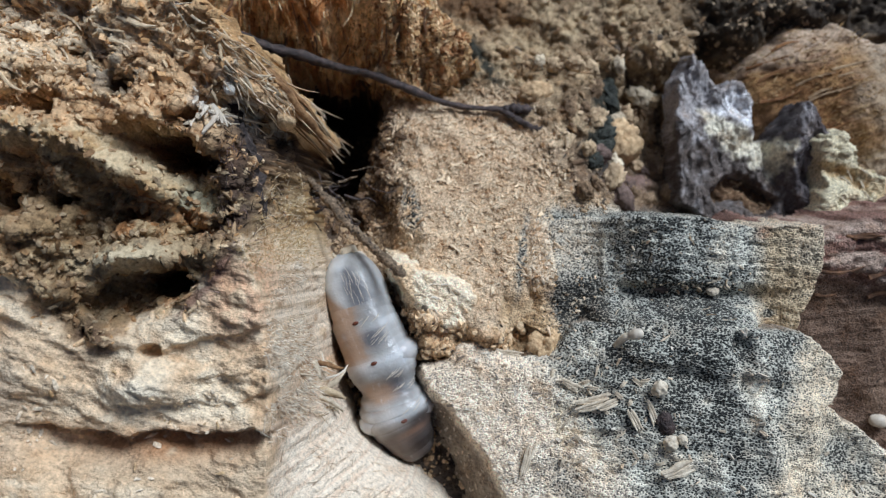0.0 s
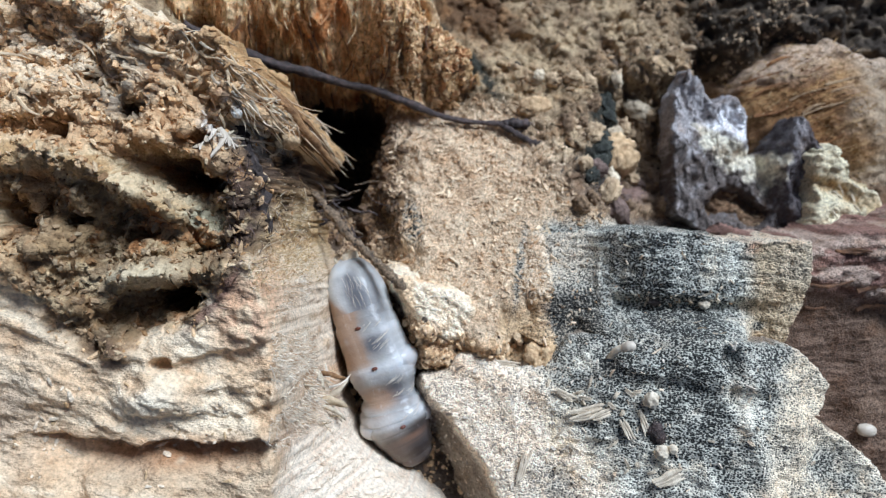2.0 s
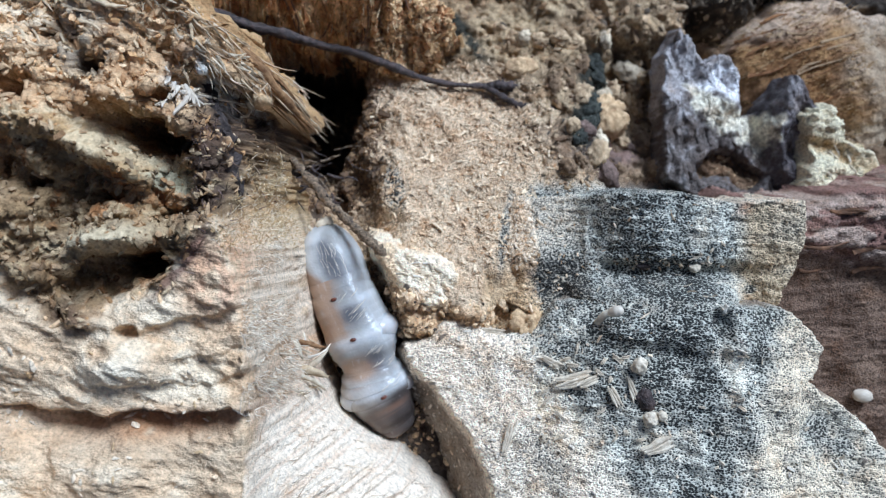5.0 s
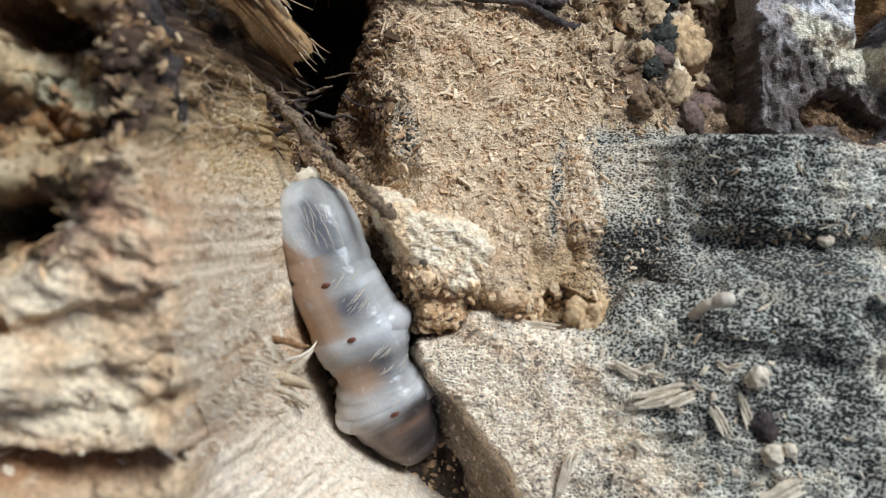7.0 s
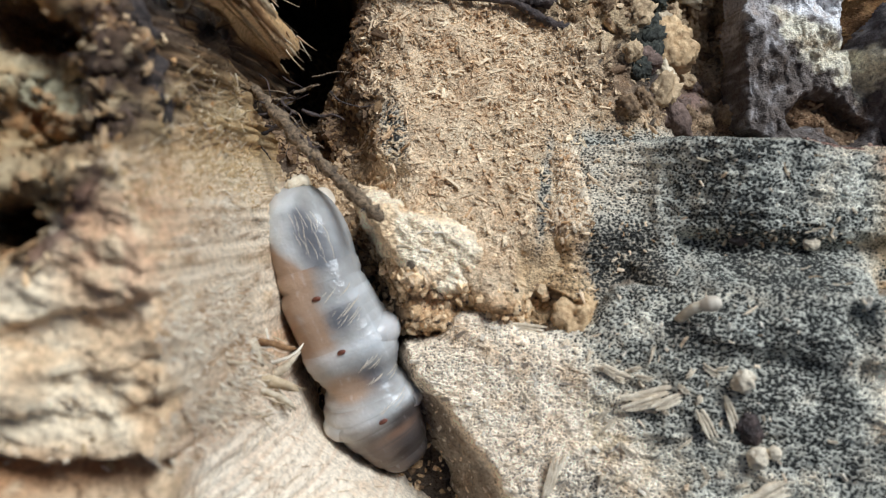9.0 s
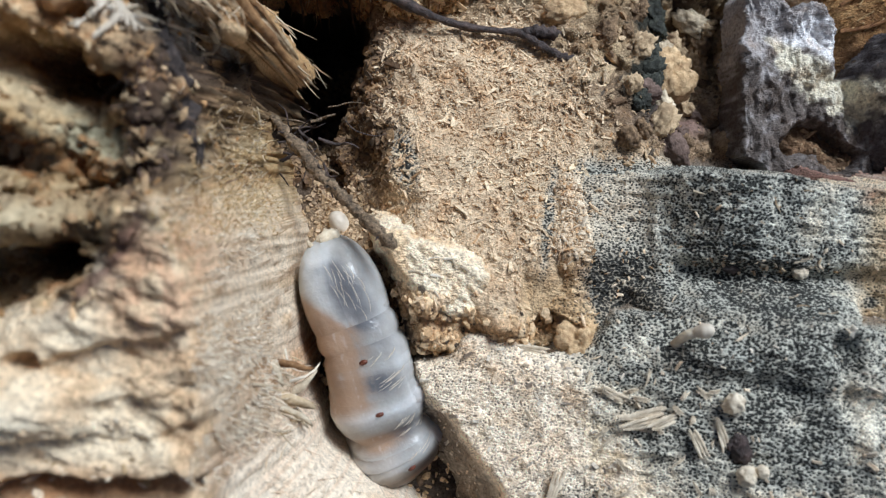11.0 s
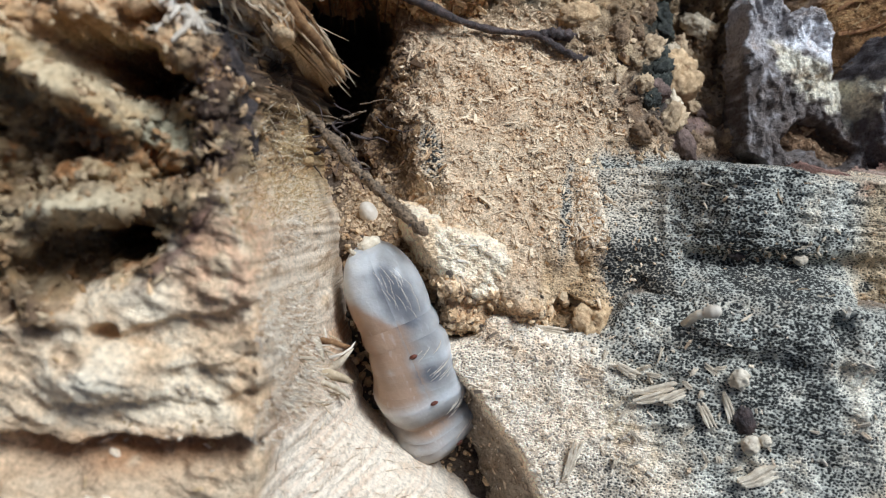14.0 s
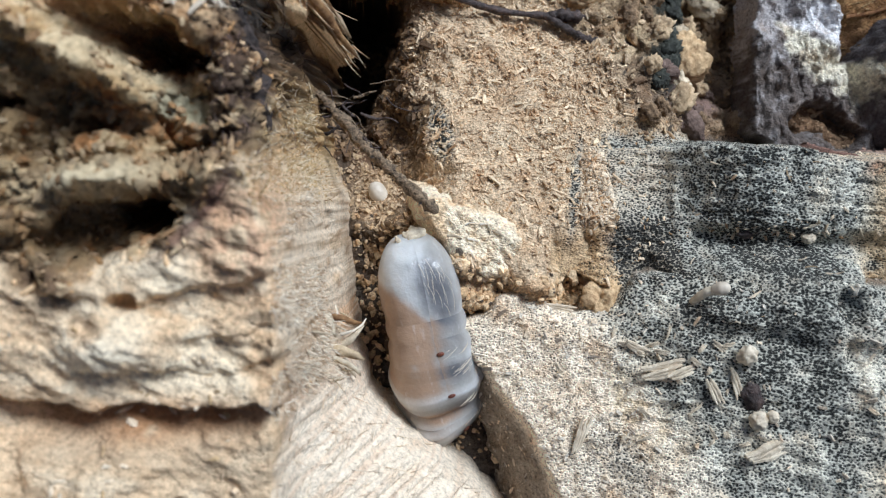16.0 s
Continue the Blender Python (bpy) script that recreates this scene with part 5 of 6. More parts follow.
# ---- pieces that stand out of the rotten chunk ----
SMOOTH = plain_wood("smooth_cream_wood", (0.68, 0.59, 0.44), (0.92, 0.86, 0.73), 900.0, (1, 1, 1), 0.8, 0.3)
STRAW = plain_wood("straw_fibre", (0.36, 0.25, 0.13), (0.66, 0.54, 0.36), 1300.0, (1, 1, 1), 0.8, 0.5)
MOULD = plain_wood("pale_mouldy_rim", (0.34, 0.26, 0.14), (0.66, 0.56, 0.37), 1200.0, (1, 1, 1), 0.9, 0.9)


def ground_at(name, u, v):
    P = SURFACE[name][0]
    d = (P[:, 0] - u) ** 2 + (P[:, 1] - v) ** 2
    return float(P[np.argpartition(d, 6)[:6], 2].max())


def on_piece(parent, path):
    """A path in the stump's millimetres, in the parent's own space."""
    back = (BOARD.inverted() @ parent.matrix_basis).translation * 1000
    return [Vector(p) - back for p in path]


def ribbon(bm, path, widths, thick, seed=0):
    rng = random.Random(seed)
    pts = [Vector(p) * 0.001 for p in path]
    rings = []
    for i, p in enumerate(pts):
        way = (pts[min(i + 1, len(pts) - 1)] - pts[max(i - 1, 0)]).normalized()
        side = way.cross(Vector((rng.uniform(-0.3, 0.3), rng.uniform(-0.3, 0.3), 1))).normalized()
        up = side.cross(way)
        w, h = widths[i] * 0.0005, thick * 0.0005
        rings.append([bm.verts.new(p + side * a * w * rng.uniform(0.7, 1.1) + up * b * h) for a, b in ((-1, -1), (1, -1), (1, 1), (0.1, 1.5), (-1, 1))])
    for a, b in zip(rings, rings[1:]):
        for k in range(5):
            bm.faces.new((a[k], a[(k + 1) % 5], b[(k + 1) % 5], b[k]))
    bm.faces.new(rings[0][::-1])
    bm.faces.new(rings[-1])


def strip(parent, u, v, n, turn, width, curl, material, seed, lift=0.2, host="rotten_wood_chunk"):
    path = []
    ends = [ground_at(host, u + n * f * math.cos(turn), v + n * f * math.sin(turn)) for f in (0, 1)]
    for k in range(5):
        f = k / 4
        pu, pv = u + n * f * math.cos(turn), v + n * f * math.sin(turn)
        bow = 0.12 * n * math.sin(3.0 * f) * math.sin(seed * 1.7)
        path.append((pu - bow * math.sin(turn), pv + bow * math.cos(turn), 0.25 * ground_at(host, pu, pv) + 0.75 * (ends[0] + f * (ends[1] - ends[0])) + lift + curl * f * f))
    bm = bmesh.new()
    ribbon(bm, on_piece(parent, path), [width, width, 0.9 * width, 0.7 * width, 0.25 * width], 0.4 * width, seed)
    ob = part("fibre_strip", bm, material, parent)
    for p in ob.data.polygons:
        p.use_smooth = False


STRAWS = (STRAW, plain_wood("tan_fibre", (0.28, 0.17, 0.08), (0.52, 0.38, 0.22), 1500.0), plain_wood("cream_fibre", (0.45, 0.36, 0.24), (0.76, 0.68, 0.52), 1500.0))
RUSTY = plain_wood("rusty_fibre", (0.14, 0.06, 0.02), (0.42, 0.25, 0.11), 1500.0)
rng = random.Random(77)
for i in range(80):
    t = rng.random()
    strip(CHUNK_OB, -28 + 11.5 * t + rng.uniform(-1.0, 0.6), 24.8 - 8.2 * t + rng.uniform(-1.8, 0.4), rng.uniform(0.9, 2.4), math.radians(-48 + rng.gauss(0, 45)),
          rng.choice((0.1, 0.14, 0.2, 0.32)), rng.uniform(-0.6, 1.2), rng.choice((STRAWS[0], STRAWS[1], STRAWS[1], STRAWS[2])), i)
for i in range(54):
    side, reach, rise = rng.gauss(0, 0.75), rng.uniform(0.45, 1.0), rng.uniform(-0.5, 0.5)
    path = []
    for k in range(8):
        f = k / 7 * reach
        spread = side * (1 - 0.45 * f) + 0.25 * math.sin(3 * f + i)
        path.append((-20.8 + 7.0 * f + 0.9 * f * f + 0.8 * spread, 19.2 - 3.6 * f - 4.2 * f * f + 0.7 * spread + 0.3 * math.sin(5 * f + 2 * i), 14.0 - 2.0 * f - 7.0 * f * f + rise + 0.5 * math.cos(side * 2)))
    width = rng.choice((0.16, 0.3, 0.6, 1.0))
    path = [(a + 0.14 * math.sin(9 * k + i), b + 0.14 * math.sin(7 * k + 3 * i), c + 0.2 * math.sin(5 * k + 2 * i)) for k, (a, b, c) in enumerate(path)]
    bm = bmesh.new()
    ribbon(bm, on_piece(CHUNK_OB, path), [width * x for x in (0.8, 1.1, 0.9, 1.1, 0.8, 0.9, 0.5, 0.2)], 0.12 + 0.2 * width, 900 + i)
    part("fibre_strip", bm, rng.choice((STRAWS[0], STRAWS[1], RUSTY, RUSTY)), CHUNK_OB)
for i in range(26):
    strip(CHUNK_OB, -22.2 + rng.gauss(0, 1.1), 14.0 + rng.gauss(0, 0.9), rng.uniform(0.8, 2.4), rng.uniform(-2.5, 0.8), rng.uniform(0.2, 0.6), rng.uniform(0, 1.2), EGG if i % 2 else STRAWS[2], 300 + i, 0.3)
FLAKE = plain_wood("yellow_wood_flake", (0.56, 0.41, 0.23), (0.92, 0.76, 0.52), 1500.0)
for i in range(44):
    strip(CHUNK_OB, -37 + rng.gauss(0, 5), 21.5 + rng.gauss(0, 2.0), rng.uniform(1.5, 4.0), math.radians(rng.gauss(-22, 14)), rng.uniform(0.2, 0.55), rng.uniform(-0.2, 0.5), FLAKE, 400 + i, 0.1)


def crust(parent, name, place, size, material, seed, turn=0.0, label=""):
    """A low uneven patch that has grown on a piece of wood."""
    bm = bmesh.new()
    bmesh.ops.create_icosphere(bm, subdivisions=4, radius=0.5)
    back, spin = on_piece(parent, [place])[0], Matrix.Rotation(radians(turn), 3, "Z")
    for vert in bm.verts:
        p = vert.co * 2
        k = 1 + 0.35 * noise.fractal(p * 1.6 + Vector((seed, 3, 0)), 0.6, 2.1, 5) + 0.12 * noise.noise(p * 9)
        vert.co = (spin @ Vector((vert.co.x * size[0] * k, vert.co.y * size[1] * k, vert.co.z * size[2] * k)) + back) * 0.001
    return part(name, bm, material, parent, label)


def rim_part(name, path, radii, material, seed, label="", rough=1.0):
    bm = bmesh.new()
    tube(bm, on_piece(CHUNK_OB, path), radii, 18, 0.06, seed)
    bmesh.ops.subdivide_edges(bm, edges=bm.edges, cuts=1, use_grid_fill=True)
    for vert in bm.verts:
        vert.co += (Vector(noise.noise_vector(vert.co * 900)) * 0.00035 + Vector(noise.noise_vector(vert.co * 2600)) * 0.00016) * rough
    return part(name, bm, material, CHUNK_OB, label)


rng = random.Random(5)
for i in range(34):
    v = -12.5 - rng.uniform(0, 7.0)
    u = float(np.interp(v, (-20, -17.5, -12), (-13.0, -13.7, -14.4))) + rng.uniform(-1.4, 0.1)
    n, turn, sag = rng.uniform(0.7, 2.2) * (1.3 if i < 4 else 1), math.radians(rng.gauss(-20, 32)), rng.uniform(-1.2, 1.2)
    w = ground_at("rotten_wood_chunk", u, v) - 0.1
    path = [(u + n * f * math.cos(turn), v + n * f * math.sin(turn) + sag * f * f * 0.7, w + 0.35 * f - 0.9 * f * f) for f in (-0.25, 0.1, 0.4, 0.7, 1)]
    width = rng.choice((0.09, 0.12, 0.16, 0.3)) if i > 2 else 0.8
    bm = bmesh.new()
    ribbon(bm, on_piece(CHUNK_OB, path), [width, width, 0.9 * width, 0.6 * width, 0.15 * width], 0.3 * width, i)
    part("torn_fibre", bm, rng.choice((STRAWS[2], SMOOTH, STRAWS[0])), CHUNK_OB)
for path, width, thick, mat in (
        ([(-15.6, -15.9), (-14.2, -15.8), (-13.0, -15.5), (-12.2, -15.0), (-11.8, -14.4)], (0.4, 0.4, 0.34, 0.26, 0.08), 0.14, SMOOTH),
        ([(-15.8, -16.6), (-14.6, -16.8), (-13.4, -17.2), (-12.4, -17.6), (-11.8, -18.1)], (1.2, 1.5, 1.3, 0.8, 0.15), 0.16, STRAWS[0]),
        ([(-16.0, -13.2), (-14.8, -13.6), (-13.6, -13.9), (-12.7, -14.3), (-12.0, -14.4)], (0.8, 0.9, 0.8, 0.5, 0.1), 0.14, RUSTY),
        ([(-15.6, -17.6), (-14.4, -17.6), (-13.2, -18.2), (-12.4, -18.9), (-12.0, -19.6)], (0.6, 0.7, 0.7, 0.5, 0.1), 0.14, STRAWS[2])):
    high = ground_at("rotten_wood_chunk", *path[1]) + 0.2
    bm = bmesh.new()
    ribbon(bm, on_piece(CHUNK_OB, [(u, v, high - 0.5 * k) for k, (u, v) in enumerate(path)]), width, thick, 71)
    part("torn_flake", bm, mat, CHUNK_OB)
rim_part("mouldy_rim", [(-37, 10.4, 21.5), (-34, 10.2, 22.5), (-31, 8.4, 22.3), (-28, 6.6, 21.2), (-25.5, 5.2, 19.8), (-23, 3.8, 18)], [0.5, 0.9, 1.0, 0.9, 1.1, 0.6], MOULD, 51, "pale mouldy rim over a dark hollow")
rim_part("mouldy_rim", [(-33.5, -2.2, 19), (-31, -0.9, 22), (-28, -0.4, 23), (-25.4, -0.7, 22), (-23.6, -1.6, 19)], [0.4, 0.7, 0.8, 0.7, 0.4], MOULD, 52, "pale mouldy rim over a dark hollow")
rim_part("wood_rim", [(-47, 1, 20), (-46.5, 6, 22.5), (-45.5, 10.2, 23.5), (-41, 11.4, 24), (-36, 11.2, 23), (-33, 11.8, 21)], [0.9, 0.8, 0.8, 0.9, 0.9, 0.6], STRAW, 53)
DUN = plain_wood("dark_stringy_rot", (0.012, 0.009, 0.009), (0.11, 0.085, 0.075), 1500.0, bump=1.0)
rim_part("dark_column", [(-23.0, 14.6, 16.5), (-21.9, 12.4, 18.5), (-21.0, 9, 18), (-20.6, 5.5, 17), (-20.3, 3.2, 15.6), (-20.3, 1.4, 14.6)], [1.0, 1.4, 1.6, 1.6, 1.2, 0.4], DUN, 57, "dark stringy column", 2.6)


BRITTLE = (plain_wood("brittle_orange_wood", (0.16, 0.06, 0.02), (0.46, 0.24, 0.09), 1300.0), plain_wood("brittle_brown_wood", (0.06, 0.03, 0.015), (0.26, 0.13, 0.06), 1300.0))
for i in range(36):
    strip(WALL_OB, rng.uniform(-30, 2), rng.uniform(24.5, 36), rng.uniform(2, 5.5), math.radians(rng.gauss(-98, 14)), rng.uniform(0.15, 0.5), rng.uniform(-0.3, 1.0), rng.choice(BRITTLE), 500 + i, 0.1, "brown_rot_wood")
for i in range(6):
    strip(RED_OB, rng.uniform(47, 60), rng.uniform(-8, 2.0), rng.uniform(3, 7), math.radians(rng.gauss(3, 4)), rng.uniform(0.3, 0.8), rng.uniform(-0.2, 0.3), BRITTLE[1], 600 + i, 0.05, "red_brown_wood")
for i in range(12):
    strip(LEDGE_OB, rng.uniform(19, 44), rng.choice((-8.2, -4.2, 2.6)) + rng.gauss(0, 0.5), rng.uniform(0.8, 1.8), math.radians(rng.gauss(-4, 30)), rng.uniform(0.1, 0.22), rng.uniform(0, 0.1), rng.choice((STRAWS[2], STRAWS[0])), 700 + i, 0.0, "wood_ledge")
for i in range(16):
    strip(KNOB_OB, rng.uniform(49, 62), rng.uniform(17, 33), rng.uniform(3, 7), math.radians(rng.gauss(18, 6)), rng.uniform(0.2, 0.6), rng.uniform(-0.2, 0.3), rng.choice((STRAWS[1], BRITTLE[0])), 800 + i, 0.0, "rounded_rotten_wood")

for i in range(12):
    strip(WEDGE_OB, rng.uniform(-4, 2), rng.uniform(-8, -3.5), rng.uniform(0.7, 1.8), math.radians(rng.gauss(-30, 25)), rng.uniform(0.12, 0.3), rng.uniform(0, 0.15), rng.choice((STRAWS[2], SMOOTH)), 850 + i, 0.0, "pale_wood_wedge")
for i in range(8):
    strip(LUMP_OB, rng.uniform(57, 61), rng.uniform(4, 12), rng.uniform(1, 2.4), math.radians(rng.gauss(-70, 25)), rng.uniform(0.2, 0.4), rng.uniform(0, 0.2), STRAWS[2], 870 + i, 0.0, "cream_wood_piece")

# ---- single crumbs, pebbles and splinters ----
def lump(name, place, size, material, label, category, seed, rough=0.25, turn=0.0, group=""):
    bm = bmesh.new()
    bmesh.ops.create_icosphere(bm, subdivisions=4, radius=0.5)
    for vert in bm.verts:
        p = vert.co * 2
        k = 1 + rough * (noise.fractal(p * 1.3 + Vector((seed, 0, 0)), 0.6, 2.1, 6) + 0.3 * noise.noise(p * 9.0) + 0.3 * noise.noise(p * 21.0))
        vert.co = Vector((vert.co.x * size[0], vert.co.y * size[1], vert.co.z * size[2])) * k * 0.001
    mesh = bpy.data.meshes.new(name)
    bm.to_mesh(mesh)
    bm.free()
    for p in mesh.polygons:
        p.use_smooth = True
    mesh.materials.append(material)
    ob = new(name, mesh)
    ob.matrix_world = BOARD @ Matrix.Translation(Vector(place) * 0.001) @ pose(0, 0, 0, 0, 0, turn)
    return tagged(ob, label, category, group)


SPLINT = plain_wood("pale_splinter", (0.66, 0.54, 0.37), (0.95, 0.85, 0.66), 1500.0, (1, 1, 1), 0.85, 0.5)


def splinter(place, length, width, turn, label, seed, name="splinter", material=None, host="wood_block"):
    bm = bmesh.new()
    rng = random.Random(seed)
    for strand in range(3):
        y, n = (strand - 1) * width * 0.34, length * rng.uniform(0.6, 1.0)
        x0 = -length / 2 + rng.uniform(0, length - n)
        path = [(x0 + n * f, y + rng.uniform(-0.06, 0.06) * width + (f - 0.5) * 0.06 * length * (strand - 1), 0.06 * strand + 0.1 * math.sin(3 * f)) for f in (0, 0.25, 0.5, 0.75, 1)]
        ribbon(bm, path, [0.3 * width, 0.46 * width, 0.46 * width, 0.4 * width, 0.2 * width], 0.26 * width, seed + strand)
    mesh = bpy.data.meshes.new(name)
    bm.to_mesh(mesh)
    bm.free()
    mesh.materials.append(material or SPLINT)
    ob = new(name, mesh)
    z = ground_at(host, *place) + width * 0.12
    ob.matrix_world = BOARD @ Matrix.Translation(Vector((*place, z)) * 0.001) @ pose(0, 0, 0, 0, rng.uniform(-8, 8), turn)
    return tagged(ob, label, "splinter", "splinters on the grey block")


def on(host, u, v, up):
    return (u, v, ground_at(host, u, v) + up)


lump("orange_crumb", (13.1, -12.7, 0.0), (4.4, 4.0, 3.4), RUST, "rounded orange-brown crumb of rotten wood", "crumb", 3, 0.5)
lump("pale_crumb", on("wood_block", 25.1, -16.2, 0.7), (1.8, 2.0, 1.6), BONE, "small pale crumb on the grey block", "crumb", 5, 0.25, group="pale crumbs")
lump("pale_crumb", on("wood_block", 26.2, -22.3, 0.6), (1.8, 1.8, 1.5), BONE, "small pale crumb on the grey block", "crumb", 6, 0.22, group="pale crumbs")
lump("pale_crumb", on("wood_block", 27.5, -21.9, 0.5), (1.2, 1.2, 1.1), BONE, "small pale crumb on the grey block", "crumb", 7, 0.2, group="pale crumbs")
lump("dark_chip", on("wood_block", 26.0, -20.3, 0.15), (1.9, 2.8, 0.7), TWIG, "dark grey chip beside the pale crumbs", "wood chip", 8, 0.3, 20)
lump("tan_crumb", on("tree_stump", 27.2, 16.6, 1.4), (6.4, 6.4, 5.0), RUST, "rough tan crumb of rotten wood behind the ledge", "crumb", 9, 0.42)
lump("tan_crumb", on("tree_stump", 14, 23.6, 0.9), (4.6, 3.6, 3.2), RUST, "pale rounded crumb above the twig", "crumb", 10, 0.3)
HEAP = (plain_wood("tan_debris", (0.4, 0.28, 0.15), (0.76, 0.58, 0.36), 1500.0, bump=0.9), plain_wood("cream_debris", (0.56, 0.45, 0.29), (0.9, 0.78, 0.57), 1500.0, bump=0.9),
        plain_wood("brown_debris", (0.12, 0.075, 0.04), (0.36, 0.24, 0.13), 1500.0, bump=0.9), plain_wood("plum_debris", (0.1, 0.065, 0.05), (0.26, 0.18, 0.145), 1500.0, bump=0.9))
rng = random.Random(44)
for i in range(64):
    u, v = rng.uniform(14, 35), rng.uniform(6.5, 30)
    if u < 17.5 + 0.35 * max(0, 22 - v) * 0.3 and v < 19 or (u - 27.2) ** 2 + (v - 16.6) ** 2 < 14:
        continue
    size = rng.uniform(0.9, 3.0)
    dark = v < 14 and rng.random() < 0.6
    mat, hue = (HEAP[rng.choice((2, 3))], "dark brown") if dark else (HEAP[rng.choice((0, 0, 0, 2, 2, 1))], "tan")
    lump("debris_crumb", on("tree_stump", u, v, 0.1 * size), (size * rng.uniform(0.9, 1.9), size, size * 0.75), mat, f"loose {hue} crumb of rotten wood behind the ledge", "crumb", 50 + i, 0.5, rng.uniform(0, 180), "crumbs behind the ledge")
MOSS = plain_wood("blackish_green_crust", (0.008, 0.01, 0.008), (0.075, 0.08, 0.06), 1500.0, bump=0.9)
for i, (u, v, size) in enumerate(((26.2, 25.2, 3.0), (26.6, 23.0, 2.4), (24.4, 18.6, 2.6), (24.0, 16.4, 3.0), (23.2, 14.4, 2.4), (21.6, 12.6, 2.2))):
    lump("dark_crust", on("tree_stump", u, v, 0.0), (size, 1.25 * size, 0.7 * size), MOSS, "blackish green crust on rotten wood crumbs", "crust", 130 + i, 0.5, 40 * i, "dark crusts")
lump("red_chip", on("wood_ledge", 27.4, -5.0, 0.2), (1.7, 0.9, 0.8), TWIG, "tiny dark red chip on the ledge", "wood chip", 11, 0.25)
lump("yellow_chip", on("wood_ledge", 33.4, -5.2, 0.2), (1.5, 1.2, 0.8), BONE, "tiny yellowish chip on the ledge", "wood chip", 12, 0.25)
lump("insect_egg", on("tree_stump", -11.6, -1.6, 0.5), (2.1, 2.9, 2.0), EGG, "small white oval egg in the crevice", "egg", 13, 0.05, 30, "white eggs")
lump("insect_egg", on("red_brown_wood", 58.6, -23.1, 0.7), (2.7, 1.8, 1.7), EGG, "small white oval egg beside red-brown wood", "egg", 14, 0.05, -8, "white eggs")
stub = rooted("stub", on("wood_block", 22, -10.4, 0.2), "short curved pale stub standing on the grey block", "stub")
bm = bmesh.new()
tube(bm, [(-1.2, -1.6, -0.8), (-1.1, -0.9, 0.6), (-0.6, -0.1, 1.7), (0.1, 0.3, 2.3)], [0.36, 0.42, 0.46, 0.46], 12, 0.06, 21)
part("stalk", bm, BONE, stub)
bm = bmesh.new()
tube(bm, [(0.0, 0.25, 2.2), (0.5, 0.45, 2.6), (0.95, 0.5, 2.7), (1.3, 0.45, 2.6)], [0.5, 0.7, 0.66, 0.3], 12, 0.03, 22)
part("cap", bm, EGG, stub, "whitish rounded tip")
splinter((18.4, -17.9), 5.6, 1.0, 8, "pale split splinter on the grey block", 31)
splinter((18.0, -18.7), 4.6, 0.9, 14, "pale split splinter on the grey block", 32)
splinter((19.6, -18.4), 3.2, 0.9, 22, "pale split splinter on the grey block", 33)
splinter((15.4, -16.4), 2.8, 0.9, -30, "pale split splinter on the grey block", 34)
splinter((27.2, -25.4), 4.6, 1.5, 22, "broad pale splinter on the grey block", 35)
splinter((24.3, -19.0), 3.4, 0.7, -70, "thin grey splinter on the grey block", 36)
splinter((22.4, -20.0), 3.0, 0.8, -62, "thin grey splinter on the grey block", 37)
splinter((10.2, -25.2), 4.8, 0.9, 72, "thin pale splinter on the grey block", 38)
splinter((8.6, -13.2), 4.2, 0.7, -10, "curved pale splinter beside the orange crumb", 39)
rng = random.Random(91)
for i in range(22):
    splinter((rng.gauss(19, 5.5), rng.uniform(-28, -13.5)), rng.uniform(0.7, 2.0), rng.uniform(0.25, 0.5), rng.uniform(-90, 90), "tiny pale sliver on the grey block", 60 + 4 * i, "sliver")
splinter((22.8, -15.6), 1.9, 0.5, -40, "thin grey splinter on the grey block", 40)


# ---- the grub ----
def grub_material():
    m, t, b = nodes("grub_skin")
    tint = t.nodes.new("ShaderNodeAttribute")
    tint.attribute_name = "tint"
    co = t.nodes.new("ShaderNodeTexCoord").outputs["Object"]
    cloud = add(t, "ShaderNodeTexNoise", {"Vector": co}, Scale=420.0, Detail=4.0, Roughness=0.6)
    mp = add(t, "ShaderNodeMapping", {"Vector": co})
    mp.inputs["Scale"].default_value = (1.0, 0.22, 1.0)
    mp.inputs["Rotation"].default_value = (0, 0, 0.5)
    vein = add(t, "ShaderNodeTexNoise", {"Vector": mp.outputs[0]}, Scale=1500.0, Detail=3.0)
    c = blend(t, "MULTIPLY", 0.7, tint.outputs["Color"], ramp(t, cloud.outputs["Fac"], [(0.3, (0.8, 0.78, 0.78)), (0.6, (1.05, 1.05, 1.05))]))
    c = blend(t, "MIX", ramp(t, vein.outputs["Fac"], [(0.62, (0, 0, 0)), (0.72, (0.16, 0.16, 0.16))]), c, (0.8, 0.8, 0.8))
    t.links.new(c, b.inputs["Base Color"])
    b.inputs["Roughness"].default_value = 0.38
    b.inputs["Subsurface Weight"].default_value = 0.3
    b.inputs["Subsurface Radius"].default_value = (1.0, 0.75, 0.6)
    b.inputs["Subsurface Scale"].default_value = 0.0006
    b.inputs["Specular IOR Level"].default_value = 0.2
    b.inputs["Coat Weight"].default_value = 0.35
    b.inputs["Coat Roughness"].default_value = 0.17
    bm = add(t, "ShaderNodeBump", {"Height": cloud.outputs["Fac"]}, Strength=0.35, Distance=0.0006)
    t.links.new(bm.outputs[0], b.inputs["Normal"])
    t.links.new(bm.outputs[0], b.inputs["Coat Normal"])
    return m


SKIN = grub_material()
SPOT = plain_wood("brown_spiracle", (0.08, 0.02, 0.01), (0.2, 0.06, 0.03), 2000.0, rough=0.4)
GRUB_AT = (-8, -14, -2)
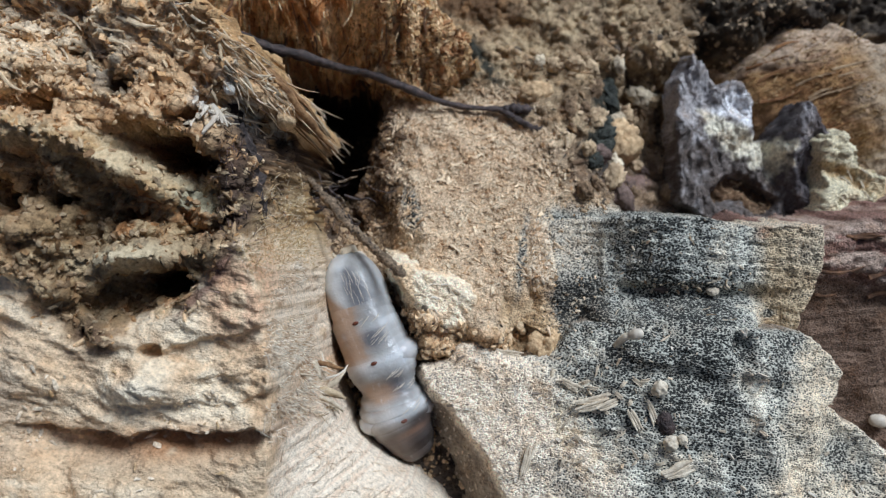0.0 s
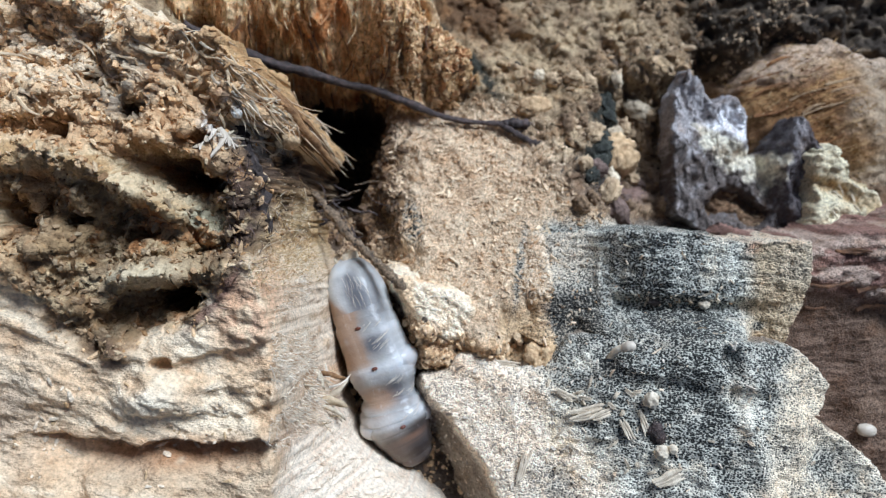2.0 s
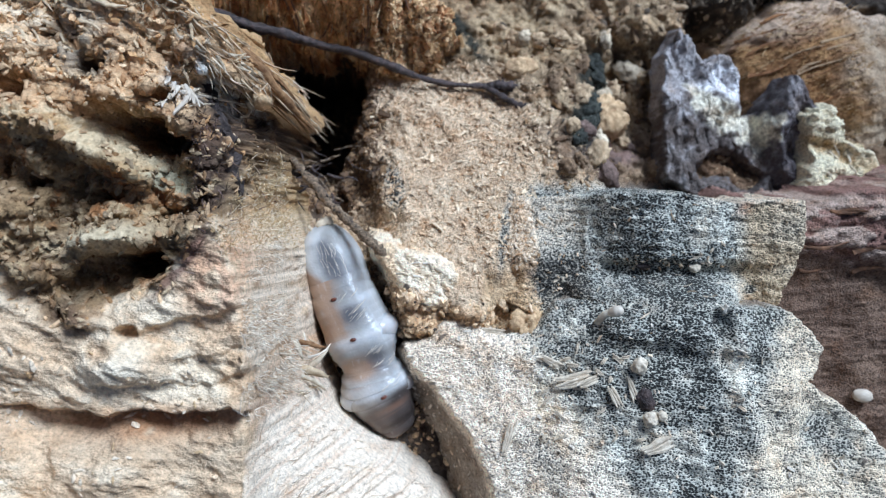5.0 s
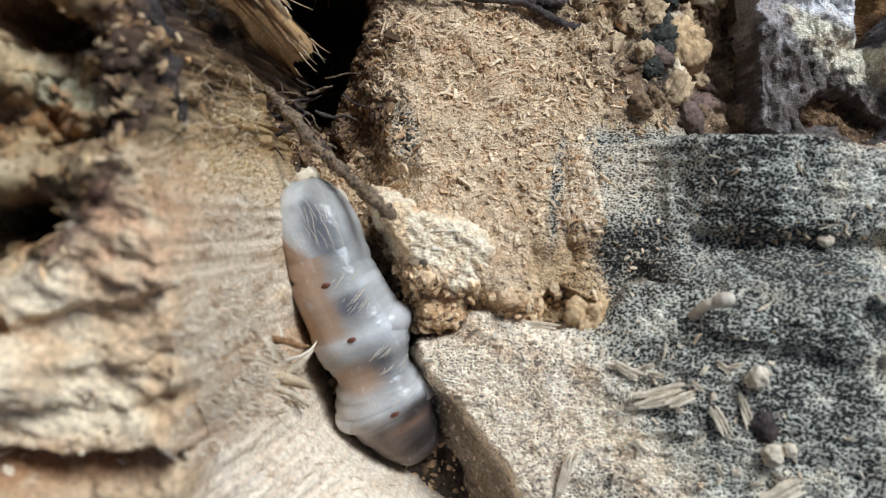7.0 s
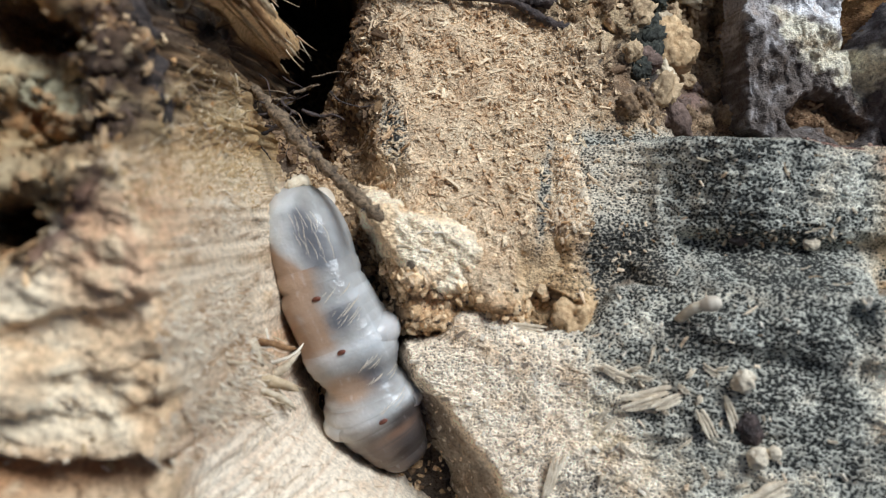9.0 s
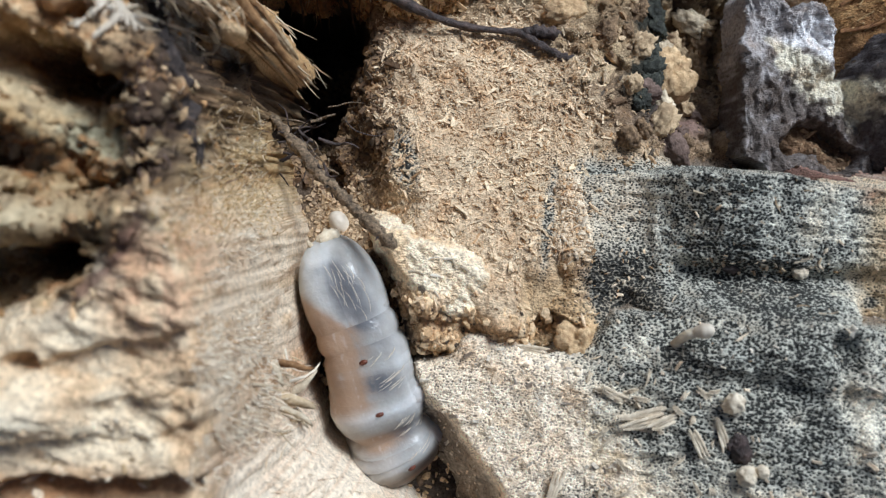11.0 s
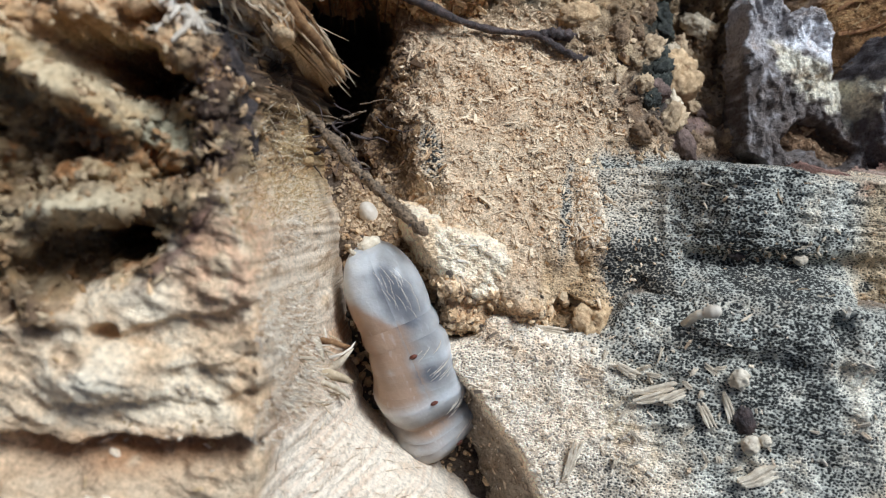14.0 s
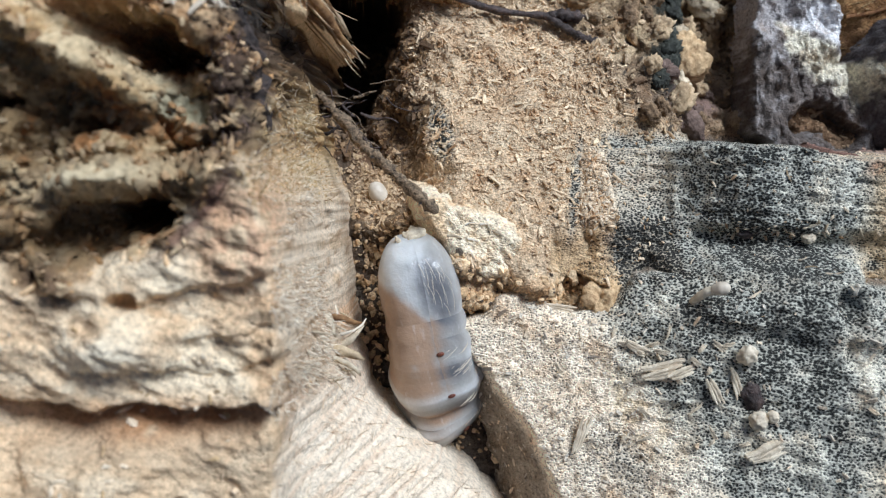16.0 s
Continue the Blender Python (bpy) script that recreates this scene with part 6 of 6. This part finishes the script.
# seconds, then the places (u, v) of the head's tip, three joints and the tail's tip, and how far the joints roll, in degrees
BODY = [
    (0.0, (-12.4, -0.6), (-9.7, -9.3), (-7.6, -13.9), (-5.7, -21.1), (-2.6, -27.1), (-10, -8, 15)),
    (0.5, (-12.0, -0.5), (-9.7, -8.9), (-7.7, -13.5), (-5.8, -20.9), (-2.7, -26.9), (-10, -8, 15)),
    (1.0, (-12.2, -0.1), (-9.6, -8.8), (-7.5, -13.4), (-5.8, -20.9), (-2.7, -27.0), (-10, -8, 15)),
    (1.5, (-12.5, 0.1), (-9.6, -8.7), (-7.5, -13.4), (-5.6, -20.8), (-2.5, -26.9), (-10, -8, 15)),
    (2.0, (-12.6, 0.3), (-9.7, -8.6), (-7.7, -13.4), (-5.9, -20.9), (-2.7, -27.1), (-10, -8, 15)),
    (2.5, (-12.8, 0.2), (-9.8, -8.5), (-7.7, -13.3), (-5.9, -20.9), (-2.7, -27.2), (-10, -8, 15)),
    (3.0, (-13.4, 0.5), (-10.1, -8.5), (-7.9, -13.2), (-5.9, -20.8), (-2.7, -27.0), (-10, -8, 15)),
    (3.5, (-13.5, 0.0), (-10.2, -9.0), (-7.9, -13.8), (-5.9, -21.0), (-2.6, -27.4), (-10, -8, 15)),
    (4.0, (-13.6, 0.0), (-10.0, -9.4), (-7.7, -14.1), (-5.7, -21.1), (-2.5, -27.4), (-10, -8, 15)),
    (4.5, (-13.1, 0.3), (-10.0, -9.2), (-7.8, -13.8), (-6.0, -21.1), (-2.8, -27.4), (-10, -8, 15)),
    (5.0, (-13.2, 0.3), (-10.2, -8.9), (-8.0, -13.6), (-6.1, -20.9), (-3.0, -27.0), (-10, -8, 15)),
    (7.5, (-13.9, 0.1), (-10.4, -9.7), (-8.0, -14.1), (-5.8, -20.8), (-2.1, -26.6), (-3, -6, 14)),
    (8.0, (-14.1, -0.5), (-10.7, -10.2), (-8.2, -14.5), (-5.8, -21.0), (-2.1, -26.8), (-3, -6, 14)),
    (8.5, (-14.0, -1.0), (-10.4, -10.8), (-8.0, -15.0), (-5.7, -21.3), (-2.0, -27.2), (-3, -6, 14)),
    (9.0, (-13.3, -0.5), (-10.1, -10.5), (-7.8, -14.8), (-5.7, -21.3), (-2.0, -27.3), (-3, -6, 14)),
    (9.5, (-13.1, -0.9), (-9.6, -11.4), (-7.4, -15.7), (-5.6, -21.6), (-1.8, -27.6), (-3, -6, 14)),
    (12.0, (-11.8, -3.9), (-7.0, -15.0), (-6.6, -19.3), (-4.8, -24.6), (-3.4, -27.0), (-2, 11, 20)),
    (12.5, (-13.3, -3.8), (-8.1, -14.1), (-7.0, -18.7), (-4.8, -23.5), (-3.4, -25.9), (-2, 12, 21)),
    (13.0, (-14.3, -3.9), (-9.0, -14.1), (-7.5, -18.6), (-5.1, -23.5), (-3.7, -25.9), (-1, 13, 23)),
    (13.5, (-11.9, -5.1), (-7.0, -15.6), (-5.9, -19.9), (-4.0, -24.6), (-2.6, -27.0), (1, 13, 25)),
    (14.0, (-11.2, -5.0), (-6.5, -15.7), (-5.4, -19.8), (-3.9, -24.3), (-2.5, -26.7), (3, 14, 27)),
    (14.5, (-10.2, -5.1), (-6.2, -16.1), (-5.2, -20.2), (-3.8, -24.3), (-2.4, -26.7), (4, 15, 29)),
    (15.0, (-9.1, -5.9), (-5.8, -17.0), (-4.9, -20.7), (-3.8, -24.9), (-2.4, -27.3), (6, 15, 31)),
    (15.5, (-8.5, -5.9), (-5.7, -17.0), (-4.9, -20.8), (-3.9, -24.9), (-2.7, -27.2), (8, 16, 33)),
    (16.0, (-7.7, -6.0), (-5.3, -17.5), (-4.7, -20.9), (-4.2, -25.1), (-2.9, -27.4), (10, 17, 35)),
]
# half width of the body along its stations; 0 is the head's tip, 4 the tail's
GIRTH = ((0.6, 0.8, 1.0, 1.3, 1.6, 1.85, 2.05, 2.25, 2.45, 2.6, 2.8, 2.95, 3.1, 3.25, 3.4, 3.5, 3.62), (3.75, 3.95, 4.1, 4.15, 4.2, 4.45, 4.7, 4.3, 3.6, 3.55, 4.45, 4.75, 4.25, 3.75, 3.5, 3.3, 2.75))
STATIONS = (0.62, 0.8, 1.0, 1.18, 1.36, 1.54, 1.72, 1.86, 2.0, 2.12, 2.24, 2.36, 2.48, 2.6, 2.72, 2.86, 3.0, 3.14, 3.3, 3.45, 3.62)


def body_point(row, s):
    pts = list(row[1:6])
    if row[0] > 10:
        pts[4] = tuple(a + 0.3 * (b - a) for a, b in zip(pts[3], pts[4]))
    i = min(int(s), 3)
    f = s - i
    lift = float(np.interp(row[0], (5, 7.5, 9.5, 12, 16), (0, 0.8, 0.8, 2.2, 4.2)))
    sink = float(np.interp(row[0], (9.5, 12.0), (0, 1)))
    heights = (-3.6 + lift, -2.3 + 0.5 * lift, -2.1 + 0.2 * lift, -2.4 - 1.6 * sink, -4.5 - 3.5 * sink)
    u = pts[i][0] + (pts[i + 1][0] - pts[i][0]) * f
    v = pts[i][1] + (pts[i + 1][1] - pts[i][1]) * f
    return Vector((u, v, heights[i] + (heights[i + 1] - heights[i]) * f)) - Vector(GRUB_AT)


def front_point(row):
    """The middle of the long front segment, a fixed way behind the head's tip."""
    a, b = body_point(row, 0), body_point(row, 1)
    return a + (b - a).normalized() * 5.8


def skin_tint(x, y, s, n):
    """Milky skin: dark gut showing down the middle, brownish flank, whiter folds. s: the station along the body, None in the front."""
    tint = np.tile((0.345, 0.335, 0.315), (len(x), 1))
    fine = fbm(x, y, 0.0, 0.9, 3, 402)
    if s is None:
        window = 0.95 * step(-0.05, 1.05, blob(x, y, 1.0, 0.6, 1.5, 3.4, 12) + 0.22 * n) + 0.35 * blob(x, y, -0.9, 3.6, 1.5, 0.8)
        edge = y - 1.4 + 1.05 * (x + 3.3) + 1.2 * n
        flank = step(1.4, -1.3, edge) * step(1.9, 0.2, x)
        fold = step(-1.2, 0.9, edge) * step(1.6, -0.6, x + 0.4 * n) + 0.5 * step(2.2, 3.2, x)
    else:
        window = 1.1 * blob(x, s, 1.1, 1.45, 1.3, 0.2) + 1.1 * blob(x, s, 1.3, 2.45, 1.3, 0.16) + 1.0 * blob(x, s, 1.2, 0.66, 1.3, 0.2)
        flank = step(1.0, -1.4, x + 0.9 * n) * (0.45 + 0.8 * blob(0, s, 0, 0.9, 1, 0.55) + 0.7 * blob(0, s, 0, 1.6, 1, 0.22)) * (1 - 0.7 * step(1.85, 2.1, s)) + 1.1 * blob(x, s, -1.2, 2.5, 1.7, 0.15)
        fold = blob(0, s, 0, 2.02, 1, 0.17) + 0.5 * blob(0, s, 0, 2.88, 1, 0.14) + 0.5 * blob(0, s, 0, 1.17, 1, 0.1) + 0.4 * step(2.4, 3.4, x)
    tint = mix(tint, (0.64, 0.65, 0.645), np.clip(fold + 0.15 * fine, 0, 0.9))
    if s is not None:
        # translucent tail, tinted near black for the crevice's shadow on it
        tint = mix(tint, (0.075, 0.06, 0.055), 0.93 * step(3.0, 3.17, s + 0.05 * n + 0.02 * x))
        tint = mix(tint, (0.34, 0.2, 0.13), np.clip(0.8 * blob(x, s, 0.6, 3.24, 2.2, 0.07), 0, 0.7))
    tint = mix(tint, (0.12, 0.125, 0.145), np.clip(1.15 * window * step(-1.0, 0.2, n), 0, 0.86))
    return mix(tint, (0.4, 0.255, 0.155), np.clip(1.3 * flank * step(-1.2, 0.2, n), 0, 0.82))


def body_piece(name, half, wide, high, shift, s=None):
    """One rigid ring of the body, or its long front end."""
    rows, cols = (44, 48) if s is None else (18, 48)
    P, faces = [], []
    for a in range(rows + 1):
        y = -math.cos(math.pi * a / rows)
        r = (1 - abs(y) ** 2.4) ** (1 / 2.2) if abs(y) < 1 else 0.0
        if s is None:
            r *= 1 - 0.14 * max(y, 0) ** 1.5
        for k in range(cols):
            th = 2 * math.pi * k / cols
            c, d = math.cos(th), math.sin(th)
            q = (abs(c) ** 2.7 + abs(d) ** 2.7) ** (-1 / 2.7)
            P.append((r * wide * q * c, y * half, r * high * q * d))
    for a in range(rows):
        for k in range(cols):
            faces.append((a * cols + k, (a + 1) * cols + k, (a + 1) * cols + (k + 1) % cols, a * cols + (k + 1) % cols))
    P = np.array(P)
    x, y, z = P.T
    x = x + shift
    tint = skin_tint(x, y, None if s is None else s - y * 0.16, fbm(x, y + (0 if s is None else -6 * s), z, 2.5, 3, 401))
    mesh = bpy.data.meshes.new(name)
    mesh.from_pydata((P * 0.001).tolist(), [], faces)
    layer = mesh.attributes.new("tint", "FLOAT_COLOR", "POINT")
    layer.data.foreach_set("color", np.c_[tint, np.ones(len(P))].astype(np.float32).ravel())
    for p in mesh.polygons:
        p.use_smooth = True
    # the skin is stretched taut from ring to ring
    nx = np.sign(x) * np.abs(x / wide) ** 1.7 / wide
    nz = np.sign(z) * np.abs(z / high) ** 1.7 / high
    size = np.maximum(np.hypot(nx, nz), 1e-6)
    if s is None:
        f = np.clip(y / half, 0, 0.97)
        ny = 1.25 * f ** 1.4 / (1 - f ** 2.4) ** 0.55
    else:
        g = np.interp(s - y * 0.16 + np.array([[0.06], [-0.06]]), *GIRTH)
        ny = (g[0] - g[1]) / 0.7
        if s > 3.4:
            ny = ny - 2.0 * np.clip(-y / half, 0, 1) ** 2
    normals = np.stack([nx / size, ny, nz / size], -1)
    normals /= np.linalg.norm(normals, axis=1, keepdims=True)
    mesh.normals_split_custom_set_from_vertices(normals.tolist())
    mesh.materials.append(SKIN)
    ob = new(name, mesh)
    ob.parent = grub
    return ob


def side_fold(seg, x, y, z, size):
    """A soft white bulge on the flank of a ring."""
    bm = bmesh.new()
    bmesh.ops.create_icosphere(bm, subdivisions=4, radius=0.001)
    for vert in bm.verts:
        vert.co = Vector((vert.co.x * size[0] + x * 0.001, vert.co.y * size[1] + y * 0.001, vert.co.z * size[2] + z * 0.001))
    ob = part("side_fold", bm, SKIN, seg)
    layer = ob.data.attributes.new("tint", "FLOAT_COLOR", "POINT")
    layer.data.foreach_set("color", np.tile((0.55, 0.54, 0.53, 1.0), (len(ob.data.vertices), 1)).astype(np.float32).ravel())


def spiracle(seg, x, z):
    bm = bmesh.new()
    bmesh.ops.create_uvsphere(bm, u_segments=14, v_segments=8, radius=0.0004)
    for vert in bm.verts:
        vert.co = Vector((vert.co.x * 1.1 + x * 0.001, vert.co.y * 0.6, vert.co.z * 0.5 + z * 0.001))
    part("spiracle", bm, SPOT, seg, "tiny dark red breathing pore")


def breathing_tubes(seg, count, half, wide, high, y_span, seed, least=1.6, most=3.4, slant=(-0.35, 0.1)):
    for k in range(count):
        rng = random.Random(seed + k)
        x0, y0, n = rng.uniform(-0.2, 2.4), rng.uniform(*y_span), rng.uniform(least, most)
        lean, bow = rng.uniform(*slant), rng.uniform(0.2, 1.4)
        path = []
        for a in range(6):
            f = a / 5
            px, py = x0 + lean * n * f + bow * f * (1 - f), y0 + n * f
            r = max(0.0, 1 - abs(py / half) ** 2.4) ** (1 / 2.2) * (1 - 0.14 * max(py / half, 0) ** 1.5)
            path.append((px, py, high * r * max(0.0, 1 - abs(px / (wide * max(r, 0.05))) ** 2.7) ** (1 / 2.7) - 0.02))
        bm = bmesh.new()
        tube(bm, path, [0.012, 0.03, 0.035, 0.03, 0.024, 0.012], 6, 0.1, k)
        part("breathing_tube", bm, EGG, seg)


grub = rooted("grub", GRUB_AT, "plump milky translucent insect grub in a wood crevice", "grub")
segments = []
for side in (-1, 1):
    front = body_piece("front_segment", 6.2, 3.75, 4.0, 0.15 * side)
    segments.append((front, 0.0, side * 0.15))
    if side > 0:
        breathing_tubes(front, 16, 6.2, 3.75, 4.0, (-3.2, 1.4), 900)
    for s in STATIONS:
        wide = float(np.interp(s, *GIRTH))
        ring = body_piece("body_ring", 2.4 if s < 1.7 else 1.6 if s < 3.1 else 2.6, wide - 0.15, min(wide, 4.3), 0.15 * side, s)
        segments.append((ring, s, side * 0.15))
        if side > 0 and s in (1.0, 2.0, 3.0):
            spiracle(ring, -0.15, min(wide, 4.3))
        if side > 0 and s in (1.0, 1.36, 1.54, 2.24, 2.48, 2.86):
            breathing_tubes(ring, 5, 2.5, wide, min(wide, 4.3), (-0.9, 0.1), 950 + int(100 * s), 0.6, 1.0, (1.0, 2.2))
        if side > 0 and s in (2.0, 3.0):
            side_fold(ring, wide - 2.1, 0, 0.5, (2.5, 1.9, 3.0))
        if side < 0 and s == 3.0:
            side_fold(ring, 1.9 - wide, 0.2, 0.3, (2.2, 1.6, 2.8))
front = segments[0][0]
head = bmesh.new()
bmesh.ops.create_icosphere(head, subdivisions=3, radius=0.001)
for vert in head.verts:
    vert.co = Vector((vert.co.x * 1.25 + 0.0009, vert.co.y * 0.75 + 0.0059, vert.co.z * 0.9 + 0.0009)) * (1 + 0.08 * noise.noise(vert.co * 2000))
part("head_capsule", head, BONE, front, "small pale tan head")
for x, lean in ((-0.7, -0.15), (0.1, 0.1)):
    bm = bmesh.new()
    tube(bm, [(x, 5.0, 1.2), (x + lean, 5.6, 1.4), (x + 2 * lean, 6.0, 1.4), (x + 2.5 * lean, 6.3, 1.3)], [0.24, 0.28, 0.22, 0.1], 10, 0.08, 41)
    part("mouthpart", bm, STRAWS[2], front, "tiny tan mouthpart")


def motions():
    for seg, s, side in segments:
        rows = []
        for row in BODY:
            p = body_point(row, s) if s > 0 else front_point(row)
            way = (body_point(row, max(s - 0.3, 0)) - body_point(row, min(s + 0.3, 4) if s > 0 else 1.0)).normalized()
            right = way.cross(Vector((0, 0, 1))).normalized()
            m = Matrix((right, way, right.cross(way))).transposed().to_4x4()
            m.translation = p * 0.001
            roll = float(np.interp(s, (1, 2, 3), row[6]))
            drift = float(np.interp(row[0], (5.0, 7.5, 9.5, 12.0), (-0.5, -0.35, -0.35, 0.1)))
            swell = 0.3 * float(np.interp(row[0], (9.7, 12.0, 16.0), (0, 0.8, 1))) * math.copysign(1, side)
            rows.append((row[0], m @ pose(0, 0, 0, 0, roll, 0) @ Matrix.Translation(((side + swell + drift) * 0.001, 0, 0))))
        walk(seg, rows)


motions()
